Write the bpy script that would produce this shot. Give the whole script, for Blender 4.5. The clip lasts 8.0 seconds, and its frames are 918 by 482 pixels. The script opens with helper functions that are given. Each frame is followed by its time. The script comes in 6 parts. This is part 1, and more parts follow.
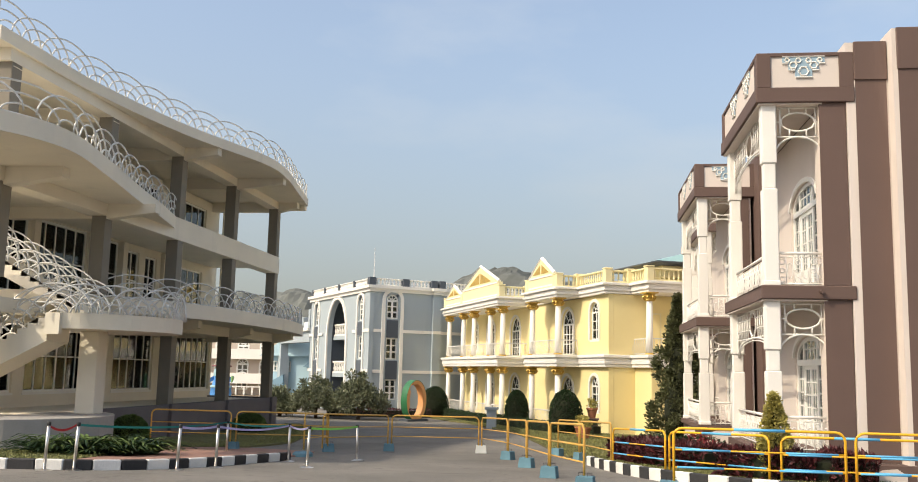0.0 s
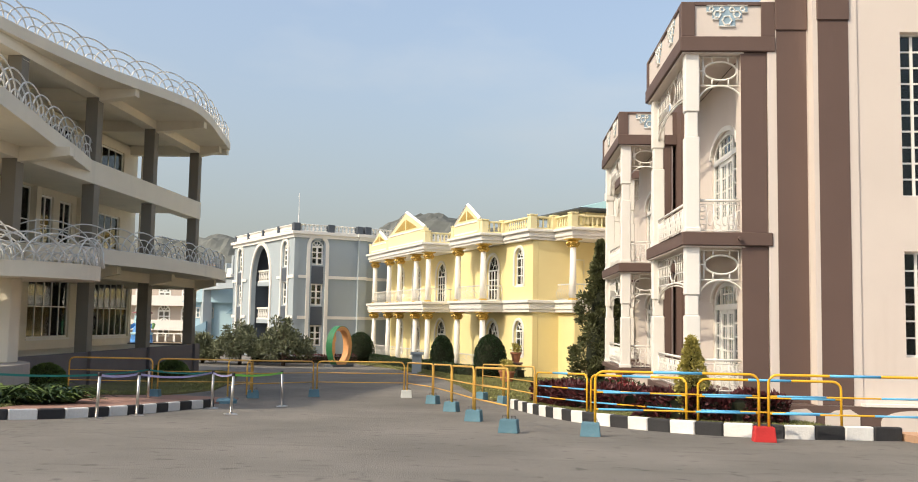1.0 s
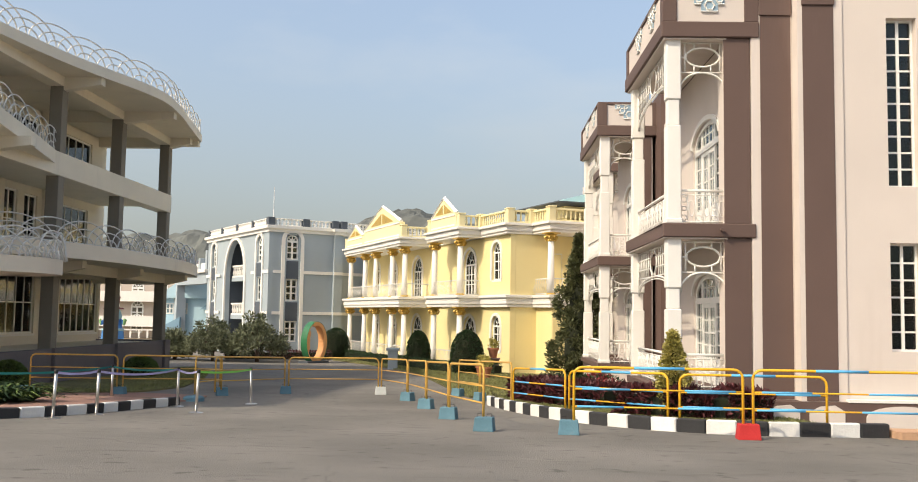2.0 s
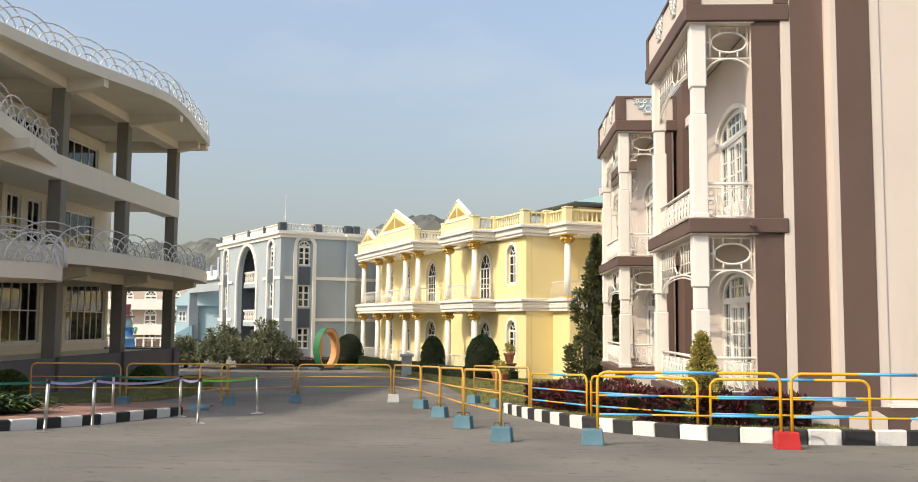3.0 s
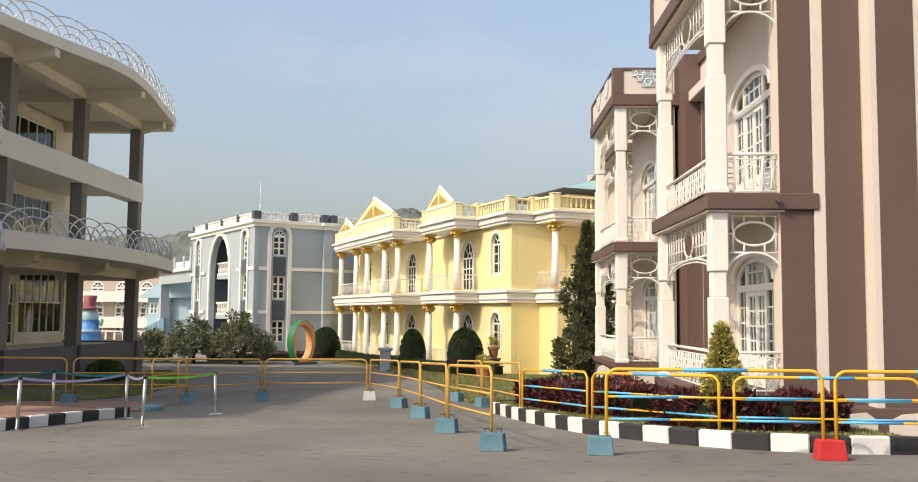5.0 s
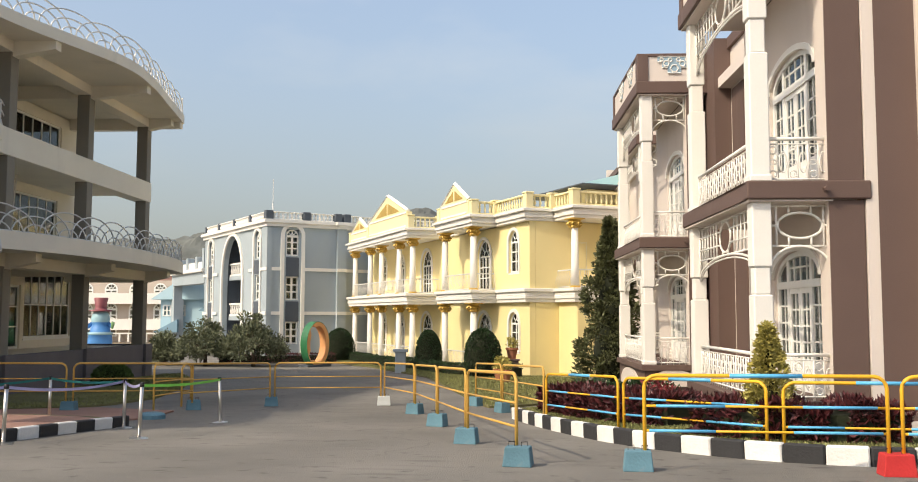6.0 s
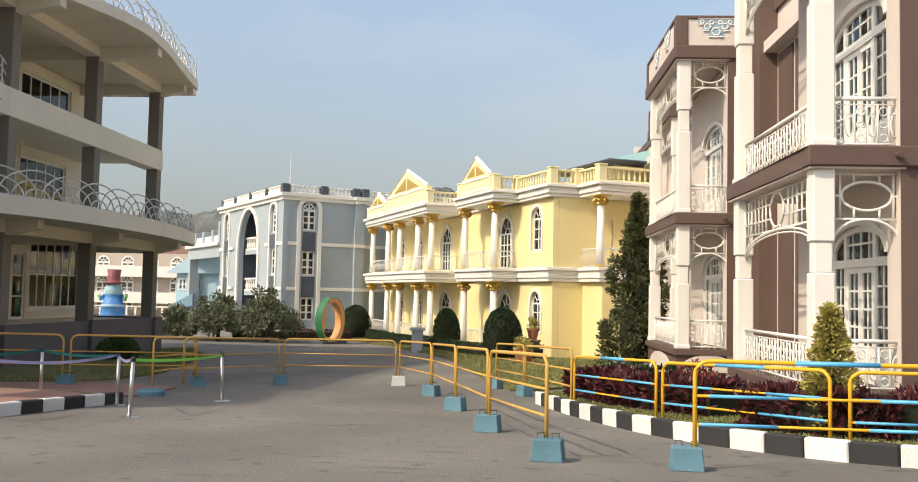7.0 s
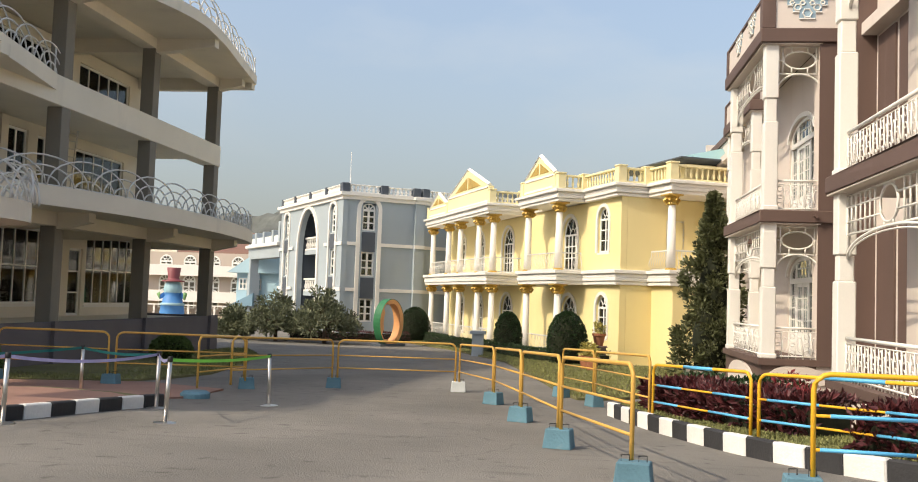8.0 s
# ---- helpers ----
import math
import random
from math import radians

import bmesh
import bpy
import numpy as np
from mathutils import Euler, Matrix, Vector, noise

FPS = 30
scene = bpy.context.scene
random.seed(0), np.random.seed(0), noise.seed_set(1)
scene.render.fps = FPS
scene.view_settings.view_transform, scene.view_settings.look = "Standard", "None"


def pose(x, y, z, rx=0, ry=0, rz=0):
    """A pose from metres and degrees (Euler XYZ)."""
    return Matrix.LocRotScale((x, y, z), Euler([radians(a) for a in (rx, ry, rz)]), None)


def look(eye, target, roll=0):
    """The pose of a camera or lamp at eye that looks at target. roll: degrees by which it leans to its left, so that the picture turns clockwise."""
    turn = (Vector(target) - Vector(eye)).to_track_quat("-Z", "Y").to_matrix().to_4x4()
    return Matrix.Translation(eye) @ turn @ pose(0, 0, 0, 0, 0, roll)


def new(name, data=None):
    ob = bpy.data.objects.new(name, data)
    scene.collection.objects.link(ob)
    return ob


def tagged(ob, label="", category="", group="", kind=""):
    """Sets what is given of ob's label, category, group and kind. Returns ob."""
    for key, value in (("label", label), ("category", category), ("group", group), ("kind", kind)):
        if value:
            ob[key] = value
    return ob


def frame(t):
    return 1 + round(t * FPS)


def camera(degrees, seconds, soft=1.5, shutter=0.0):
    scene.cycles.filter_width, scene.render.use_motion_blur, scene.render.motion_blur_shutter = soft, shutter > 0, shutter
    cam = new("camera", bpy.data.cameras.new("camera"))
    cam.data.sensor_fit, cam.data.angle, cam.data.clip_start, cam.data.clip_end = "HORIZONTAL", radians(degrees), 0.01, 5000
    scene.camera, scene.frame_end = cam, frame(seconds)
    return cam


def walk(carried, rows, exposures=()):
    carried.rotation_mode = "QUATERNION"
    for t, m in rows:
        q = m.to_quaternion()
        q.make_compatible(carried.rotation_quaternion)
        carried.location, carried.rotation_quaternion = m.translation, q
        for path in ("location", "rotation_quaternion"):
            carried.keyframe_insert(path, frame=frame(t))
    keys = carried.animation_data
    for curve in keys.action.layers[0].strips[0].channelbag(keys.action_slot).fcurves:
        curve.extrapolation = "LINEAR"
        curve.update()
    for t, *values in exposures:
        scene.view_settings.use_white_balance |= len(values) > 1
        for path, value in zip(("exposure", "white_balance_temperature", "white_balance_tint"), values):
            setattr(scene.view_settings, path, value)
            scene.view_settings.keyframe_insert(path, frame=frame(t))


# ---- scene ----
cam = camera(51.7, 8.0, soft=1.0)
PATH = [
    (0, (0.554, 0.345, 1.426), (0.306, 2.31, 1.702), 1.3),
    (0.5, (0.579, 0.22, 1.44), (0.428, 2.2, 1.68), 0.9),
    (1, (0.545, 0.408, 1.433), (0.454, 2.399, 1.599), 1.0),
    (1.5, (0.522, 0.534, 1.434), (0.547, 2.53, 1.564), 1.0),
    (2, (0.604, 1.18, 1.399), (0.559, 3.173, 1.557), 0.9),
    (2.2, (0.602, 1.414, 1.387), (0.521, 3.406, 1.547), 0.8),
    (3.3, (0.594, 2.7, 1.322), (0.517, 4.691, 1.494), 0.2),
    (3.5, (0.592, 2.934, 1.31), (0.502, 4.925, 1.477), 0.3),
    (4, (0.497, 3.655, 1.263), (0.398, 5.646, 1.416), 1.0),
    (4.5, (0.501, 4.247, 1.231), (0.47, 6.241, 1.375), 0.7),
    (4.7, (0.481, 4.52, 1.236), (0.448, 6.514, 1.389), 0.6),
    (5.8, (0.37, 6.025, 1.265), (0.337, 8.018, 1.426), 0.2),
    (6, (0.35, 6.298, 1.27), (0.284, 8.29, 1.427), 0.1),
    (6.5, (0.257, 7.099, 1.239), (0.158, 9.093, 1.363), 0.7),
    (7, (0.221, 7.94, 1.178), (0.115, 9.934, 1.293), 1.2),
    (7.5, (0.056, 8.706, 1.15), (-0.181, 10.689, 1.261), 2.1),
    (8, (0.018, 9.532, 1.093), (-0.215, 11.515, 1.213), 2.0),
]
walk(cam, [(t, look(eye, target, roll)) for t, eye, target, roll in PATH], [(0.0, 1.12, 7050, 10), (8.0, 1.12, 7050, 10)])

# ---- light ----
SUN_TO = Vector((-1.0, -0.77, 1.14)).normalized()
world = bpy.data.worlds.new("sky")
scene.world = world
world.use_nodes = True
wn = world.node_tree
wn.nodes.clear()
sky = wn.nodes.new("ShaderNodeTexSky")
sky.sky_type = "NISHITA"
sky.sun_disc = False
sky.sun_elevation = math.asin(SUN_TO.z)
sky.sun_rotation = math.atan2(SUN_TO.x, SUN_TO.y)
sky.air_density, sky.dust_density, sky.ozone_density = 1.0, 3.0, 1.6
cloud_co = wn.nodes.new("ShaderNodeTexCoord")
cloud_map = wn.nodes.new("ShaderNodeMapping")
cloud_map.inputs["Scale"].default_value = (2.0, 2.0, 5.0)
cloud = wn.nodes.new("ShaderNodeTexNoise")
cloud.inputs["Scale"].default_value, cloud.inputs["Detail"].default_value = 2.2, 5.0
cloud_ramp = wn.nodes.new("ShaderNodeValToRGB")
cloud_ramp.color_ramp.elements[0].position, cloud_ramp.color_ramp.elements[1].position = 0.5, 0.85
cloud_ramp.color_ramp.elements[0].color, cloud_ramp.color_ramp.elements[1].color = (0, 0, 0, 1), (0.35, 0.35, 0.35, 1)
cloud_mix = wn.nodes.new("ShaderNodeMixRGB")
cloud_mix.inputs[2].default_value = (3.6, 3.8, 4.0, 1)
haze_sep = wn.nodes.new("ShaderNodeSeparateXYZ")
haze_ramp = wn.nodes.new("ShaderNodeMapRange")
haze_ramp.interpolation_type = "SMOOTHSTEP"
haze_ramp.inputs["From Min"].default_value, haze_ramp.inputs["From Max"].default_value = -0.05, 0.42
haze_ramp.inputs["To Min"].default_value, haze_ramp.inputs["To Max"].default_value = 0.85, 0.35
haze_mix = wn.nodes.new("ShaderNodeMixRGB")
haze_mix.inputs[2].default_value = (0.93, 1.0, 1.02, 1)
bg = wn.nodes.new("ShaderNodeBackground")
bg.inputs["Strength"].default_value = 0.15
w_out = wn.nodes.new("ShaderNodeOutputWorld")
wn.links.new(cloud_co.outputs["Generated"], cloud_map.inputs["Vector"])
wn.links.new(cloud_map.outputs["Vector"], cloud.inputs["Vector"])
wn.links.new(cloud.outputs["Fac"], cloud_ramp.inputs["Fac"])
wn.links.new(cloud_ramp.outputs["Color"], cloud_mix.inputs[0])
wn.links.new(sky.outputs["Color"], cloud_mix.inputs[1])
wn.links.new(cloud_co.outputs["Generated"], haze_sep.inputs["Vector"])
wn.links.new(haze_sep.outputs["Z"], haze_ramp.inputs["Value"])
wn.links.new(haze_ramp.outputs["Result"], haze_mix.inputs[0])
wn.links.new(cloud_mix.outputs["Color"], haze_mix.inputs[1])
wn.links.new(haze_mix.outputs["Color"], bg.inputs["Color"])
wn.links.new(bg.outputs["Background"], w_out.inputs["Surface"])
sun_data = bpy.data.lights.new("sun", "SUN")
sun_data.energy, sun_data.angle, sun_data.color = 1.5, radians(0.6), (1.0, 0.91, 0.755)
sun = new("sun", sun_data)
sun.matrix_basis = look(SUN_TO * 60, (0, 0, 0))


# ---- materials ----
def mat(name, color, rough=0.75, var=0.12, scale=1.2, fine=35.0, bump=0.15, metal=0.0, rnd=0.0, isl=0.0, stain=None, stain_at=0.62, spec=0.4):
    """A painted, plastered or natural surface: two scales of tone, fine relief, and stains with a shape of their own."""
    m = bpy.data.materials.new(name)
    m.use_nodes = True
    t = m.node_tree
    b = t.nodes["Principled BSDF"]
    b.inputs["Roughness"].default_value, b.inputs["Metallic"].default_value = rough, metal
    b.inputs["Specular IOR Level"].default_value = spec
    co = t.nodes.new("ShaderNodeTexCoord")
    n1, n2 = t.nodes.new("ShaderNodeTexNoise"), t.nodes.new("ShaderNodeTexNoise")
    for n, sc, de in ((n1, scale, 6.0), (n2, fine, 4.0)):
        n.inputs["Scale"].default_value, n.inputs["Detail"].default_value = sc, de
        t.links.new(co.outputs["Object"], n.inputs["Vector"])
    add = t.nodes.new("ShaderNodeMath")
    add.operation = "MULTIPLY_ADD"
    add.inputs[1].default_value = 0.45
    t.links.new(n2.outputs["Fac"], add.inputs[0])
    t.links.new(n1.outputs["Fac"], add.inputs[2])
    rng = t.nodes.new("ShaderNodeMapRange")
    rng.inputs["From Min"].default_value, rng.inputs["From Max"].default_value = 0.4, 1.05
    rng.inputs["To Min"].default_value, rng.inputs["To Max"].default_value = 1 - var, 1 + var
    t.links.new(add.outputs[0], rng.inputs["Value"])
    value = rng.outputs["Result"]
    for amount, node, socket in ((rnd, "ShaderNodeObjectInfo", "Random"), (isl, "ShaderNodeNewGeometry", "Random Per Island")):
        if amount:
            o = t.nodes.new(node)
            r = t.nodes.new("ShaderNodeMapRange")
            r.inputs["To Min"].default_value, r.inputs["To Max"].default_value = 1 - amount, 1 + amount
            t.links.new(o.outputs[socket], r.inputs["Value"])
            k = t.nodes.new("ShaderNodeMath")
            k.operation = "MULTIPLY"
            t.links.new(value, k.inputs[0])
            t.links.new(r.outputs["Result"], k.inputs[1])
            value = k.outputs[0]
    mul = t.nodes.new("ShaderNodeVectorMath")
    mul.operation = "SCALE"
    mul.inputs[0].default_value = color
    t.links.new(value, mul.inputs["Scale"])
    out = mul.outputs["Vector"]
    if stain:
        n3 = t.nodes.new("ShaderNodeTexNoise")
        mp = t.nodes.new("ShaderNodeMapping")
        mp.inputs["Scale"].default_value = stain[1]
        n3.inputs["Scale"].default_value, n3.inputs["Detail"].default_value = 1.0, 8.0
        t.links.new(co.outputs["Object"], mp.inputs["Vector"])
        t.links.new(mp.outputs["Vector"], n3.inputs["Vector"])
        rp = t.nodes.new("ShaderNodeMapRange")
        rp.inputs["From Min"].default_value, rp.inputs["From Max"].default_value = stain_at, stain_at + 0.16
        rp.inputs["To Max"].default_value = stain[2]
        t.links.new(n3.outputs["Fac"], rp.inputs["Value"])
        mx = t.nodes.new("ShaderNodeMixRGB")
        mx.inputs[2].default_value = (*stain[0], 1)
        t.links.new(rp.outputs["Result"], mx.inputs[0])
        t.links.new(out, mx.inputs[1])
        out = mx.outputs["Color"]
    t.links.new(out, b.inputs["Base Color"])
    if bump:
        bp = t.nodes.new("ShaderNodeBump")
        bp.inputs["Strength"].default_value, bp.inputs["Distance"].default_value = bump, 0.02
        t.links.new(n2.outputs["Fac"], bp.inputs["Height"])
        t.links.new(bp.outputs["Normal"], b.inputs["Normal"])
    return m


def glass(name, tint, rough=0.03):
    m = bpy.data.materials.new(name)
    m.use_nodes = True
    t = m.node_tree
    t.nodes.remove(t.nodes["Principled BSDF"])
    out = t.nodes["Material Output"]
    tr, gl, mx = t.nodes.new("ShaderNodeBsdfTransparent"), t.nodes.new("ShaderNodeBsdfGlossy"), t.nodes.new("ShaderNodeMixShader")
    fr = t.nodes.new("ShaderNodeFresnel")
    fr.inputs["IOR"].default_value = 1.5
    tr.inputs["Color"].default_value = (*tint, 1)
    gl.inputs["Color"].default_value, gl.inputs["Roughness"].default_value = (0.9, 0.93, 0.95, 1), rough
    t.links.new(fr.outputs["Fac"], mx.inputs[0])
    t.links.new(tr.outputs["BSDF"], mx.inputs[1])
    t.links.new(gl.outputs["BSDF"], mx.inputs[2])
    t.links.new(mx.outputs["Shader"], out.inputs["Surface"])
    return m


DIRT = ((0.30, 0.25, 0.2), (0.5, 0.5, 0.12), 0.35)
M_PINK = mat("pale_pink_plaster", (0.66, 0.585, 0.525), 0.85, 0.06, 0.5, 60, 0.12, stain=((0.5, 0.42, 0.36), (1.3, 1.3, 0.16), 0.3))
M_BROWN = mat("brown_paint", (0.125, 0.08, 0.066), 0.7, 0.09, 0.7, 60, 0.12, stain=((0.23, 0.16, 0.135), (1.2, 1.2, 0.2), 0.4))
M_WHITE = mat("white_paint", (0.80, 0.775, 0.72), 0.6, 0.05, 1.0, 40, 0.08, stain=((0.6, 0.55, 0.48), (2.0, 2.0, 0.3), 0.25))
M_CREAM = mat("cream_plaster", (0.74, 0.68, 0.56), 0.85, 0.08, 0.6, 50, 0.12, stain=((0.36, 0.33, 0.28), (0.9, 0.9, 0.25), 0.3))
M_COL = mat("grey_brown_plaster", (0.215, 0.192, 0.155), 0.85, 0.1, 0.8, 50, 0.12)
M_PLINTH = mat("dark_grey_plaster", (0.135, 0.122, 0.128), 0.85, 0.12, 0.8, 40, 0.2)
M_YEL = mat("yellow_paint", (0.83, 0.70, 0.355), 0.75, 0.05, 0.5, 50, 0.1, stain=((0.66, 0.53, 0.24), (0.8, 0.8, 0.15), 0.25))
M_YELP = mat("pale_yellow_paint", (0.82, 0.72, 0.42), 0.75, 0.05, 0.8, 50, 0.1)
M_GOLD = mat("gold_paint", (0.55, 0.36, 0.08), 0.4, 0.2, 3.0, 60, 0.3, metal=0.3)
M_GREY = mat("blue_grey_paint", (0.36, 0.415, 0.445), 0.8, 0.07, 0.4, 50, 0.1, stain=((0.27, 0.31, 0.33), (0.7, 0.7, 0.12), 0.35))
M_DGREY = mat("dark_grey_paint", (0.085, 0.10, 0.12), 0.8, 0.1, 0.7, 50, 0.1)
M_FRAME = mat("white_window_frame", (0.82, 0.81, 0.76), 0.5, 0.05, 2.0, 60, 0.05)
M_GLASS = glass("window_glass", (0.55, 0.6, 0.58))
# rooms behind the glass: their dimness is put into this near-black colour
M_DARK = mat("shade_toned_interior", (0.05, 0.047, 0.043), 0.9, 0.25, 0.7, 10, 0)
M_NET = mat("pale_net_curtain", (0.50, 0.49, 0.44), 0.9, 0.2, 3.0, 30, 0.1)
M_CURTAIN = mat("curtain_cloth", (0.32, 0.29, 0.23), 0.9, 0.25, 2.0, 30, 0.2)
# the stretched dark streaks are worn patches and also painted-in tree shadow
M_ROAD = mat("worn_asphalt", (0.18, 0.167, 0.147), 0.9, 0.32, 0.35, 45, 0.9, stain=((0.125, 0.114, 0.10), (0.9, 3.6, 1.0), 0.75), stain_at=0.575)
M_EARTH = mat("dry_earth", (0.25, 0.20, 0.14), 0.95, 0.25, 0.1, 12, 0.6)
M_LAWN = mat("lawn_soil", (0.15, 0.14, 0.06), 0.95, 0.3, 0.6, 25, 0.6)
M_GRASS = mat("grass_blade", (0.20, 0.205, 0.075), 0.7, 0.2, 1.0, 8, 0, isl=0.4)
M_PAVE = mat("red_paver", (0.30, 0.17, 0.13), 0.9, 0.15, 1.0, 12, 0.4)
M_ORANGE_PAVE = mat("orange_paver", (0.52, 0.32, 0.2), 0.9, 0.15, 1.0, 12, 0.3)
M_KW = mat("white_kerb_paint", (0.72, 0.71, 0.68), 0.75, 0.14, 3.0, 25, 0.4, rnd=0.06, stain=((0.3, 0.28, 0.26), (2.2, 2.2, 3.0), 0.7), stain_at=0.6)
M_KB = mat("black_kerb_paint", (0.03, 0.03, 0.032), 0.7, 0.25, 3.0, 25, 0.4, rnd=0.1, stain=((0.25, 0.24, 0.23), (2.4, 2.4, 3.0), 0.6), stain_at=0.63)
M_BYEL = mat("yellow_steel_paint", (0.78, 0.42, 0.03), 0.42, 0.08, 2.0, 60, 0.05, stain=((0.4, 0.2, 0.06), (4, 4, 4), 0.5), stain_at=0.68)
M_BDULL = mat("faded_yellow_steel_paint", (0.62, 0.36, 0.08), 0.5, 0.1, 2.0, 60, 0.05, stain=((0.35, 0.2, 0.1), (4, 4, 4), 0.5), stain_at=0.66)
M_BBLUE = mat("blue_steel_paint", (0.10, 0.42, 0.70), 0.42, 0.08, 2.0, 60, 0.05)
M_BLOCK = mat("blue_concrete_paint", (0.105, 0.215, 0.27), 0.85, 0.2, 3.0, 30, 0.5, rnd=0.12, stain=((0.3, 0.3, 0.28), (3, 3, 3), 0.5), stain_at=0.62)
M_BLOCKR = mat("red_concrete_paint", (0.5, 0.03, 0.03), 0.8, 0.15, 3.0, 30, 0.4)
M_BLOCKW = mat("white_concrete_paint", (0.6, 0.62, 0.6), 0.8, 0.15, 3.0, 30, 0.4)
M_STEEL = mat("brushed_steel", (0.62, 0.60, 0.57), 0.3, 0.05, 3.0, 80, 0.03, metal=1.0)
M_RAIL = mat("white_steel_rail", (0.62, 0.62, 0.60), 0.45, 0.06, 3.0, 60, 0.05)
M_BLACK = mat("black_plastic", (0.02, 0.02, 0.02), 0.5, 0.1, 3.0, 50, 0.05)
M_RED = mat("red_belt", (0.5, 0.05, 0.05), 0.7, 0.1, 3.0, 50, 0.05)
M_VIOLET = mat("violet_belt", (0.42, 0.42, 0.62), 0.7, 0.1, 3.0, 50, 0.05)
M_TEAL = mat("teal_belt", (0.03, 0.25, 0.25), 0.7, 0.1, 3.0, 50, 0.05)
M_GREENB = mat("green_belt", (0.25, 0.55, 0.15), 0.7, 0.1, 3.0, 50, 0.05)
M_LEAF = mat("green_leaf", (0.10, 0.15, 0.04), 0.55, 0.2, 1.0, 6, 0, isl=0.45)
M_LEAFD = mat("dark_green_leaf", (0.022, 0.05, 0.016), 0.55, 0.2, 1.0, 6, 0, isl=0.4)
M_LEAFC = mat("dusty_conifer_leaf", (0.105, 0.115, 0.05), 0.6, 0.2, 1.0, 6, 0, isl=0.5)
M_ROOM = mat("pale_room", (0.34, 0.32, 0.27), 0.9, 0.25, 0.7, 10, 0)
M_LEAFY = mat("yellow_green_leaf", (0.40, 0.35, 0.10), 0.55, 0.2, 1.0, 6, 0, isl=0.4)
M_LEAFR = mat("maroon_leaf", (0.075, 0.018, 0.02), 0.45, 0.3, 1.5, 6, 0, isl=0.6)
M_LEAFRB = mat("bright_red_leaf", (0.20, 0.03, 0.035), 0.45, 0.3, 1.5, 6, 0, isl=0.4)
M_LEAFO = mat("olive_leaf", (0.15, 0.165, 0.095), 0.6, 0.25, 1.0, 6, 0, isl=0.45)
# near-black base colour stands in for shade deep inside hedges, domes and conifers
M_CORE = mat("foliage_shade_core", (0.018, 0.022, 0.010), 0.95, 0.3, 3.0, 15, 0.5)
M_BARK = mat("bark", (0.12, 0.085, 0.06), 0.9, 0.25, 4.0, 25, 0.6)
M_POT = mat("terracotta", (0.38, 0.15, 0.08), 0.8, 0.12, 3.0, 30, 0.2)
M_SGREEN = mat("green_sculpture_paint", (0.03, 0.17, 0.07), 0.45, 0.12, 1.5, 30, 0.1)
M_SORANGE = mat("orange_sculpture_paint", (0.72, 0.36, 0.15), 0.5, 0.1, 1.5, 30, 0.1)
M_FPINK = mat("far_pink_plaster", (0.52, 0.44, 0.37), 0.85, 0.06, 0.3, 20, 0)
M_FROOF = mat("far_maroon_roof", (0.30, 0.18, 0.15), 0.85, 0.1, 0.3, 20, 0)
M_FBLUE = mat("pale_blue_paint", (0.42, 0.60, 0.68), 0.8, 0.06, 0.3, 20, 0)
M_FBLUED = mat("slate_blue_roof", (0.22, 0.36, 0.46), 0.8, 0.08, 0.3, 20, 0)
M_SHEET = mat("teal_roof_sheet", (0.30, 0.48, 0.48), 0.5, 0.08, 0.8, 20, 0.1)
M_SBLUE = mat("blue_statue_paint", (0.07, 0.24, 0.55), 0.5, 0.08, 2.0, 30, 0.05)
M_SHAT = mat("maroon_statue_paint", (0.25, 0.07, 0.08), 0.5, 0.08, 2.0, 30, 0.05)
M_FRET = mat("pale_blue_fretwork", (0.30, 0.42, 0.50), 0.7, 0.08, 2.0, 30, 0.05)


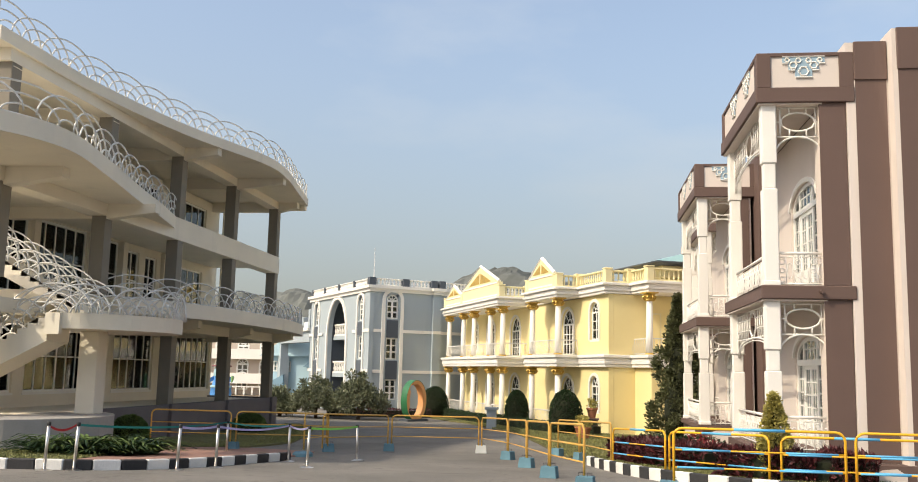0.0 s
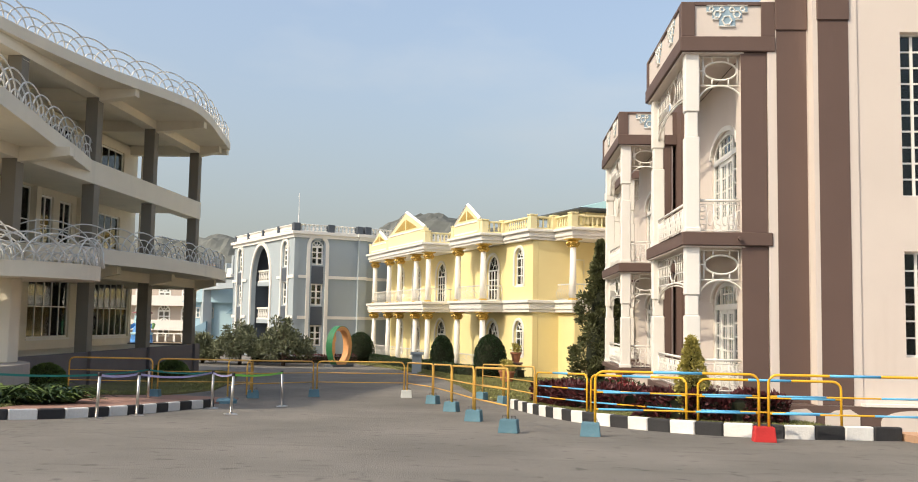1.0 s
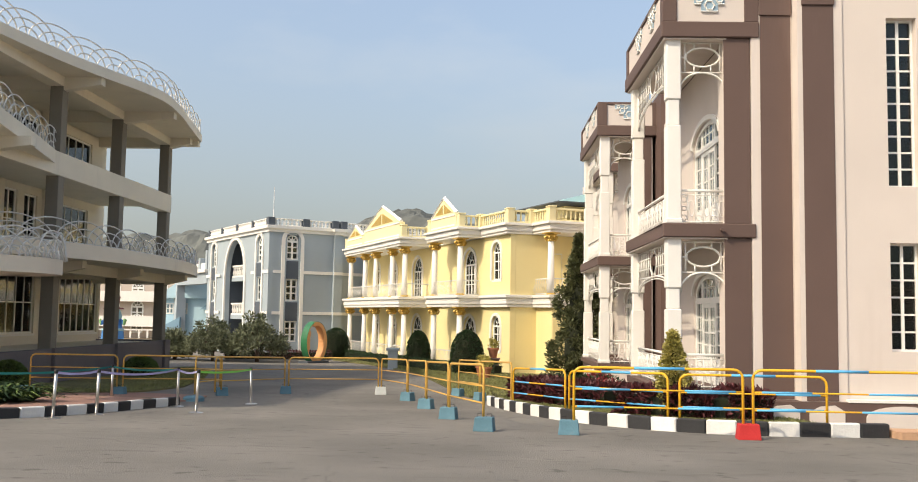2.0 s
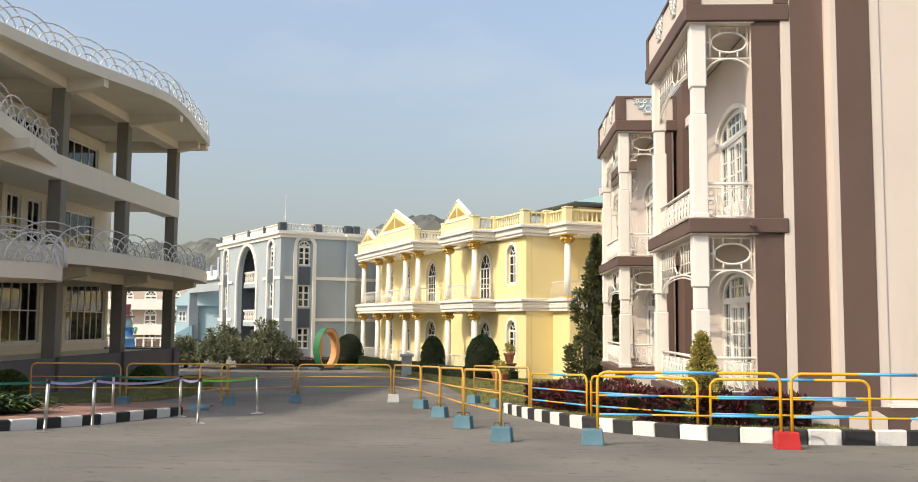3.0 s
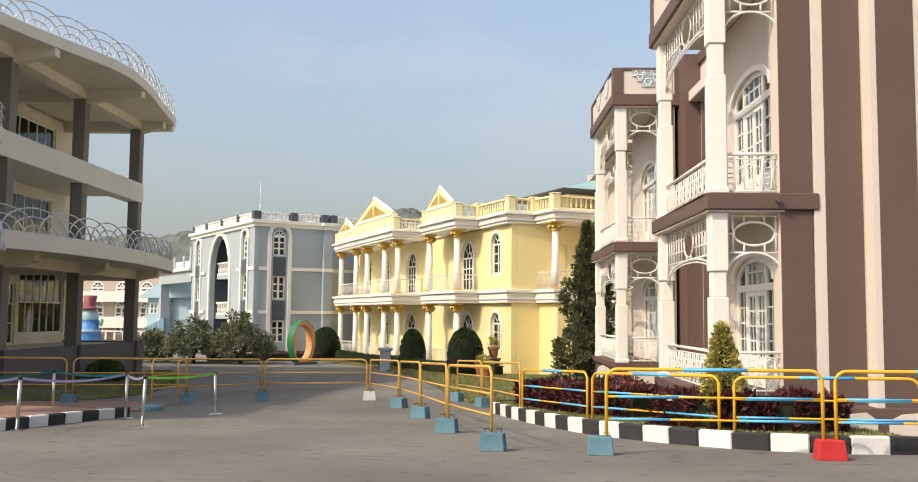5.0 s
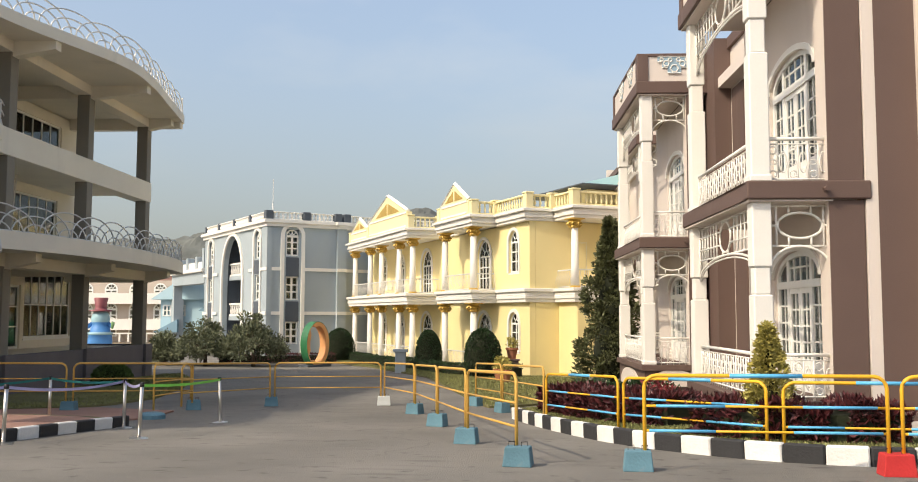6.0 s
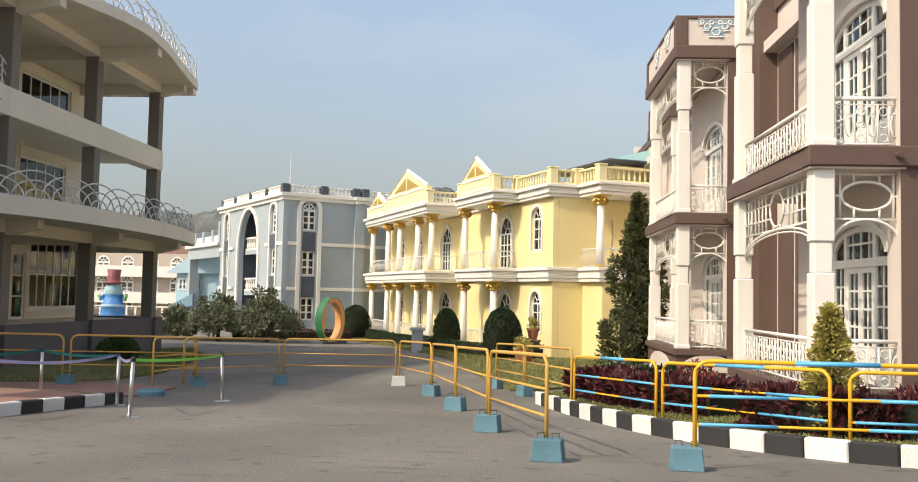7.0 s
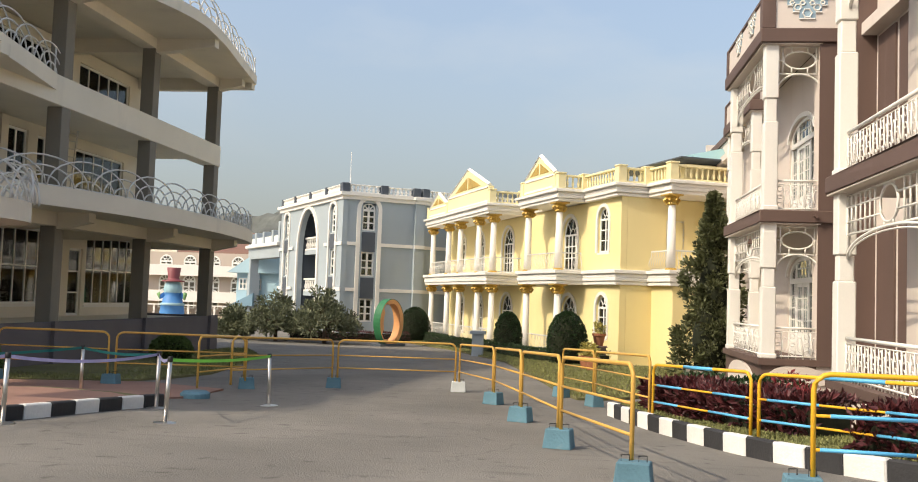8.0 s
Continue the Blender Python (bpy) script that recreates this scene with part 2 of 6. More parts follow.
def add_cracks(m, scale, dark):
    """Thin wandering cracks and small pits in the asphalt."""
    t = m.node_tree
    b = t.nodes["Principled BSDF"]
    src = b.inputs["Base Color"].links[0].from_socket
    co = t.nodes.new("ShaderNodeTexCoord")
    warp = t.nodes.new("ShaderNodeTexNoise")
    warp.inputs["Scale"].default_value, warp.inputs["Detail"].default_value = 0.9, 5.0
    t.links.new(co.outputs["Object"], warp.inputs["Vector"])
    add = t.nodes.new("ShaderNodeVectorMath")
    add.operation = "MULTIPLY_ADD"
    add.inputs[1].default_value = (1.3, 1.3, 0)
    t.links.new(warp.outputs["Color"], add.inputs[0])
    t.links.new(co.outputs["Object"], add.inputs[2])
    vo = t.nodes.new("ShaderNodeTexVoronoi")
    vo.feature = "DISTANCE_TO_EDGE"
    vo.inputs["Scale"].default_value = scale
    t.links.new(add.outputs["Vector"], vo.inputs["Vector"])
    line = t.nodes.new("ShaderNodeMapRange")
    line.inputs["From Min"].default_value, line.inputs["From Max"].default_value = 0.0, 0.0045
    line.inputs["To Min"].default_value, line.inputs["To Max"].default_value = 0.75, 0.0
    t.links.new(vo.outputs["Distance"], line.inputs["Value"])
    mask = t.nodes.new("ShaderNodeMapRange")
    mask.inputs["From Min"].default_value, mask.inputs["From Max"].default_value = 0.45, 0.62
    big = t.nodes.new("ShaderNodeTexNoise")
    big.inputs["Scale"].default_value = 0.16
    t.links.new(co.outputs["Object"], big.inputs["Vector"])
    t.links.new(big.outputs["Fac"], mask.inputs["Value"])
    cut = t.nodes.new("ShaderNodeMath")
    cut.operation = "MULTIPLY"
    t.links.new(line.outputs["Result"], cut.inputs[0])
    t.links.new(mask.outputs["Result"], cut.inputs[1])
    pit = t.nodes.new("ShaderNodeTexNoise")
    pit.inputs["Scale"].default_value, pit.inputs["Detail"].default_value = 3.4, 6.0
    t.links.new(co.outputs["Object"], pit.inputs["Vector"])
    pits = t.nodes.new("ShaderNodeMapRange")
    pits.inputs["From Min"].default_value, pits.inputs["From Max"].default_value = 0.62, 0.7
    pits.inputs["To Max"].default_value = 0.6
    t.links.new(pit.outputs["Fac"], pits.inputs["Value"])
    both = t.nodes.new("ShaderNodeMath")
    both.operation = "MAXIMUM"
    t.links.new(cut.outputs[0], both.inputs[0])
    t.links.new(pits.outputs["Result"], both.inputs[1])
    mx = t.nodes.new("ShaderNodeMixRGB")
    mx.inputs[2].default_value = (*dark, 1)
    t.links.new(both.outputs[0], mx.inputs[0])
    t.links.new(src, mx.inputs[1])
    t.links.new(mx.outputs["Color"], b.inputs["Base Color"])


add_cracks(M_ROAD, 0.2, (0.06, 0.054, 0.048))


# ---- mesh helpers ----
def box(bm, x0, x1, y0, y1, z0, z1):
    v = [bm.verts.new(p) for p in ((x0, y0, z0), (x1, y0, z0), (x1, y1, z0), (x0, y1, z0), (x0, y0, z1), (x1, y0, z1), (x1, y1, z1), (x0, y1, z1))]
    for f in ((3, 2, 1, 0), (4, 5, 6, 7), (0, 1, 5, 4), (1, 2, 6, 5), (2, 3, 7, 6), (3, 0, 4, 7)):
        bm.faces.new([v[i] for i in f])


def prism(bm, pts, z0, z1):
    """A counter-clockwise outline in plan, raised from z0 to z1."""
    a = [bm.verts.new((x, y, z0)) for x, y in pts]
    b = [bm.verts.new((x, y, z1)) for x, y in pts]
    n = len(pts)
    bm.faces.new(list(reversed(a)))
    bm.faces.new(b)
    for i in range(n):
        bm.faces.new((a[i], a[(i + 1) % n], b[(i + 1) % n], b[i]))


def plate(bm, pts, y0, y1):
    """An outline in x and z, given thickness along y."""
    a = [bm.verts.new((x, y0, z)) for x, z in pts]
    b = [bm.verts.new((x, y1, z)) for x, z in pts]
    n = len(pts)
    bm.faces.new(a)
    bm.faces.new(list(reversed(b)))
    for i in range(n):
        bm.faces.new((b[i], b[(i + 1) % n], a[(i + 1) % n], a[i]))


def tube(bm, pts, r, seg=6, closed=False):
    pts = [Vector(p) for p in pts]
    rings, n = [], len(pts)
    for i, p in enumerate(pts):
        if closed:
            d = pts[(i + 1) % n] - pts[i - 1]
        else:
            d = pts[min(i + 1, n - 1)] - pts[max(i - 1, 0)]
        d.normalize()
        side = d.cross(Vector((0, 0, 1)) if abs(d.z) < 0.9 else Vector((0, 1, 0))).normalized()
        up = side.cross(d)
        rings.append([bm.verts.new(p + r * (math.cos(k * math.tau / seg) * side + math.sin(k * math.tau / seg) * up)) for k in range(seg)])
    for i in range(n if closed else n - 1):
        a, b = rings[i], rings[(i + 1) % n]
        for k in range(seg):
            bm.faces.new((a[k], a[(k + 1) % seg], b[(k + 1) % seg], b[k]))
    if not closed:
        bm.faces.new(list(reversed(rings[0])))
        bm.faces.new(rings[-1])


def lathe(bm, profile, seg=10, cx=0.0, cy=0.0):
    """Rows of radius and height, turned round an upright axis."""
    rings = [[bm.verts.new((cx + r * math.cos(k * math.tau / seg), cy + r * math.sin(k * math.tau / seg), z)) for k in range(seg)] for r, z in profile]
    for a, b in zip(rings, rings[1:]):
        for k in range(seg):
            bm.faces.new((a[k], a[(k + 1) % seg], b[(k + 1) % seg], b[k]))
    bm.faces.new(list(reversed(rings[0])))
    bm.faces.new(rings[-1])


def holed(bm, x0, x1, z0, z1, y0, y1, holes):
    """A wall along x with thickness from y0 to y1 and rectangular openings (xa, xb, za, zb) through it."""
    xs = sorted({x0, x1, *(h[0] for h in holes), *(h[1] for h in holes)})
    zs = sorted({z0, z1, *(h[2] for h in holes), *(h[3] for h in holes)})
    for za, zb in zip(zs, zs[1:]):
        for xa, xb in zip(xs, xs[1:]):
            if not any(h[0] < (xa + xb) / 2 < h[1] and h[2] < (za + zb) / 2 < h[3] for h in holes):
                box(bm, xa, xb, y0, y1, za, zb)
    bmesh.ops.remove_doubles(bm, verts=bm.verts, dist=1e-4)


def soften(bm, w=0.015):
    bmesh.ops.remove_doubles(bm, verts=bm.verts, dist=1e-5)
    bmesh.ops.bevel(bm, geom=[e for e in bm.edges if len(e.link_faces) == 2 and e.calc_face_angle(0) > 0.6], offset=w, segments=1, affect="EDGES", clamp_overlap=True)


def world_of(ob):
    if ob.parent is None:
        return ob.matrix_basis.copy()
    return world_of(ob.parent) @ ob.matrix_parent_inverse @ ob.matrix_basis


def mesh_of(name, bm, material, m=None, smooth=False):
    if m is not None:
        bmesh.ops.transform(bm, matrix=m, verts=bm.verts)
    me = bpy.data.meshes.new(name)
    bm.to_mesh(me)
    bm.free()
    me.materials.append(material)
    if smooth:
        me.polygons.foreach_set("use_smooth", [True] * len(me.polygons))
    return me


def part(name, bm, material, parent, label="", m=None, smooth=False, at=None):
    """Links a bmesh (or a ready mesh) as one mesh object under a thing or part, in the parent's own frame; at: its pose there."""
    me = bm if isinstance(bm, bpy.types.Mesh) else mesh_of(name, bm, material, m, smooth)
    ob = new(name, me)
    ob.parent = parent
    if at is not None:
        ob.matrix_basis = at
    return tagged(ob, label) if label else ob


def thing(name, label, category, m=None, group="", kind=""):
    ob = new(name)
    ob.empty_display_size = 0.3
    ob.matrix_basis = m if m is not None else Matrix()
    return tagged(ob, label, category, group, kind)


def solo(name, bm, material, label, category, kind="", m=None, group="", smooth=False):
    ob = new(name, bm if isinstance(bm, bpy.types.Mesh) else mesh_of(name, bm, material, None, smooth))
    if m is not None:
        ob.matrix_basis = m
    return tagged(ob, label, category, group, kind)


def basis(pos, facing):
    """A frame on a wall: x to the right of who faces it, y into the wall, z up. facing: the wall's outward direction in plan."""
    f = Vector((facing[0], facing[1], 0)).normalized()
    y = -f
    x = Vector((y.y, -y.x, 0))
    m = Matrix((x, y, Vector((0, 0, 1)))).transposed().to_4x4()
    m.translation = pos
    return m


def ground_z(y):
    if y < 34:
        return -0.0402 * y
    return max(-0.0402 * 34 - (y - 34) * 0.013, -1.74)


def arc(cx, cz, rx, rz, a0, a1, n):
    return [(cx + rx * math.cos(radians(a0 + (a1 - a0) * i / n)), cz + rz * math.sin(radians(a0 + (a1 - a0) * i / n))) for i in range(n + 1)]


def window(parent, m, w, h, cols=2, rows=4, arched=False, deep=0.1, bar=0.035, rim=0.07, glass_mat=None, sill=True):
    """A window whose foot's middle is the origin of m: frame with glazing bars, sill, and a pane for each light."""
    win = part("window", mesh_frame(w, h, arched, deep, rim), M_FRAME, parent, at=m)
    glazing_bars(win, w, h, cols, rows, arched, deep, bar, rim)
    rise = w / 2 if arched else 0.0
    pw, top = (w - 2 * rim) / cols, h - rise - (0 if arched else rim)
    ph = (top - rim) / rows
    bm = bmesh.new()
    box(bm, -pw / 2 + bar / 3, pw / 2 - bar / 3, -0.004, 0.004, -ph / 2 + bar / 3, ph / 2 - bar / 3)
    pane = mesh_of("pane", bm, glass_mat or M_GLASS)
    for c in range(cols):
        for r in range(rows):
            part("pane", pane, None, win, at=Matrix.Translation((-w / 2 + rim + (c + 0.5) * pw, deep * 0.6, rim + (r + 0.5) * ph)))
    if arched:
        bm = bmesh.new()
        plate(bm, arc(0, h - rise, w / 2 - rim, rise - rim, 0, 180, 12), deep * 0.6 - 0.004, deep * 0.6 + 0.004)
        part("pane", bm, glass_mat or M_GLASS, win)
    if sill:
        bm = bmesh.new()
        box(bm, -w / 2 - 0.06, w / 2 + 0.06, -0.09, 0.02, -0.09, -0.004)
        part("sill", bm, M_WHITE, win)
    return win


def closed_ring(bm, outer, inner, y0, y1):
    """A closed frame between two outlines in x and z of the same count, with thickness along y."""
    rows = [[bm.verts.new((x, y, z)) for x, z in line] for line, y in ((outer, y0), (inner, y0), (inner, y1), (outer, y1))]
    n = len(outer)
    for i in range(n):
        k = (i + 1) % n
        for a, b in ((0, 1), (1, 2), (2, 3), (3, 0)):
            bm.faces.new((rows[a][i], rows[a][k], rows[b][k], rows[b][i]))
    bmesh.ops.recalc_face_normals(bm, faces=bm.faces)


def mesh_frame(w, h, arched, deep, rim):
    bm = bmesh.new()
    rise = w / 2 if arched else 0.0
    top = h - rise
    if arched:
        outer = [(-w / 2, 0), (w / 2, 0)] + arc(0, top, w / 2, rise, 0, 180, 14)
        inner = [(-w / 2 + rim, rim), (w / 2 - rim, rim)] + arc(0, top, w / 2 - rim, rise - rim, 0, 180, 14)
    else:
        outer = [(-w / 2, 0), (w / 2, 0), (w / 2, h), (-w / 2, h)]
        inner = [(-w / 2 + rim, rim), (w / 2 - rim, rim), (w / 2 - rim, h - rim), (-w / 2 + rim, h - rim)]
    closed_ring(bm, outer, inner, deep * 0.2, deep)
    return mesh_of("window", bm, M_FRAME)


def glazing_bars(win, w, h, cols, rows, arched, deep, bar, rim):
    """Upright and level bars between the lights, and the fan of an arched head."""
    rise = w / 2 if arched else 0.0
    top = h - rise - (0 if arched else rim)
    y0, y1 = deep * 0.2, deep
    pw, ph = (w - 2 * rim) / cols, (top - rim) / rows
    for c in range(1, cols):
        b = bar * (1.6 if c * 2 == cols else 1.0)
        bm = bmesh.new()
        box(bm, -b / 2, b / 2, y0 + 0.01, y1 - 0.01, rim, top)
        part("glazing_bar", bm, M_FRAME, win, at=Matrix.Translation((-w / 2 + rim + c * pw, 0, 0)))
    for r in range(1, rows + (1 if arched else 0)):
        b = bar * (1.8 if r == rows else 1.0)
        bm = bmesh.new()
        box(bm, -w / 2 + rim, w / 2 - rim, y0 + 0.012, y1 - 0.012, -b / 2, b / 2)
        part("glazing_bar", bm, M_FRAME, win, at=Matrix.Translation((0, 0, rim + r * ph)))
    if arched:
        ym = (y0 + y1) / 2
        for a in (45, 90, 135):
            ca, sa = math.cos(radians(a)), math.sin(radians(a))
            bm = bmesh.new()
            tube(bm, [(0.15 * w * ca, ym, top + 0.15 * w * sa), ((w / 2 - rim / 2) * ca, ym, top + (rise - rim / 2) * sa)], bar / 2, 4)
            part("glazing_bar", bm, M_FRAME, win)
        bm = bmesh.new()
        tube(bm, [(x, ym, z) for x, z in arc(0, top, 0.17 * w, 0.17 * w, 0, 180, 8)], bar / 2, 4)
        part("glazing_bar", bm, M_FRAME, win)


def plate_ring(bm, outer, inner, y0, y1):
    """The band between two outlines in x and z of the same count, open ended, with thickness along y."""
    rows = [[bm.verts.new((x, y, z)) for x, z in line] for line, y in ((outer, y0), (inner, y0), (inner, y1), (outer, y1))]
    n = len(outer)
    for i in range(n - 1):
        for a, b in ((0, 1), (1, 2), (2, 3), (3, 0)):
            bm.faces.new((rows[a][i], rows[a][i + 1], rows[b][i + 1], rows[b][i]))
    for i in (0, n - 1):
        bm.faces.new([rows[k][i] for k in range(4)])


def spandrels(bm, w, spring, top, y0, y1, xc=0.0):
    """Fills the corners above an arch in a rectangular opening."""
    for sgn in (-1, 1):
        pts = [(xc + sgn * w / 2, top + 0.001)] + [(xc + sgn * (w / 2) * math.cos(radians(a)), spring + (top - spring) * math.sin(radians(a))) for a in range(90, -1, -10)]
        plate(bm, pts if sgn < 0 else list(reversed(pts)), y0, y1)


def balustrade(parent, p0, p1, z0, h, material, step=0.26, r=0.07, name="balustrade"):
    """A stone balustrade between two plan points in the parent's frame: rails, and one turned baluster after another."""
    a, b = Vector((*p0, z0)), Vector((*p1, z0))
    d = (b - a)
    length = d.length
    d.normalize()
    m = Matrix.Translation(a) @ Matrix.Rotation(math.atan2(d.y, d.x), 4, "Z")
    bm = bmesh.new()
    box(bm, 0, length, -0.11, 0.11, 0, h * 0.14)
    soften(bm, 0.015)
    bal = part(name, bm, material, parent, at=m)
    bm = bmesh.new()
    box(bm, 0, length, -0.12, 0.12, h * 0.86, h)
    soften(bm, 0.015)
    part("top_rail", bm, material, bal)
    bm = bmesh.new()
    lathe(bm, [(r * 0.8, h * 0.14), (r * 0.55, h * 0.22), (r, h * 0.38), (r * 0.85, h * 0.48), (r * 0.5, h * 0.66), (r * 0.75, h * 0.8), (r * 0.75, h * 0.86)], 8)
    me = mesh_of("baluster", bm, material, smooth=True)
    n = max(1, int(length / step))
    for i in range(n):
        part("baluster", me, None, bal, at=Matrix.Translation(((i + 0.5) * length / n, 0, 0)))
    return bal


def leaves(count, place, size, seed, aspect=0.45, droop=0.0):
    """A mesh of small folded leaves; place(rng) gives a point and an outward direction."""
    rng = np.random.default_rng(seed)
    verts, faces = [], []
    for i in range(count):
        p, out = place(rng)
        d = np.array(out) + rng.normal(0, 0.55, 3)
        d[2] -= droop
        d /= np.linalg.norm(d) + 1e-9
        s = np.cross(d, rng.normal(0, 1, 3))
        s /= np.linalg.norm(s) + 1e-9
        k = size * rng.uniform(0.6, 1.35)
        nrm = np.cross(d, s) * k * 0.12
        b = len(verts)
        mid = p + d * k * 0.5
        verts += [p, mid + s * k * aspect * 0.5 + nrm, p + d * k, mid - s * k * aspect * 0.5 + nrm]
        faces += [(b, b + 1, b + 2), (b, b + 2, b + 3)]
    me = bpy.data.meshes.new("leaves")
    me.from_pydata([tuple(v) for v in verts], [], faces)
    return me


# ---- ground ----
def sheet(name, xs, ys, dz, material, label, category):
    verts = [(x, y, ground_z(y) + dz) for y in ys for x in xs]
    n = len(xs)
    faces = [(j * n + i, j * n + i + 1, (j + 1) * n + i + 1, (j + 1) * n + i) for j in range(len(ys) - 1) for i in range(n - 1)]
    me = bpy.data.meshes.new(name)
    me.from_pydata(verts, [], faces)
    me.materials.append(material)
    return solo(name, me, None, label, category, "structure")


sheet("ground", [-3000, -300, -60, 60, 300, 3000], [-2000, -200, -40, 0, 20, 34, 45, 62.4, 100, 300, 3000], -0.05, M_EARTH, "dry pale earth around the paved roads", "ground")
sheet("road", [-45, -20, 0, 20, 45], [-40, 0, 10, 20, 30, 34, 40, 50, 62.4, 70, 90], 0.0, M_ROAD, "worn grey asphalt road with dark patches and cracks", "road")


def bed(name, pts, rise, material, label, category, kind="structure"):
    """A raised bed over the ground with a given outline."""
    bm = bmesh.new()
    lo = [bm.verts.new((x, y, ground_z(y) - 0.1)) for x, y in pts]
    hi = [bm.verts.new((x, y, ground_z(y) + rise)) for x, y in pts]
    for i in range(len(pts)):
        j = (i + 1) % len(pts)
        bm.faces.new((lo[i], lo[j], hi[j], hi[i]))
    bmesh.ops.triangulate(bm, faces=[bm.faces.new(hi)])
    return solo(name, bm, material, label, category, kind)


LAWN_LEFT = [(-15.2, 30.6), (-12.6, 31.4), (-10.9, 33.0), (-10.3, 36.4), (-11.2, 42.0), (-12.4, 47.0), (-14.4, 51.5), (-15.2, 51.5)]
LAWN_RIGHT = [(0.3, 33.5), (0.9, 33.8), (4.6, 37.5), (4.6, 50), (2.3, 50.6), (-0.4, 53), (-3.6, 59.6), (-8.6, 72), (-9.8, 72), (-9.4, 66), (-6.4, 60.5), (-2.6, 50), (-1.3, 42.7), (-0.3, 36.5)]
KERB_R = [(0.93, 29.1), (1.42, 26.6), (2.02, 24.4), (2.62, 22.8), (3.38, 21.5), (4.63, 20.2), (6.3, 19.6), (8.45, 19.7)]
KERB_L = [(-16.5, 18.9), (-11.4, 19.5), (-9.3, 20.2), (-8.15, 22.2), (-7.7, 24.4), (-7.3, 26.2)]
BED_R = [(1.05, 29.3), (1.55, 26.7), (2.15, 24.5), (2.74, 22.95), (3.48, 21.65), (4.7, 20.35), (6.3, 19.75), (7.2, 19.75), (7.2, 22.0), (4.6, 22.1), (4.6, 31.0), (2.0, 31.0)]
BED_L = [(-16.5, 19.0), (-11.45, 19.65), (-9.4, 20.35), (-8.3, 22.25), (-7.85, 24.4), (-7.45, 26.2), (-8.5, 26.9), (-10.2, 27.4), (-11.8, 26.6), (-13.4, 24.6), (-16.5, 23)]
bed("lawn_left", LAWN_LEFT, 0.05, M_LAWN, "short shaded lawn beside the grey plinth wall", "lawn")
bed("lawn_right", LAWN_RIGHT, 0.06, M_LAWN, "short lawn strip before the yellow building", "lawn")
bed("planting_bed_right", BED_R, 0.2, M_LAWN, "raised soil bed behind the striped kerb", "bed")
bed("planting_bed_left", BED_L, 0.16, M_LAWN, "raised soil bed behind the low striped kerb", "bed")
bed("pavement_kerbside", [(-10.5, 20.55), (-9.6, 20.75), (-8.55, 22.4), (-8.1, 24.4), (-7.75, 25.95), (-8.5, 26.65), (-10.2, 27.15), (-11.3, 26.6), (-10.9, 24.0)], 0.168, M_PAVE, "reddish block paving just behind the low striped kerb", "pavement")
bed("pavement_left", [(-8.4, 26.8), (-7.6, 28.2), (-7.9, 31.0), (-10.4, 32.3), (-12.8, 31.0), (-14.5, 30.3), (-16.5, 30), (-16.5, 25.5), (-12.2, 26.2), (-10.3, 27.5)], 0.04, M_PAVE, "reddish block paving between kerb and lawn", "pavement")
bed("pavement_right", [(8.5, 19.2), (24, 19.0), (24, 20.3), (8.5, 20.3)], 0.14, M_ORANGE_PAVE, "orange paved strip at the foot of the pink wall", "pavement")


# ---- brown and pink building with porch bays ----
brown = thing("brown_pink_building", "two-storey pale pink building with brown panels and white porch bays", "building", Matrix.Translation((7, 30, 0)))
BROWN_INV = Matrix.Translation((-7, -30, 0))


def bpart(name, bm, material, parent=None, label="", smooth=False):
    """A part of the brown building, in the world's frame."""
    return part(name, bm, material, parent or brown, label, m=BROWN_INV, smooth=smooth)


SLAB0, SLAB1, PAR0, PAR1, FLOOR = 3.2, 3.54, 7.76, 8.95, -0.14
# the wall that faces the camera's road, with slim windows
WY = 21.93
slim = [(xa, xa + 0.66, z0, z1) for xa in (9.52, 10.38, 11.25, 15.2, 16.1, 17.0) for z0, z1 in ((0.78, 3.13), (4.37, 8.14))]
bm = bmesh.new()
holed(bm, 8.3, 24.0, ground_z(22), 9.5, WY, WY + 0.3, slim)
bpart("wall", bm, M_PINK)
for xa, xb, z0, z1 in slim:
    window(brown, BROWN_INV @ basis((xa + 0.33, WY + 0.17, z0), (0, -1)), 0.66, z1 - z0, 2, 10 if z0 > 3 else 6, deep=0.1, bar=0.04, rim=0.045, sill=False)
    bm = bmesh.new()
    box(bm, xa - 0.001, xa + 0.661, WY + 0.001, WY + 0.17, z0 - 0.05, z0 - 0.001)
    bpart("sill", bm, M_WHITE)
for q in ((23.7, 24.0, WY + 0.3, 59.7, -2, 9.5), (6.95, 24.0, 59.7, 60.0, -2, 9.5)):
    bm = bmesh.new()
    box(bm, *q)
    bpart("wall", bm, M_PINK)
bm = bmesh.new()
box(bm, 7.3, 23.7, 24.05, 59.7, 8.3, 8.5)
box(bm, 8.6, 23.7, WY + 0.32, 24.05, 8.3, 8.5)
bpart("roof", bm, M_PINK)
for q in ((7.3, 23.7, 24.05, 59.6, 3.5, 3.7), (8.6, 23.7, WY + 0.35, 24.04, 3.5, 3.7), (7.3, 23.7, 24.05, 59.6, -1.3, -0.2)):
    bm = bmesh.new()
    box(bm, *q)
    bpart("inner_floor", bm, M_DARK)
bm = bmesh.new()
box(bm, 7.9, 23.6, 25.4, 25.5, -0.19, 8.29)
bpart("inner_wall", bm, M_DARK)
bm = bmesh.new()
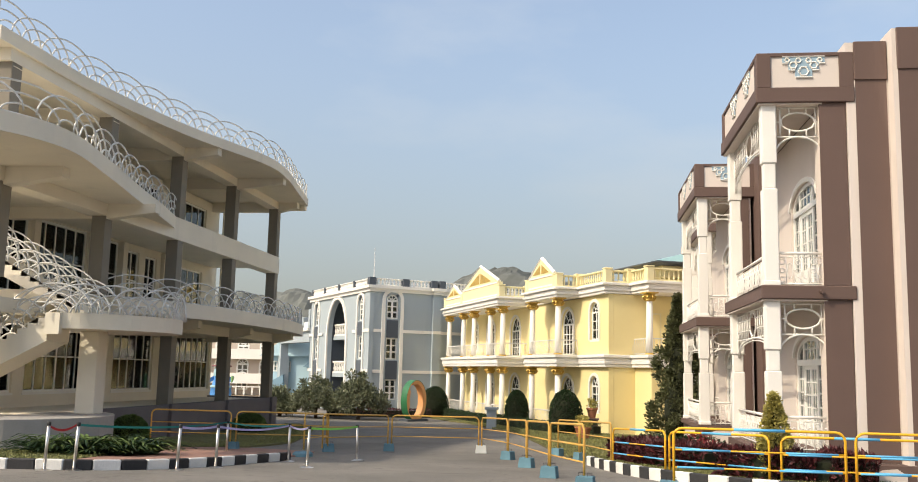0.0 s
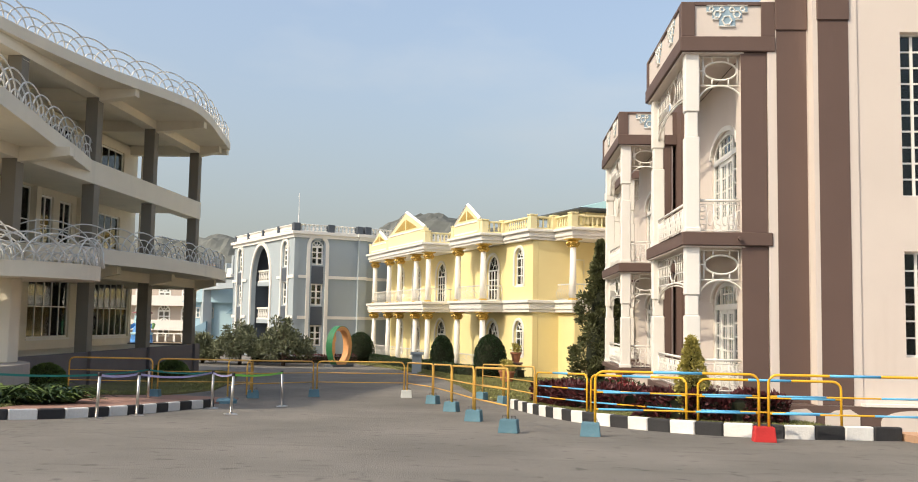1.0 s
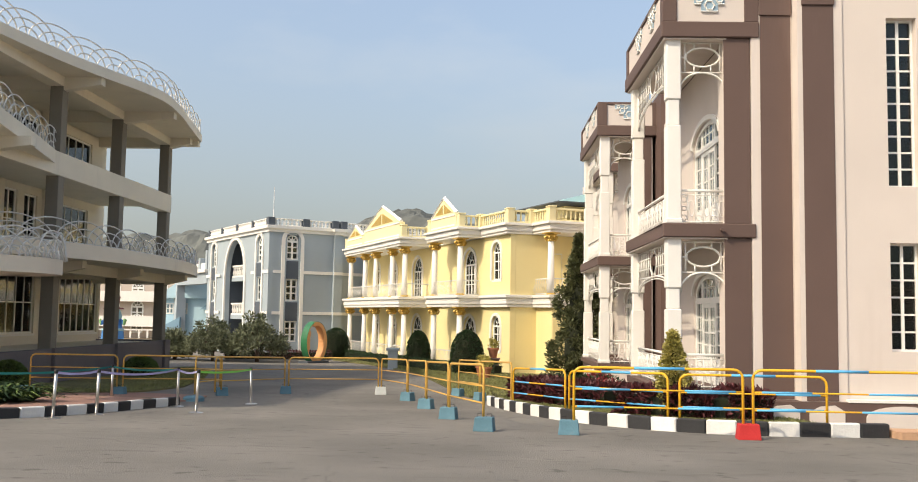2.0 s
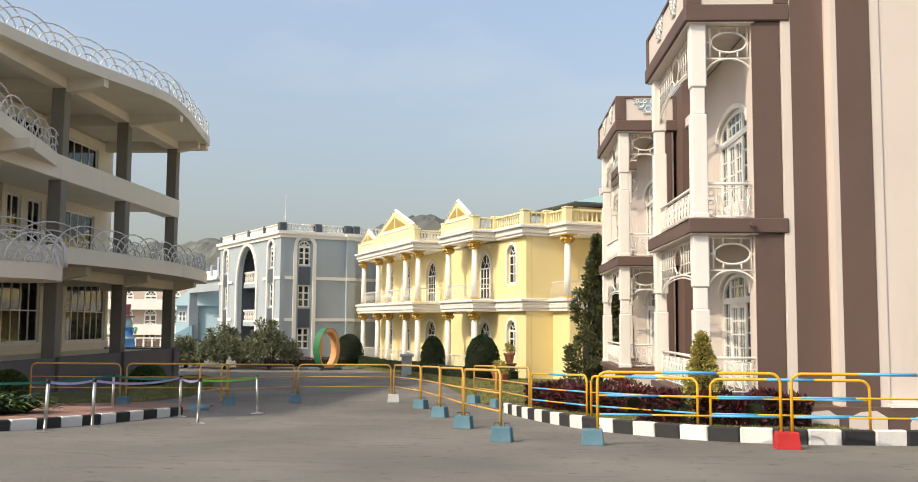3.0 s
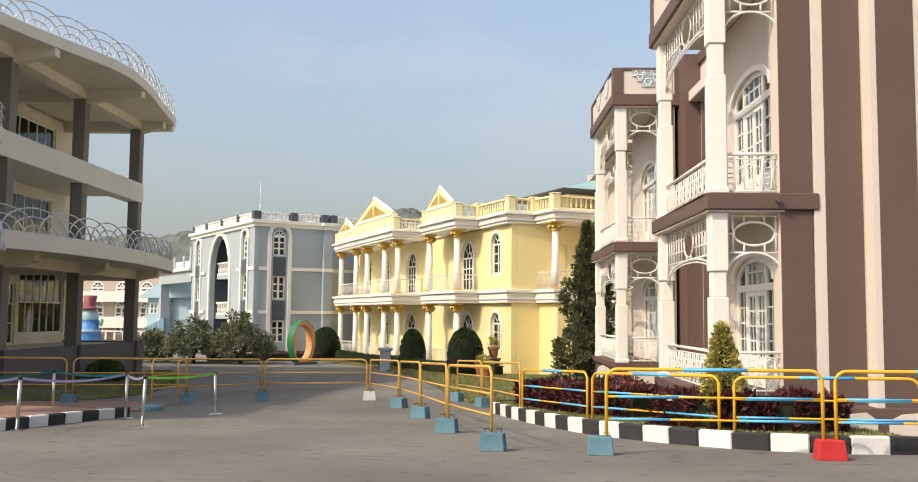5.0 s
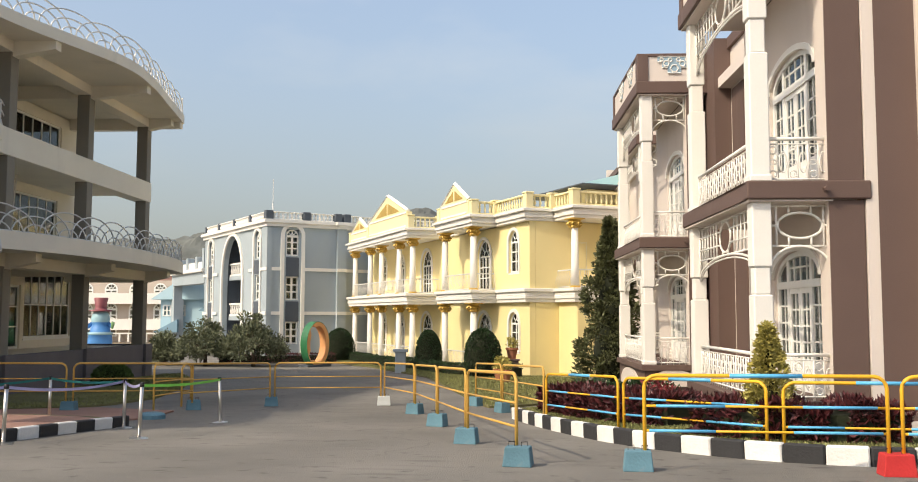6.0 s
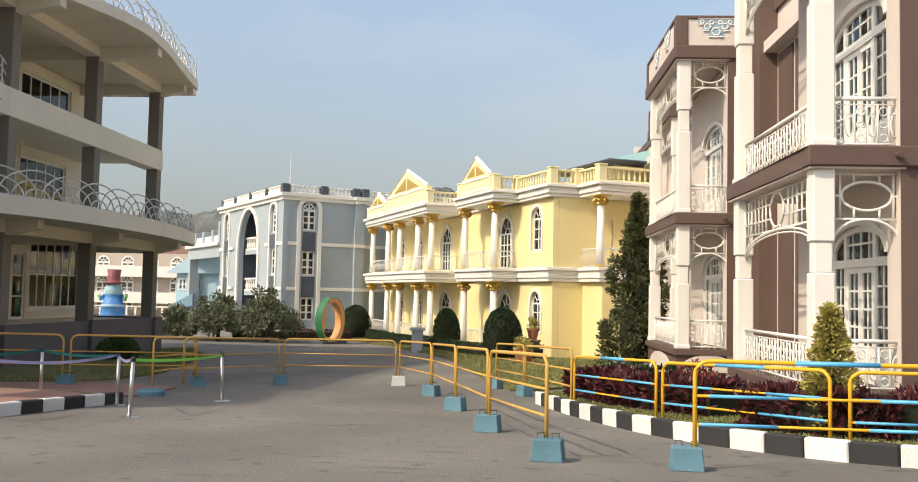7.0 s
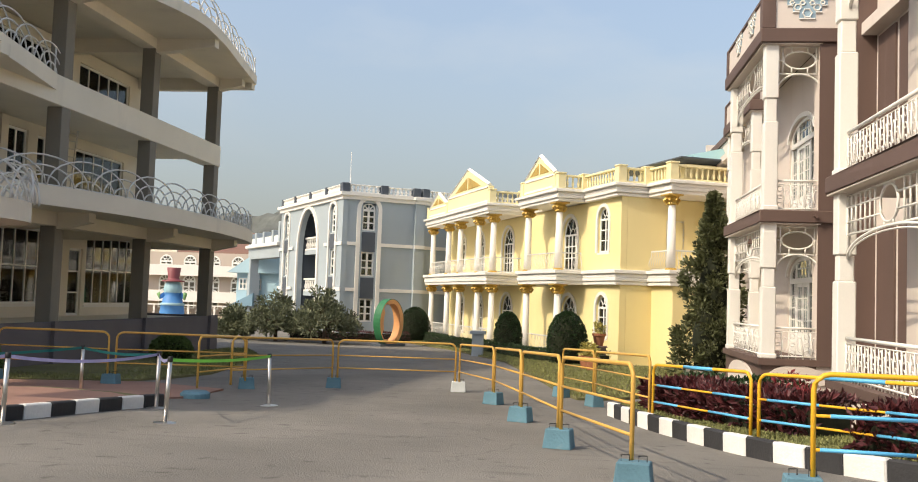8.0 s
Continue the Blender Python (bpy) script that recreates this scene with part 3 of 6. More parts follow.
box(bm, 7.9, 8.0, 25.6, 59.0, -0.19, 8.29)
bpart("inner_wall", bm, M_ROOM)
bm = bmesh.new()
box(bm, 6.7, 24.0, WY - 0.22, WY + 0.6, ground_z(22) - 0.15, -0.31)
bpart("plinth", bm, M_BROWN)
bm = bmesh.new()
box(bm, 8.5, 24.0, WY - 0.24, WY - 0.002, -0.307, -0.25)
bpart("ledge", bm, M_WHITE)
for x0, x1 in ((6.75, 7.45), (7.65, 8.4)):
    bm = bmesh.new()
    w = x1 - x0
    plate(bm, [(x0, -0.72), (x0 + 0.2 * w, -0.84), (x1 - 0.15 * w, -0.86), (x1, -0.74), (x1, -0.5), (x1 - 0.28 * w, -0.37), (x0 + 0.3 * w, -0.4), (x0, -0.52)], WY - 0.245, WY - 0.222)
    bpart("arch_panel", bm, M_PINK)
for i in range(8):
    bm = bmesh.new()
    x0 = 8.85 + i * 1.75
    plate(bm, [(x0, -0.83), (x0 + 1.6, -0.83)] + arc(x0 + 0.8, -0.62, 0.8, 0.25, 0, 180, 12), WY - 0.245, WY - 0.222)
    bpart("arch_panel", bm, M_PINK)
# stepped brown piers between the porch and the wall
for x0, x1, xe, yf, cz, ct in ((6.84, 7.52, 6.64, 22.26, 8.27, 9.18), (7.67, 8.35, 7.56, 21.9, 8.4, 9.37)):
    bm = bmesh.new()
    box(bm, xe, x1 + (0.035 if xe < 7 else 0.2), yf, 24.04, ground_z(22), ct - 0.012)
    bpart("pier", bm, M_PINK)
    bm = bmesh.new()
    box(bm, x0, x1, yf - 0.012, yf - 0.001, -0.3, cz - 0.004)
    bpart("panel", bm, M_BROWN)
    bm = bmesh.new()
    box(bm, x0 - 0.02, x1 + 0.02, yf - 0.05, yf + 0.5, cz, ct)
    soften(bm, 0.012)
    bpart("pier_cap", bm, M_BROWN)
# the long side with tall brown panels between the bays
for ya, yb in ((27.6, 32.1), (38.3, 41.6), (47.4, 59.7)):
    bm = bmesh.new()
    box(bm, 6.95, 7.2, ya, yb, -2, 8.6)
    bpart("wall", bm, M_PINK)
    for k in range(3 if ya < 30 else 0):
        y = ya + 0.3 + k * (yb - ya - 0.3) / 3
        bm = bmesh.new()
        box(bm, 6.9, 6.947, y, y + 1.15, -0.3, 3.0)
        bpart("panel", bm, M_BROWN)
        bm = bmesh.new()
        box(bm, 6.9, 6.947, y, y + 1.15, 3.9, 7.4)
        bpart("panel", bm, M_BROWN)
    bm = bmesh.new()
    box(bm, 6.6, 6.947, ya, yb, 7.5, 7.78)
    bpart("hood", bm, M_PINK)
    bm = bmesh.new()
    box(bm, 6.86, 7.25, ya, yb, 8.604, 8.9)
    bpart("coping", bm, M_BROWN)


def grille(length, h):
    """The white iron screen under a slab: grid, an oval, and an arch below. Origin at its upper left corner."""
    bm = bmesh.new()
    r, c = 0.02, length / 2
    a, zc, b = min(0.37 * length, 0.42 if length > 2 else 0.62), -0.32 * h, (0.27 if length > 2 else 0.2) * h
    low = -0.64 * h
    for z in (-0.02, low):
        tube(bm, [(0, 0, z), (length, 0, z)], r, 5)
    tube(bm, [(x, 0, z) for x, z in arc(c, zc, a, b, 0, 345, 23)], r * 1.2, 5, closed=True)
    n = 1 if length < 2 else 6
    for sgn in (-1, 1):
        for zz in (zc,) if n == 1 else (-0.2 * h, -0.44 * h):
            off = a * math.sqrt(max(0.0, 1 - ((zz - zc) / b) ** 2))
            tube(bm, [(c + sgn * off, 0, zz), (c + sgn * c, 0, zz)], r, 5)
        for z0, z1 in ((-0.02, zc + b * 0.85), (zc - b * 0.85, low)):
            tube(bm, [(c + sgn * 0.5 * a, 0, z0), (c + sgn * 0.5 * a, 0, z1)], r, 5)
        for k in range(n):
            x = c + sgn * (a + (c - a) * (0.15 + 0.85 * k / n if n > 1 else 0.15))
            tube(bm, [(x, 0, -0.02), (x, 0, low)], r, 5)
    for rise, q in ((0.36 * h, 1.25), (0.3 * h, 0.9)) if n > 1 else ((0.36 * h, 1.25),):
        tube(bm, [(x, 0, z) for x, z in arc(c, -h, c * (1 if q > 1 else 0.93), rise, 0, 180, 16)], r * q, 5)
    for x in (0.01, length - 0.01):
        tube(bm, [(x, 0, 0), (x, 0, -h - 0.05)], r * 1.3, 5)
    return mesh_of("iron_screen", bm, M_WHITE, smooth=True)


def iron_rail(length, h):
    """A white iron balcony rail with slim bars, long ovals and curls. Origin at its lower left."""
    bm = bmesh.new()
    tube(bm, [(0, 0, h), (length, 0, h)], 0.035, 6)
    tube(bm, [(0, 0, h * 0.88), (length, 0, h * 0.88)], 0.012, 4)
    tube(bm, [(0, 0, 0.06), (length, 0, 0.06)], 0.02, 5)
    n = max(4, int(length / 0.17))
    for i in range(n + 1):
        x = length * i / n
        tube(bm, [(x, 0, 0.0), (x, 0, h * 0.88)], 0.011 if i % 4 else 0.018, 4)
        if i < n:
            xm, w = x + length / n / 2, length / n * 0.36
            if i % 2:
                tube(bm, [(xx, 0, zz) for xx, zz in arc(xm, 0.47 * h, w, 0.24 * h, 0, 330, 10)], 0.012, 4, closed=True)
            else:
                for zc, hh in ((0.2, 0.08), (0.74, 0.09), (0.47, 0.06)):
                    tube(bm, [(xx, 0, zz) for xx, zz in arc(xm, zc * h, w, hh * h, 0, 330, 8)], 0.011, 4, closed=True)
    return mesh_of("iron_rail", bm, M_WHITE, smooth=True)


def porch_column(z0, z1):
    bm = bmesh.new()
    hh = z1 - z0
    a, b = z1 - 0.33 * hh, z1 - 0.47 * hh
    for r0, za, zb in ((0.165, z0, b), (0.135, b, a), (0.165, a, z1)):
        box(bm, -r0, r0, -r0, r0, za, zb)
    box(bm, -0.19, 0.19, -0.19, 0.19, z0, z0 + 0.12)
    soften(bm, 0.02)
    return mesh_of("column", bm, M_WHITE)


COL_LOW, COL_UP = porch_column(FLOOR, SLAB0), porch_column(SLAB1, PAR0)
DOOR_W, DOOR_Y, DOOR_RISE = 2.7, 2.15, 0.5


def french_window(m, w, h, rise):
    """A pair of glazed doors with side lights and a fanlight under a low arch. Origin at the foot's middle, y into the wall."""
    spring, bar, side, lock = h - rise, 0.035, 0.5, 0.62

    def edge(x):
        return spring + rise * math.sqrt(max(0.0, 1 - (x / (w / 2)) ** 2))
    bm = bmesh.new()
    plate_ring(bm, arc(0, spring, w / 2, rise, 0, 180, 16), arc(0, spring, w / 2 - 0.12, rise - 0.1, 0, 180, 16), 0.0, 0.12)
    for sgn in (-1, 1):
        box(bm, *sorted((sgn * w / 2, sgn * (w / 2 - 0.12))), 0.0, 0.12, 0, spring)
        x = sgn * (w / 2 - 0.12 - side)
        box(bm, *sorted((x, x - sgn * 0.13)), 0.005, 0.115, 0, edge(x) - 0.06)
    box(bm, -w / 2 + 0.12, w / 2 - 0.12, -0.02, 0.118, spring - 0.2, spring - 0.06)
    bmesh.ops.remove_doubles(bm, verts=bm.verts, dist=1e-4)
    win = part("french_window", mesh_of("french_window", bm, M_FRAME), M_FRAME, brown, at=m)
    door_half = w / 2 - 0.12 - side - 0.13
    lights = []
    for sgn in (-1, 1):
        # each leaf: stiles, rails and a solid foot
        bm = bmesh.new()
        xa, xb = sorted((sgn * 0.012, sgn * door_half))
        top = spring - 0.2
        for q in ((xa, xa + 0.09, 0.02, 0.07, 0.01, top), (xb - 0.09, xb, 0.02, 0.07, 0.01, top), (xa + 0.09, xb - 0.09, 0.02, 0.07, 0.01, lock), (xa + 0.09, xb - 0.09, 0.02, 0.07, top - 0.1, top)):
            box(bm, *q)
        box(bm, xa + 0.17, xb - 0.17, 0.005, 0.021, 0.12, lock - 0.12)
        for k in range(1, 4):
            z = lock + (top - 0.1 - lock) * k / 4
            box(bm, xa + 0.09, xb - 0.09, 0.025, 0.065, z - bar / 2, z + bar / 2)
        box(bm, (xa + xb) / 2 - bar / 2, (xa + xb) / 2 + bar / 2, 0.027, 0.063, lock, top - 0.1)
        part("door_leaf", bm, M_FRAME, win)
        lights.append((xa + 0.08, xb - 0.08, lock - 0.01, top - 0.09))
        # side light and fanlight bars
        xa, xb = sorted((sgn * (w / 2 - 0.12), sgn * (w / 2 - 0.12 - side)))
        bm = bmesh.new()
        box(bm, xa, xb, 0.02, 0.09, 0.0, lock)
        for k in range(1, 4):
            z = lock + (top - lock) * k / 4
            box(bm, xa, xb, 0.03, 0.08, z - bar / 2, z + bar / 2)
        box(bm, (xa + xb) / 2 - bar / 2, (xa + xb) / 2 + bar / 2, 0.032, 0.078, lock, top)
        part("side_light", bm, M_FRAME, win)
        lights.append((xa, xb, lock, top))
    bm = bmesh.new()
    for x in (-0.6 * door_half, 0.0, 0.6 * door_half):
        box(bm, x - bar / 2, x + bar / 2, 0.03, 0.08, spring - 0.06, edge(x) - 0.07)
    z = spring + rise * 0.4
    box(bm, -door_half, door_half, 0.028, 0.082, z - bar / 2, z + bar / 2)
    part("fanlight_bars", bm, M_FRAME, win)
    for x0, x1, z0, z1 in lights:
        bm = bmesh.new()
        box(bm, x0, x1, 0.044, 0.05, z0, z1)
        part("pane", bm, M_GLASS, win)
    bm = bmesh.new()
    plate(bm, arc(0, spring - 0.05, w / 2 - 0.1, rise - 0.06, 0, 180, 14), 0.044, 0.05)
    part("pane", bm, M_GLASS, win)
    bm = bmesh.new()
    n = 44
    xs = [-w / 2 + 0.1 + (w - 0.2) * k / n for k in range(n + 1)]
    vs = [(bm.verts.new((x, 0.2 + 0.02 * math.sin(k * 1.9), 0.02)), bm.verts.new((x, 0.2 + 0.02 * math.sin(k * 1.9), edge(x) - 0.05))) for k, x in enumerate(xs)]
    for a, b in zip(vs, vs[1:]):
        bm.faces.new((a[0], b[0], b[1], a[1]))
    bmesh.ops.solidify(bm, geom=bm.faces[:], thickness=0.006)
    part("curtain", bm, M_NET, win)
    return win


def fretwork(parent, m, w, h):
    """The blue and white pierced ornament on the parapet."""
    bm = bmesh.new()
    box(bm, -w / 2, w / 2, -0.012, 0, h * 0.72, h)
    box(bm, -w * 0.36, w * 0.36, -0.012, 0, h * 0.4, h * 0.72)
    box(bm, -w * 0.2, w * 0.2, -0.012, 0, h * 0.1, h * 0.4)
    f = part("fretwork", bm, M_FRET, parent, at=m)
    bm = bmesh.new()
    for cx, cz, rr in ((0, 0.36, 0.2), (-0.24, 0.62, 0.15), (0.24, 0.62, 0.15), (-0.12, 0.82, 0.1), (0.12, 0.82, 0.1), (-0.38, 0.84, 0.09), (0.38, 0.84, 0.09)):
        tube(bm, [(cx * w + x, -0.02, cz * h + z) for x, z in arc(0, 0, rr * h, rr * h, 0, 300, 5)], 0.022, 4, closed=True)
    for xa, za, xb, zb in ((-0.5, 1, 0.5, 1), (-0.36, 0.7, -0.5, 0.7), (0.36, 0.7, 0.5, 0.7), (-0.2, 0.4, -0.36, 0.4), (0.2, 0.4, 0.36, 0.4), (-0.2, 0.1, 0.2, 0.1)):
        tube(bm, [(xa * w, -0.02, za * h), (xb * w, -0.02, zb * h)], 0.022, 4)
    part("scroll", bm, M_WHITE, f)


def porch_bay(y0):
    """One two-storey porch bay whose near face lies at y0."""
    y1, xa, xb = y0 + 5.35, 4.66, 6.8
    bay = part("porch_bay", _base(xa, xb, y0, y1), M_BROWN, brown, m=BROWN_INV)
    for x0, x1, f in ((xa + 0.25, xb - 0.55, 0),):
        bm = bmesh.new()
        plate(bm, [(x0, -0.75), (x1, -0.75)] + arc((x0 + x1) / 2, -0.62, (x1 - x0) / 2, 0.34, 0, 180, 12), y0 + 0.045, y0 + 0.118)
        bpart("arch_panel", bm, M_PINK, bay)
    bm = bmesh.new()
    pts = [(y0 + 1.0, -1.0), (y0 + 4.4, -1.0)] + arc(y0 + 2.7, -0.8, 1.7, 0.45, 0, 180, 12)
    plate(bm, [(y, z) for y, z in reversed(pts)], 0, 0.07)
    bmesh.ops.transform(bm, matrix=Matrix(((0, 1, 0, xa + 0.045), (1, 0, 0, 0), (0, 0, 1, 0), (0, 0, 0, 1))), verts=bm.verts)
    bpart("arch_panel", bm, M_PINK, bay)
    # slab between the storeys, and its pale soffit
    bm = bmesh.new()
    box(bm, xa, 6.72, y0 - 0.03, y0 + 0.3, SLAB0 + 0.03, SLAB1)
    box(bm, xa, 6.5, y0 + 0.3, y1, SLAB0 + 0.03, SLAB1)
    bmesh.ops.remove_doubles(bm, verts=bm.verts, dist=1e-4)
    soften(bm, 0.02)
    bpart("slab", bm, M_BROWN, bay)
    for z in (SLAB0 - 0.004, PAR0 - 0.034):
        bm = bmesh.new()
        box(bm, xa + 0.03, 6.1, y0 + 0.03, y1 - 0.03, z, z + 0.03)
        bpart("soffit", bm, M_PINK, bay)
    bm = bmesh.new()
    tube(bm, [(5.95, y0 + 0.02, 3.4), (5.95, y0 - 0.16, 3.39)], 0.045, 8)
    bpart("drain_pipe", bm, M_BROWN, bay)
    # parapet
    bm = bmesh.new()
    box(bm, xa - 0.03, xb + 0.02, y0 - 0.03, y1 + 0.03, PAR0, PAR0 + 0.36)
    soften(bm, 0.02)
    bpart("parapet_band", bm, M_BROWN, bay)
    bm = bmesh.new()
    za = PAR0 + 0.364
    box(bm, xa + 0.04, xb, y0 + 0.04, y0 + 0.1, za, PAR1 - 0.01)
    box(bm, xa + 0.04, xa + 0.1, y0 + 0.1, y1 - 0.04, za, PAR1 - 0.01)
    box(bm, xa + 0.1, xb, y1 - 0.1, y1 - 0.04, za, PAR1 - 0.01)
    bpart("parapet_panel", bm, M_PINK, bay)
    bm = bmesh.new()
    box(bm, xa, xa + 0.32, y0, y0 + 0.32, za, PAR1)
    box(bm, xb - 0.3, xb + 0.02, y0, y0 + 0.32, za, PAR1)
    box(bm, xa, xa + 0.3, y1 - 0.3, y1, za, PAR1)
    box(bm, xa + 0.32, xb - 0.3, y0, y0 + 0.16, PAR1 - 0.09, PAR1 + 0.002)
    box(bm, xa, xa + 0.16, y0 + 0.32, y1 - 0.3, PAR1 - 0.09, PAR1 + 0.002)
    soften(bm, 0.012)
    bpart("parapet_frame", bm, M_BROWN, bay)
    fretwork(bay, BROWN_INV @ Matrix.Translation((xa + 1.06, y0 + 0.036, za + 0.18)), 0.95, 0.56)
    for yy in (y0 + 1.5, y0 + 3.4):
        fretwork(bay, BROWN_INV @ basis((xa + 0.036, yy, za + 0.18), (-1, 0)), 0.95, 0.56)
    # back wall with two doors, near panel
    doors = [(y0 + DOOR_Y - DOOR_W / 2, y0 + DOOR_Y + DOOR_W / 2, z, z + hh) for z, hh in ((FLOOR, 2.64), (SLAB1, 2.74))]
    bm = bmesh.new()
    holed(bm, -y1, -y0 - 0.61, FLOOR, PAR0 - 0.04, 0, 0.3, [(-b, -a, z0, z1) for a, b, z0, z1 in doors])
    for a, b, z0, z1 in doors:
        spandrels(bm, DOOR_W, z1 - DOOR_RISE, z1, 0, 0.3, -(a + b) / 2)
    bmesh.ops.remove_doubles(bm, verts=bm.verts, dist=0.0015)
    bmesh.ops.transform(bm, matrix=Matrix(((0, 1, 0, 6.12), (-1, 0, 0, 0), (0, 0, 1, 0), (0, 0, 0, 1))), verts=bm.verts)
    bpart("back_wall", bm, M_PINK, bay)
    for a, b, z0, z1 in doors:
        win = french_window(BROWN_INV @ basis((6.17, (a + b) / 2, z0), (-1, 0)), DOOR_W, z1 - z0, DOOR_RISE)
        bm = bmesh.new()
        spring = z1 - z0 - DOOR_RISE
        plate_ring(bm, arc(0, spring, DOOR_W / 2 + 0.12, DOOR_RISE + 0.12, 0, 180, 16), arc(0, spring, DOOR_W / 2 + 0.001, DOOR_RISE, 0, 180, 16), -0.1, -0.054)
        part("surround", bm, M_WHITE, win)
    bm = bmesh.new()
    box(bm, 6.43, 6.518, y0 + 0.09, y0 + 1.1, ground_z(y0), PAR0 - 0.02)
    box(bm, 6.05, 6.43, y0 + 0.09, y0 + 0.6, ground_z(y0), PAR0 - 0.02)
    bpart("end_wall", bm, M_PINK, bay)
    for z0, z1 in ((FLOOR, SLAB0 + 0.02), (SLAB1 + 0.01, PAR0 - 0.01)):
        bm = bmesh.new()
        box(bm, 6.04, 6.62 if y0 < 30 else 6.46, y0 + 0.05, y0 + 0.088, z0, z1)
        bpart("panel", bm, M_BROWN, bay)
    # columns, rails and screens
    for me, z, sh, zt in ((COL_LOW, FLOOR, 1.1, SLAB0), (COL_UP, SLAB1, 1.1, PAR0)):
        for x, y in ((4.93, y0 + 0.27), (4.93, y1 - 0.35)):
            part("column", me, None, bay, at=BROWN_INV @ Matrix.Translation((x, y, 0)))
        part("iron_rail", iron_rail(1.02, 0.76), None, bay, at=BROWN_INV @ Matrix.Translation((5.1, y0 + 0.27, z)))
        part("iron_rail", iron_rail(4.4, 0.76), None, bay, at=BROWN_INV @ basis((4.93, y1 - 0.52, z), (-1, 0)))
        part("iron_screen", grille(1.02, sh), None, bay, at=BROWN_INV @ Matrix.Translation((5.1, y0 + 0.27, zt - 0.04)))
        part("iron_screen", grille(4.4, sh), None, bay, at=BROWN_INV @ basis((4.93, y1 - 0.52, zt - 0.04), (-1, 0)))


def _base(xa, xb, y0, y1):
    bm = bmesh.new()
    box(bm, xa + 0.12, xb, y0 + 0.12, y1 - 0.1, ground_z(y1) - 0.1, FLOOR - 0.16)
    box(bm, xa + 0.03, xb - 0.1, y0 + 0.03, y1 - 0.05, FLOOR - 0.156, FLOOR)
    return bm


# the further bays step down a little with the ground
for y0, dx, k in ((22.25, 0.0, 1.0), (32.95, -0.13, 0.97), (42.0, 1.25, 1.0)):
    BROWN_INV = Matrix.Translation((-7 + dx, -30, 1.4)) @ Matrix.Diagonal((1, 1, k, 1)) @ Matrix.Translation((0, 0, -1.4))
    porch_bay(y0)
BROWN_INV = Matrix.Translation((-7, -30, 0))
bm = bmesh.new()
box(bm, 6.5, 6.96, 32.1, 33.55, -2, 8.9)
bpart("pier", bm, M_BROWN)
for y0 in (32.95, 42.0):
    bm = bmesh.new()
    box(bm, 6.7, 7.2, y0 + 0.3, y0 + 5.4, -2, 8.6)
    bpart("wall", bm, M_PINK)
bm = bmesh.new()
box(bm, 6.7, 7.2, 23.4, 27.6, -2, 8.6)
bpart("wall", bm, M_PINK)


# ---- grey open-gallery building with wavy balconies ----
gal = thing("gallery_building", "three-storey cream gallery building with wavy balconies and dark columns", "building", Matrix.Translation((-19, 36, 0)))
GAL_INV = Matrix.Translation((19, -36, 0))


def gpart(name, bm, material, parent=None, label="", smooth=False):
    return part(name, bm, material, parent or gal, label, m=GAL_INV, smooth=smooth)


def curve_through(pts, n=8):
    """A smooth line through plan points."""
    out, p = [], [Vector((*q, 0)) for q in pts]
    for i in range(len(p) - 1):
        a, b, c, d = p[max(i - 1, 0)], p[i], p[i + 1], p[min(i + 2, len(p) - 1)]
        for k in range(n):
            t = k / n
            out.append(0.5 * (2 * b + (c - a) * t + (2 * a - 5 * b + 4 * c - d) * t * t + (3 * b - a - 3 * c + d) * t ** 3))
    out.append(p[-1])
    return [(v.x, v.y) for v in out]


ROOF_EDGE = curve_through([(-15.2, 23.6), (-15.2, 25.4), (-15.15, 29.0), (-14.35, 34.4), (-12.95, 39.5), (-12.95, 42.6), (-13.45, 46.0), (-14.05, 49.9)])
BAL2_EDGE = curve_through([(-14.2, 19.6), (-13.0, 20.5), (-12.35, 22.6), (-13.0, 26.0), (-13.9, 29.8), (-14.6, 33.0), (-15.3, 35.9)])
BAL1_EDGE = curve_through([(-15.3, 32.0), (-14.4, 33.6), (-13.6, 36.5), (-13.3, 40.0), (-13.35, 44.5), (-13.9, 49.0), (-14.7, 52.2)])
COLS_Y = (24.7, 30.6, 36.55, 42.65, 48.95)
for name, edge, z0, z1, back in (("roof_slab", ROOF_EDGE, 10.25, 10.64, -32.0), ("balcony_slab", BAL2_EDGE, 6.85, 7.34, -16.0), ("balcony_slab", BAL1_EDGE, 3.25, 3.8, -19.0)):
    bm = bmesh.new()
    near = [(back, 27.0), (-16.6, 27.0), (-15.8, edge[0][1])] if name == "roof_slab" else [(back, edge[0][1])]
    prism(bm, list(edge) + [(back, edge[-1][1])] + near, z0, z1)
    gpart(name, bm, M_CREAM)
bm = bmesh.new()
box(bm, -15.98, -15.3, 24.3, 49.25, 6.45, 7.345)
soften(bm, 0.015)
gpart("floor_beam", bm, M_CREAM)
bm = bmesh.new()
box(bm, -31.5, -15.99, 27.0, 49.2, 6.75, 7.2)
gpart("floor_slab", bm, M_CREAM)
bm = bmesh.new()
box(bm, -31.5, -15.4, 24.3, 49.3, -0.4, -0.12)
gpart("floor_slab", bm, M_CREAM)
bm = bmesh.new()
box(bm, -31.5, -16.0, 28.4, 51.0, 3.3, 3.75)
gpart("floor_slab", bm, M_CREAM)
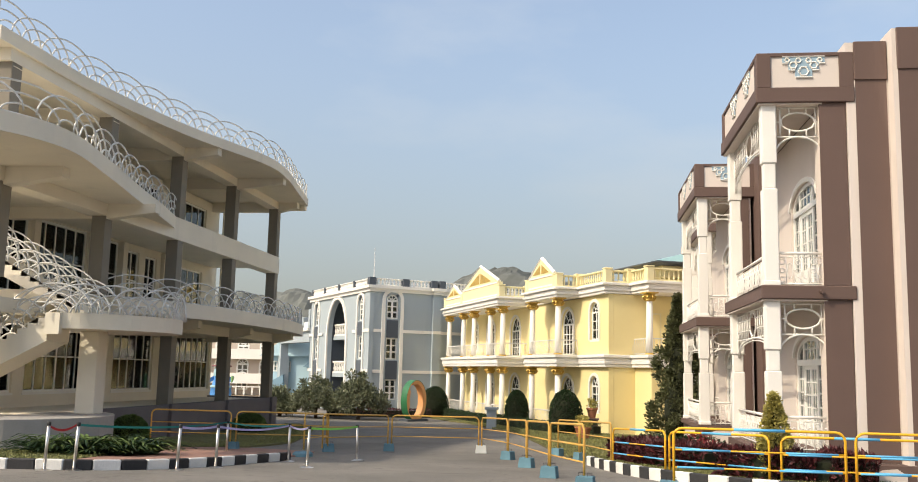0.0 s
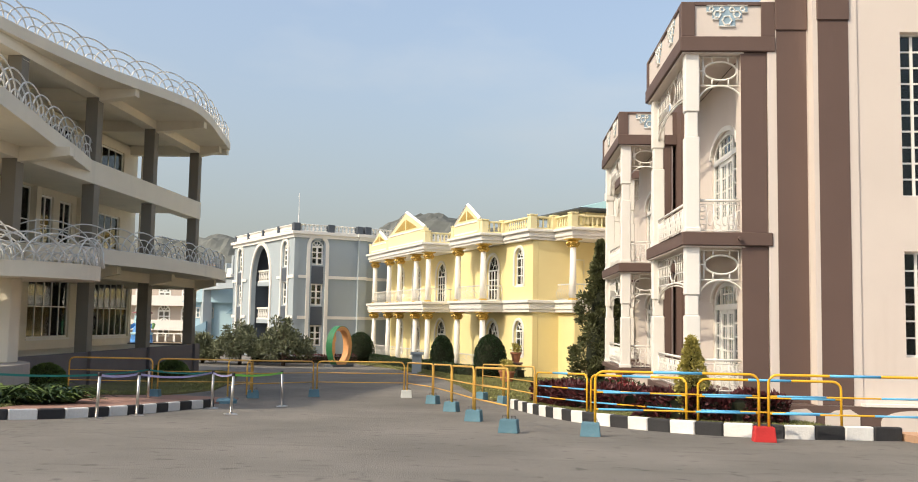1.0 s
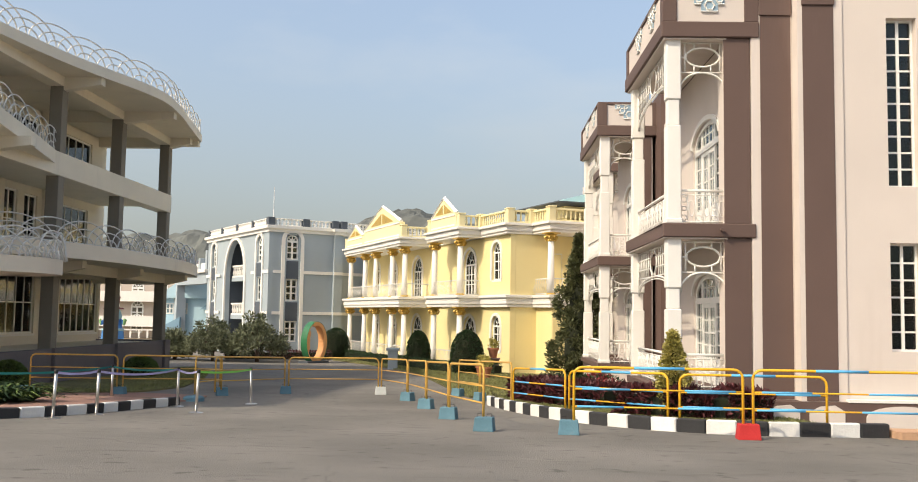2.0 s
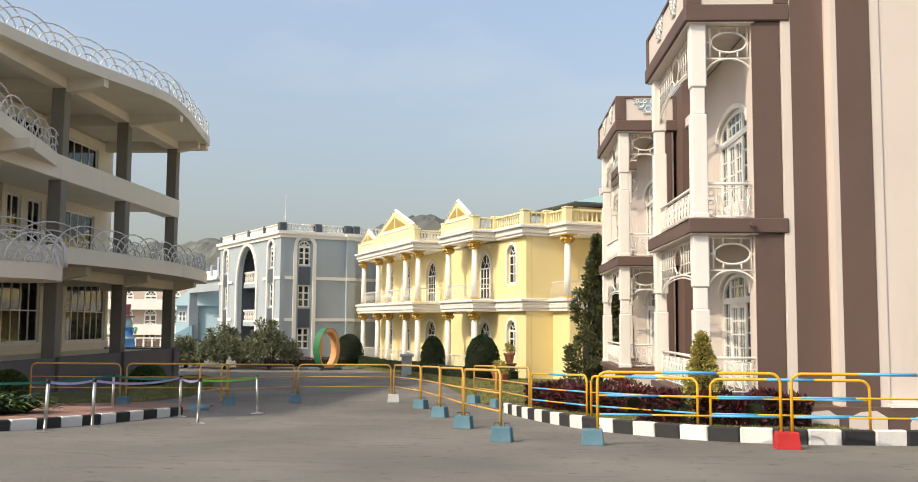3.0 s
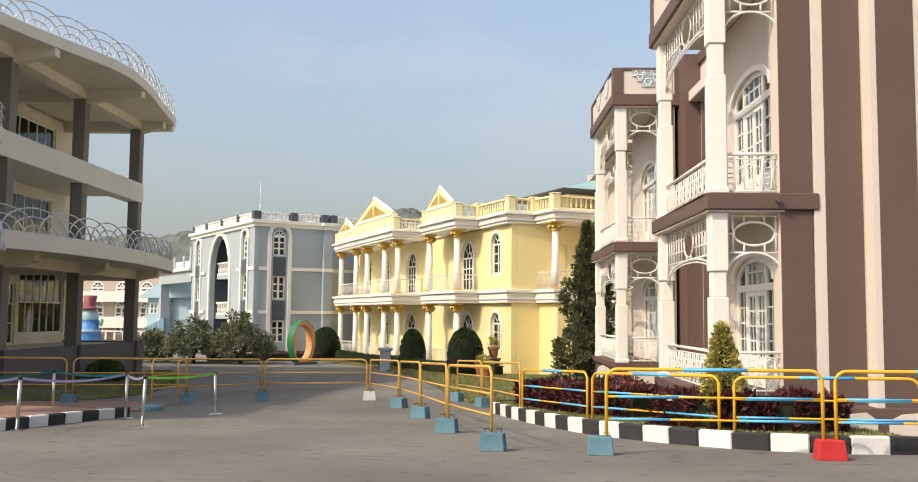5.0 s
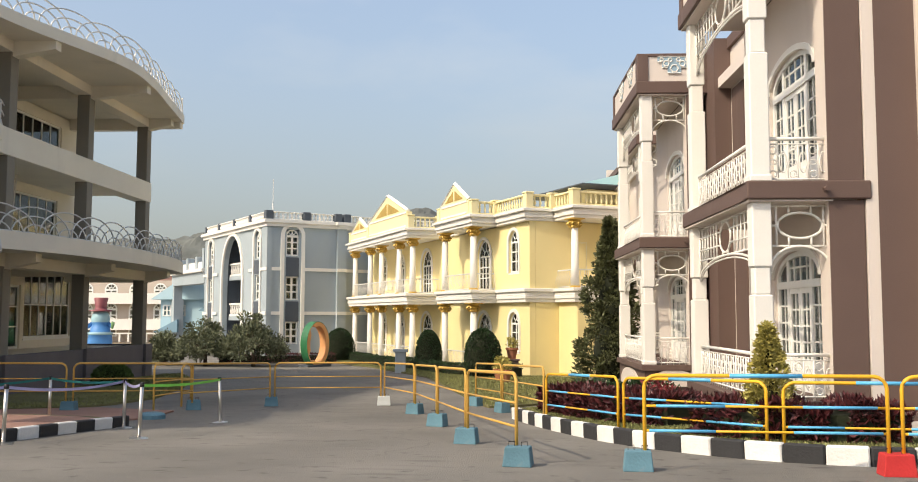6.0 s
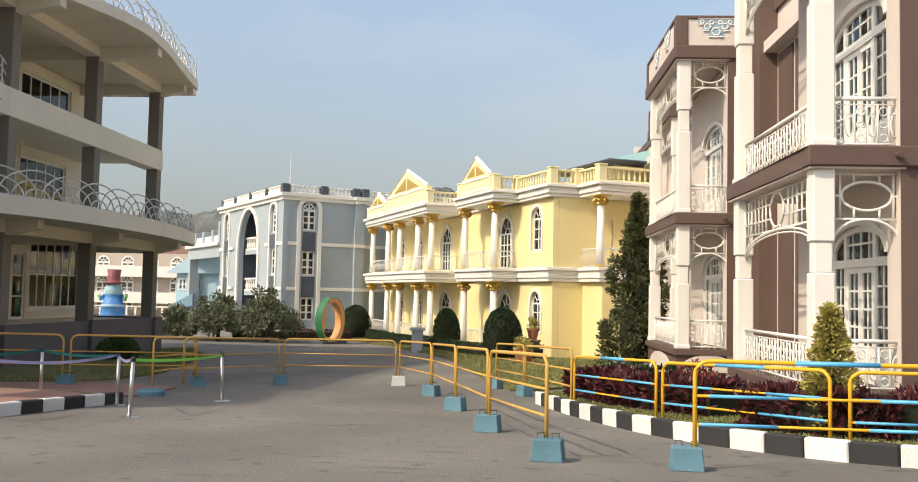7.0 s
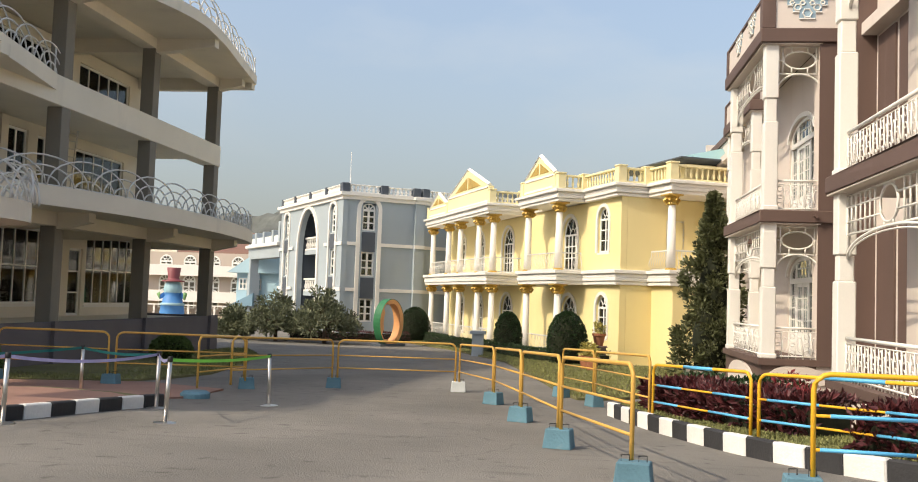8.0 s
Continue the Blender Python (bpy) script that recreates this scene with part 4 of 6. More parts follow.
for y in COLS_Y:
    for z0, z1, beam_to in ((-0.1, 3.25, -13.8), (3.8, 6.45, None), (7.345, 10.3, -13.2)):
        bm = bmesh.new()
        box(bm, -15.82, -15.33, y - 0.26, y + 0.24, z0, z1)
        soften(bm, 0.015)
        gpart("column", bm, M_COL)
    for z, xo in ((3.25, -14.3 if y > 32 else -15.4), (6.85, -13.6 if y < 32 else None), (10.25, -13.1 if 40 < y < 47 else -14.3 if y > 47 else -13.9 if y > 35 else -15.5)):
        if xo is None:
            continue
        bm = bmesh.new()
        plate(bm, [(-19.0, z - 0.5), (-15.3, z - 0.5), (xo, z - 0.28), (xo, z + 0.004), (-19.0, z + 0.004)], y - 0.2, y + 0.2)
        gpart("cross_beam", bm, M_CREAM)
for z in (3.25, 10.3):
    bm = bmesh.new()
    box(bm, -15.9, -15.31, 24.3, 49.2, z - 0.42, z - 0.002)
    gpart("edge_beam", bm, M_CREAM)
bm = bmesh.new()
box(bm, -19.0, -14.1, 49.45, 49.85, 9.98, 10.246)
soften(bm, 0.015)
gpart("end_beam", bm, M_CREAM)
# plinth wall with shallow piers
bm = bmesh.new()
box(bm, -15.55, -15.25, 24.3, 49.5, -1.9, -0.05)
soften(bm, 0.01)
gpart("plinth_wall", bm, M_PLINTH)
bm = bmesh.new()
box(bm, -19.0, -15.25, 49.5, 49.8, -1.9, -0.05)
gpart("plinth_wall", bm, M_PLINTH)
for y in COLS_Y:
    bm = bmesh.new()
    box(bm, -15.248, -15.12, y - 0.3, y + 0.3, -1.9, -0.02)
    gpart("plinth_pier", bm, M_PLINTH)
# set-back wall and its openings
G_WIN = [(45.1, 49.5, 0.3, 3.1, 6, 2), (43.8, 44.8, -0.1, 2.5, 1, 3), (38.8, 42.6, 0.35, 3.05, 5, 2), (32.3, 36.7, 0.4, 3.0, 6, 2), (27.4, 31.6, 0.4, 3.0, 5, 2),
         (43.8, 47.8, 4.3, 6.35, 5, 1), (41.2, 42.4, 3.9, 6.4, 2, 2), (39.4, 40.6, 3.9, 6.45, 2, 2), (37.2, 38.7, 3.9, 6.65, 2, 2), (32.3, 36.0, 3.9, 6.7, 5, 2), (29.4, 31.9, 3.9, 6.7, 3, 2), (27.3, 28.9, 3.9, 6.7, 2, 2),
         (43.8, 48.0, 7.7, 9.7, 5, 1), (38.3, 42.3, 7.7, 9.7, 5, 1), (32.3, 36.5, 7.7, 9.7, 5, 1), (27.4, 30.8, 7.7, 9.7, 4, 1)]
bm = bmesh.new()
holed(bm, 27.0, 49.8, -0.12, 10.18, 0, 0.3, [w[:4] for w in G_WIN])
bmesh.ops.transform(bm, matrix=Matrix(((0, -1, 0, -19.0), (1, 0, 0, 0), (0, 0, 1, 0), (0, 0, 0, 1))), verts=bm.verts)
gpart("wall", bm, M_CREAM)
for q in ((-31.5, -19.3, 49.5, 49.8, -1.9, 10.15), (-31.5, -19.3, 27.0, 27.3, -1.9, 10.15), (-31.8, -31.5, 27.0, 49.8, -1.9, 10.15)):
    bm = bmesh.new()
    box(bm, *q)
    gpart("wall", bm, M_CREAM)
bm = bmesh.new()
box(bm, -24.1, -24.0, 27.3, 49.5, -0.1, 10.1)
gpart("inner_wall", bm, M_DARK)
for ya, yb, z0, z1, c, r in G_WIN:
    win = window(gal, GAL_INV @ basis((-19.06, (ya + yb) / 2, z0), (1, 0)), yb - ya, z1 - z0, c, r, deep=0.1, bar=0.05, rim=0.08, sill=z0 > 0.2)
for ya in (48.2, 40.9, 35.4):
    bm = bmesh.new()
    n = 14
    pts = [(-19.55 + 0.06 * (k % 2), ya + k * 0.09) for k in range(n)]
    vs = [(bm.verts.new((x, y, 0.5)), bm.verts.new((x, y, 2.95))) for x, y in pts]
    for a, b in zip(vs, vs[1:]):
        bm.faces.new((a[0], b[0], b[1], a[1]))
    bmesh.ops.solidify(bm, geom=bm.faces[:], thickness=0.01)
    gpart("curtain", bm, M_CURTAIN)
for y in (43.0, 38.9, 36.3, 32.1):
    bm = bmesh.new()
    box(bm, -18.998, -18.8, y - 0.2, y + 0.2, 3.8, 6.7)
    gpart("pilaster", bm, M_CREAM)
bm = bmesh.new()
tube(bm, [(-18.7, 49.0, 9.8), (-18.5, 49.2, 9.8), (-18.5, 49.2, 3.8)], 0.06, 6)
gpart("drain_pipe", bm, M_CREAM)


def arch_unit(w, h):
    bm = bmesh.new()
    for k in (1.0, 0.66, 0.34):
        tube(bm, [(x, 0, z) for x, z in arc(0, 0, w / 2 * k, h * k, 0, 180, 12)], 0.026, 5)
    return mesh_of("hoop", bm, M_RAIL, smooth=True)


ARCH_STAIR = arch_unit(2.1, 0.82)
ARCH_WIDE = arch_unit(3.2, 0.84)


def hoop_rail(edge, z, inset=0.12, label=""):
    """Overlapping triple hoops along a curved slab's edge."""
    rail = part("hoop_railing", _kerb_strip(edge, z, inset), M_RAIL, gal, label, m=GAL_INV)
    pts = [Vector((x - inset, y, z)) for x, y in edge]
    acc, nxt = 0.0, 0.55
    for a, b in zip(pts, pts[1:]):
        d = (b - a)
        while nxt <= acc + d.length:
            p = a + d * ((nxt - acc) / d.length)
            part("hoop", ARCH_WIDE, None, rail, at=GAL_INV @ Matrix.Translation(p) @ Matrix.Rotation(math.atan2(d.y, d.x), 4, "Z"))
            nxt += 1.65
        acc += d.length


def _kerb_strip(edge, z, inset):
    bm = bmesh.new()
    tube(bm, [(x - inset, y, z + 0.02) for x, y in edge], 0.025, 5)
    for x, y in (edge[0], edge[-1]):
        tube(bm, [(x - inset, y, z), (x - inset, y, z + 0.85)], 0.03, 6)
    return bm


hoop_rail(ROOF_EDGE, 10.645)
hoop_rail(BAL2_EDGE, 7.345)
hoop_rail(BAL1_EDGE, 3.8)


def ladder(m, h, w=0.42):
    """A plain aluminium ladder: two stiles, and one rung after another."""
    ob = thing("ladder", "slim aluminium ladder leaning inside the upper gallery", "ladder", m)
    bm = bmesh.new()
    box(bm, -0.03, 0.03, -0.02, 0.02, 0, h)
    stile = mesh_of("stile", bm, M_STEEL)
    for x in (-w / 2, w / 2):
        part("stile", stile, None, ob, at=Matrix.Translation((x, 0, 0)))
    bm = bmesh.new()
    tube(bm, [(-w / 2, 0, 0), (w / 2, 0, 0)], 0.018, 6)
    rung = mesh_of("rung", bm, M_STEEL)
    for k in range(int(h / 0.28)):
        part("rung", rung, None, ob, at=Matrix.Translation((0, 0, 0.2 + k * 0.28)))


ladder(pose(-18.1, 41.55, 3.8, 6, 0, 70), 2.85)
# round stair landing, its flights and podium
stair = thing("outdoor_stair", "cream concrete stair with a rounded landing and white hooped railings", "stair", Matrix.Translation((-13.6, 27.0, ground_z(27))))
ST_INV = Matrix.Translation((13.6, -27.0, -ground_z(27)))
LAND = curve_through([(-14.19, 25.3), (-13.3, 25.5), (-12.2, 26.4), (-11.65, 27.8), (-11.9, 29.3), (-12.9, 30.3), (-14.6, 30.6)], 5)
bm = bmesh.new()
prism(bm, LAND + [(-14.19, 30.6)], 2.42, 2.86)
part("landing", bm, M_CREAM, stair, m=ST_INV)
bm = bmesh.new()
box(bm, -15.4, -14.192, 28.02, 30.6, 2.42, 2.86)
part("landing", bm, M_CREAM, stair, m=ST_INV)
bm = bmesh.new()
box(bm, -14.2, -13.6, 27.2, 27.8, -0.02, 2.42)
soften(bm, 0.02)
part("post", bm, M_CREAM, stair, m=ST_INV)
bm = bmesh.new()
prism(bm, [(-15.24 + 2.5 * math.cos(radians(a)), 26.0 + 3.0 * math.sin(radians(a))) for a in range(-90, 91, 10)], -1.6, -0.02)
part("podium", bm, mat("weathered_concrete", (0.34, 0.32, 0.30), 0.9, 0.15, 0.8, 30, 0.3), stair, m=ST_INV)
for ya, yb, sgn, n, xs, rise, go, deep in ((25.4, 26.6, -1, 14, -14.192, 0.155, 0.3, 0.8), (26.8, 28.0, 1, 14, -13.9, 0.165, 0.3, 0.34)):
    zt = 2.86
    line = [(xs, zt)]
    for k in range(n):
        line += [(xs - k * go, zt + sgn * (k + 1) * rise), (xs - (k + 1) * go, zt + sgn * (k + 1) * rise)]
    if sgn > 0:
        line += [(xs - n * go, zt + n * rise - deep - 0.1), (xs, zt - deep + 0.2)]
    else:
        line += [(xs - n * go, zt - n * rise - deep), (xs + 1.1, zt - deep + 0.06)]
        line[0] = (xs - 0.002, zt)
        line[-1] = (xs - 0.002, zt - deep)
    bm = bmesh.new()
    vs = [[bm.verts.new((x, y, z)) for x, z in line] for y in (ya, yb)]
    bm.faces.new(vs[0])
    bm.faces.new(list(reversed(vs[1])))
    for i in range(len(line)):
        j = (i + 1) % len(line)
        bm.faces.new((vs[0][i], vs[1][i], vs[1][j], vs[0][j]))
    bmesh.ops.triangulate(bm, faces=[f for f in bm.faces if len(f.verts) > 4])
    bmesh.ops.recalc_face_normals(bm, faces=bm.faces)
    part("flight", bm, M_CREAM, stair, m=ST_INV)
    for y in (ya + 0.06, yb - 0.06):
        for k in range(6):
            x = xs - 0.45 - k * 0.7
            z = zt + sgn * (xs - x) / go * rise + (0.06 if sgn > 0 else 0.1)
            part("hoop", ARCH_STAIR, None, stair, at=ST_INV @ Matrix.Translation((x, y, z)) @ Matrix.Rotation(sgn * math.atan2(rise, go), 4, "Y"))
bm = bmesh.new()
box(bm, -14.18, -13.75, 25.22, 25.39, 2.25, 2.84)
part("landing_beam", bm, M_CREAM, stair, m=ST_INV)
pts = [Vector((x, y, 2.86)) for x, y in LAND]
acc, nxt = 0.0, 0.3
for a, b in zip(pts, pts[1:]):
    d = b - a
    while nxt <= acc + d.length:
        p = a + d * ((nxt - acc) / d.length)
        part("hoop", ARCH_STAIR, None, stair, at=ST_INV @ Matrix.Translation(p + Vector((-0.1, 0, 0))) @ Matrix.Rotation(math.atan2(d.y, d.x), 4, "Z"))
        nxt += 0.8
    acc += d.length


# ---- yellow building with white columns ----
YM = Matrix(((-0.40, -0.917, 0, 2.03), (0.917, -0.40, 0, 51.6), (0, 0, 1, 0), (0, 0, 0, 1)))
yel = thing("yellow_building", "two-storey yellow building with white columns, gold capitals and balustrades", "building", YM)
YG = -1.75
Y_F0, Y_F1, Y_C0, Y_C1, Y_TOP = 1.56, 2.58, 5.73, 6.42, 7.12


def ypart(name, bm, material, parent=None, label="", smooth=False, at=None):
    return part(name, bm, material, parent or yel, label, smooth=smooth, at=at)


def moulding(parent, pts, z0, z1, out, material, name="cornice"):
    """A stepped cornice over an outline (counter-clockwise), each course further out."""
    n = 4
    for k in range(n):
        a, b = z0 + (z1 - z0) * k / n, z0 + (z1 - z0) * (k + 1) / n
        o = out * (0.35, 0.62, 0.55, 1.0)[k]
        bm = bmesh.new()
        prism(bm, grown(pts, o), a + 0.002, b)
        soften(bm, 0.02)
        part(name, bm, material, parent)


def grown(pts, o):
    out, n = [], len(pts)
    for i in range(n):
        a, b, c = Vector(pts[i - 1]), Vector(pts[i]), Vector(pts[(i + 1) % n])
        d0, d1 = (b - a).normalized(), (c - b).normalized()
        n0, n1 = Vector((d0.y, -d0.x)), Vector((d1.y, -d1.x))
        m = n0 + n1
        m = m / max(m.dot(n0), 0.3)
        out.append(tuple(b + m * o))
    return out


# outline of the floors, counter-clockwise seen from above: u away along the front, n outwards
MAIN = [(0.0, -14.0), (27.0, -14.0), (27.0, -0.4), (0.0, -0.05)]
PORCH2 = [(3.55, -0.5), (8.5, -0.5), (8.5, 1.25), (3.55, 1.25)]
PORCH1 = [(11.9, -0.5), (25.4, -0.5), (25.4, 1.75), (11.9, 1.9)]
BAYR = [(-2.0, -8.5), (0.1, -8.5), (0.1, -1.6), (-2.0, -1.6)]
for outline, roofed in ((MAIN, True), (PORCH2, False), (PORCH1, False), (BAYR, False)):
    moulding(yel, outline, Y_F0 + 0.35, Y_F1, 0.22, M_WHITE, "floor_band")
    moulding(yel, outline, Y_C0 + 0.1, Y_C1, 0.3, M_WHITE, "cornice")
# walls: front, side, back
front_holes = [(-2.35, -1.2, -0.5, 1.45), (-2.35, -1.2, 3.4, 5.5), (-6.45, -4.65, YG + 0.3, 1.4), (-6.45, -4.65, 2.62, 5.3), (-15.5, -13.6, YG + 0.3, 1.4), (-15.5, -13.6, 2.62, 5.3), (-20.6, -18.9, YG + 0.3, 1.4), (-20.6, -18.9, 2.62, 5.3), (-24.0, -22.9, YG + 0.6, 1.35), (-24.0, -22.9, 3.1, 5.3)]
bm = bmesh.new()
holed(bm, -27.0, 0.0, YG, Y_C0 + 0.1, 0, 0.3, front_holes)
for a, b, z0, z1 in front_holes:
    spandrels(bm, b - a, z1 - (b - a) / 2, z1, 0, 0.3, (a + b) / 2)
WF = Matrix(((-1, 0, 0, 0), (0, -1, 0, -0.22), (0, 0, 1, 0), (0, 0, 0, 1)))
bmesh.ops.transform(bm, matrix=WF, verts=bm.verts)
ypart("wall", bm, M_YEL)
for a, b, z0, z1 in front_holes:
    win = window(yel, WF @ Matrix.Translation(((a + b) / 2, 0.08, z0)), b - a, z1 - z0, 4 if b - a > 1.3 else 2, 3, True, 0.1, 0.05, 0.08, sill=b - a < 1.3)
    bm = bmesh.new()
    w = b - a
    plate_ring(bm, arc(0, z1 - z0 - w / 2, w / 2 + 0.16, w / 2 + 0.16, 0, 180, 14), arc(0, z1 - z0 - w / 2, w / 2, w / 2, 0, 180, 14), -0.14, -0.078)
    for sgn in (-1, 1):
        box(bm, min(sgn * w / 2, sgn * (w / 2 + 0.16)), max(sgn * w / 2, sgn * (w / 2 + 0.16)), -0.14, -0.078, 0, z1 - z0 - w / 2)
    part("surround", bm, M_WHITE, win)
bm = bmesh.new()
box(bm, 0.0, 0.3, -14.0, -0.53, YG, Y_C0 + 0.1)
ypart("wall", bm, M_YEL)
bm = bmesh.new()
box(bm, 0.3, 27.0, -14.0, -13.7, YG, Y_C0 + 0.1)
ypart("wall", bm, M_YEL)
bm = bmesh.new()
box(bm, 26.7, 27.0, -13.7, -0.53, YG, Y_C0 + 0.1)
ypart("wall", bm, M_YEL)
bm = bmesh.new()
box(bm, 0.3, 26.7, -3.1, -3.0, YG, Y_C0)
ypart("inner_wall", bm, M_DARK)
# round right bay with a deep loggia above
bm = bmesh.new()
prism(bm, [(-1.85, -8.4), (0.0, -8.4), (0.0, -1.75), (-1.85, -1.75)], YG, Y_F0 + 0.36)
soften(bm, 0.05)
ypart("bay_wall", bm, M_YEL)
bm = bmesh.new()
box(bm, -0.5, -0.02, -8.4, -4.4, Y_F1, Y_C0 + 0.1)
ypart("bay_wall", bm, M_YEL)
win = window(yel, basis((-0.02, -2.9, Y_F1 + 0.1), (-1, 0)), 0.9, 2.2, 2, 4, False, 0.1)
win = window(yel, basis((-1.86, -4.2, YG + 1.2), (-1, 0)), 1.3, 2.2, 4, 3, True, 0.1)
bm = bmesh.new()
plate_ring(bm, arc(0, 1.55, 0.85, 0.85, 0, 180, 14), arc(0, 1.55, 0.66, 0.66, 0, 180, 14), -0.12, -0.004)
part("surround", bm, M_WHITE, win)


def classic_column(z0, z1):
    h = z1 - z0
    bm = bmesh.new()
    lathe(bm, [(0.2, z0 + 0.1), (0.185, z0 + h * 0.3), (0.155, z1 - 0.36)], 14)
    shaft = mesh_of("shaft", bm, M_WHITE, smooth=True)
    bm = bmesh.new()
    lathe(bm, [(0.25, z0), (0.26, z0 + 0.05), (0.21, z0 + 0.1)], 14)
    base = mesh_of("base", bm, M_GOLD, smooth=False)
    bm = bmesh.new()
    lathe(bm, [(0.18, z1 - 0.46), (0.23, z1 - 0.42), (0.2, z1 - 0.34), (0.32, z1 - 0.2), (0.27, z1 - 0.14), (0.36, z1 - 0.06)], 10)
    box(bm, -0.36, 0.36, -0.36, 0.36, z1 - 0.06, z1)
    for a in range(0, 360, 45):
        ca, sa = math.cos(radians(a)), math.sin(radians(a))
        tube(bm, [(0.22 * ca, 0.22 * sa, z1 - 0.43), (0.36 * ca, 0.36 * sa, z1 - 0.26), (0.32 * ca, 0.32 * sa, z1 - 0.2)], 0.05, 4)
    cap = mesh_of("capital", bm, M_GOLD)
    return shaft, base, cap


Y_LOW, Y_UP = classic_column(YG, Y_F0 + 0.36), classic_column(Y_F1, Y_C0 + 0.1)


def classic_at(u, n):
    for shaft, base, cap in (Y_LOW, Y_UP):
        col = part("column", shaft, None, yel, "white round column", at=Matrix.Translation((u, n, 0)))
        part("base", base, None, col)
        part("capital", cap, None, col, "gilded leafy capital")


for u, n in ((4.12, 0.98), (8.2, 0.98), (12.25, 1.5), (14.8, 1.5), (18.5, 1.5), (21.1, 1.5), (24.9, 1.5)):
    classic_at(u, n)
col = part("column", Y_UP[0], None, yel, "white round column", at=Matrix.Translation((-1.75, -1.72, 0)))
part("base", Y_UP[1], None, col)
part("capital", Y_UP[2], None, col, "gilded leafy capital")


def belly_rail(p0, p1, z):
    """An iron balcony rail whose bars bulge outwards."""
    a, b = Vector((*p0, z)), Vector((*p1, z))
    d = b - a
    m = Matrix.Translation(a) @ Matrix.Rotation(math.atan2(d.y, d.x), 4, "Z")
    bm = bmesh.new()
    tube(bm, [(0, 0, 0.85), (d.length, 0, 0.85)], 0.035, 5)
    tube(bm, [(0, 0, 0.06), (d.length, 0, 0.06)], 0.025, 4)
    n = max(3, int(d.length / 0.2))
    for i in range(n + 1):
        x = d.length * i / n
        tube(bm, [(x, 0, 0.06), (x, 0.14, 0.25), (x, 0.1, 0.45), (x, 0.0, 0.62), (x, 0.02, 0.85)], 0.013, 4)
    part("balcony_rail", bm, M_RAIL, yel, at=m)


for p0, p1 in (((4.12, 1.05), (8.2, 1.05)), ((12.25, 1.6), (14.8, 1.6)), ((14.8, 1.6), (18.5, 1.6)), ((18.5, 1.6), (21.1, 1.6)), ((21.1, 1.6), (24.9, 1.6)), ((4.05, -0.15), (4.05, 0.95)), ((12.2, -0.15), (12.2, 1.5)), ((-1.75, -1.7), (-0.1, -1.7)), ((-1.85, -4.4), (-1.85, -1.75))):
    belly_rail(p0, p1, Y_F1)
for p0, p1 in (((4.35, 0.95), (8.0, 0.95)), ((12.5, 1.45), (14.55, 1.45)), ((15.05, 1.45), (18.25, 1.45)), ((18.75, 1.45), (20.85, 1.45)), ((21.35, 1.45), (24.65, 1.45)), ((12.2, -0.15), (12.2, 1.3))):
    belly_rail(p0, p1, YG + 0.3)
# parapet: posts, balustrades and gables
for u, n in ((0.0, -0.15), (0.0, -1.45), (-1.95, -1.6), (-1.95, -5.6), (3.7, -0.1), (3.7, 1.15), (8.4, 1.15), (12.0, -0.1), (12.0, 1.75), (20.6, 1.7), (25.3, 1.65), (0.1, -6.0)):
    bm = bmesh.new()
    box(bm, -0.2, 0.2, -0.2, 0.2, Y_C1, Y_TOP + 0.02)
    box(bm, -0.23, 0.23, -0.23, 0.23, Y_TOP + 0.022, Y_TOP + 0.1)
    soften(bm, 0.02)
    ypart("parapet_post", bm, M_YELP, at=Matrix.Translation((u, n, 0)))
for p0, p1 in (((0.2, -0.15), (3.5, -0.1)), ((0.0, -1.25), (0.0, -0.35)), ((-1.75, -1.6), (-0.15, -1.55)), ((-1.95, -5.4), (-1.95, -1.8)), ((3.7, 0.1), (3.7, 0.95)), ((12.0, 0.1), (12.0, 1.55)), ((8.5, -0.1), (11.8, -0.1)), ((-1.95, -8.3), (-1.95, -5.8))):
    balustrade(yel, p0, p1, Y_C1, Y_TOP - Y_C1, M_YELP)


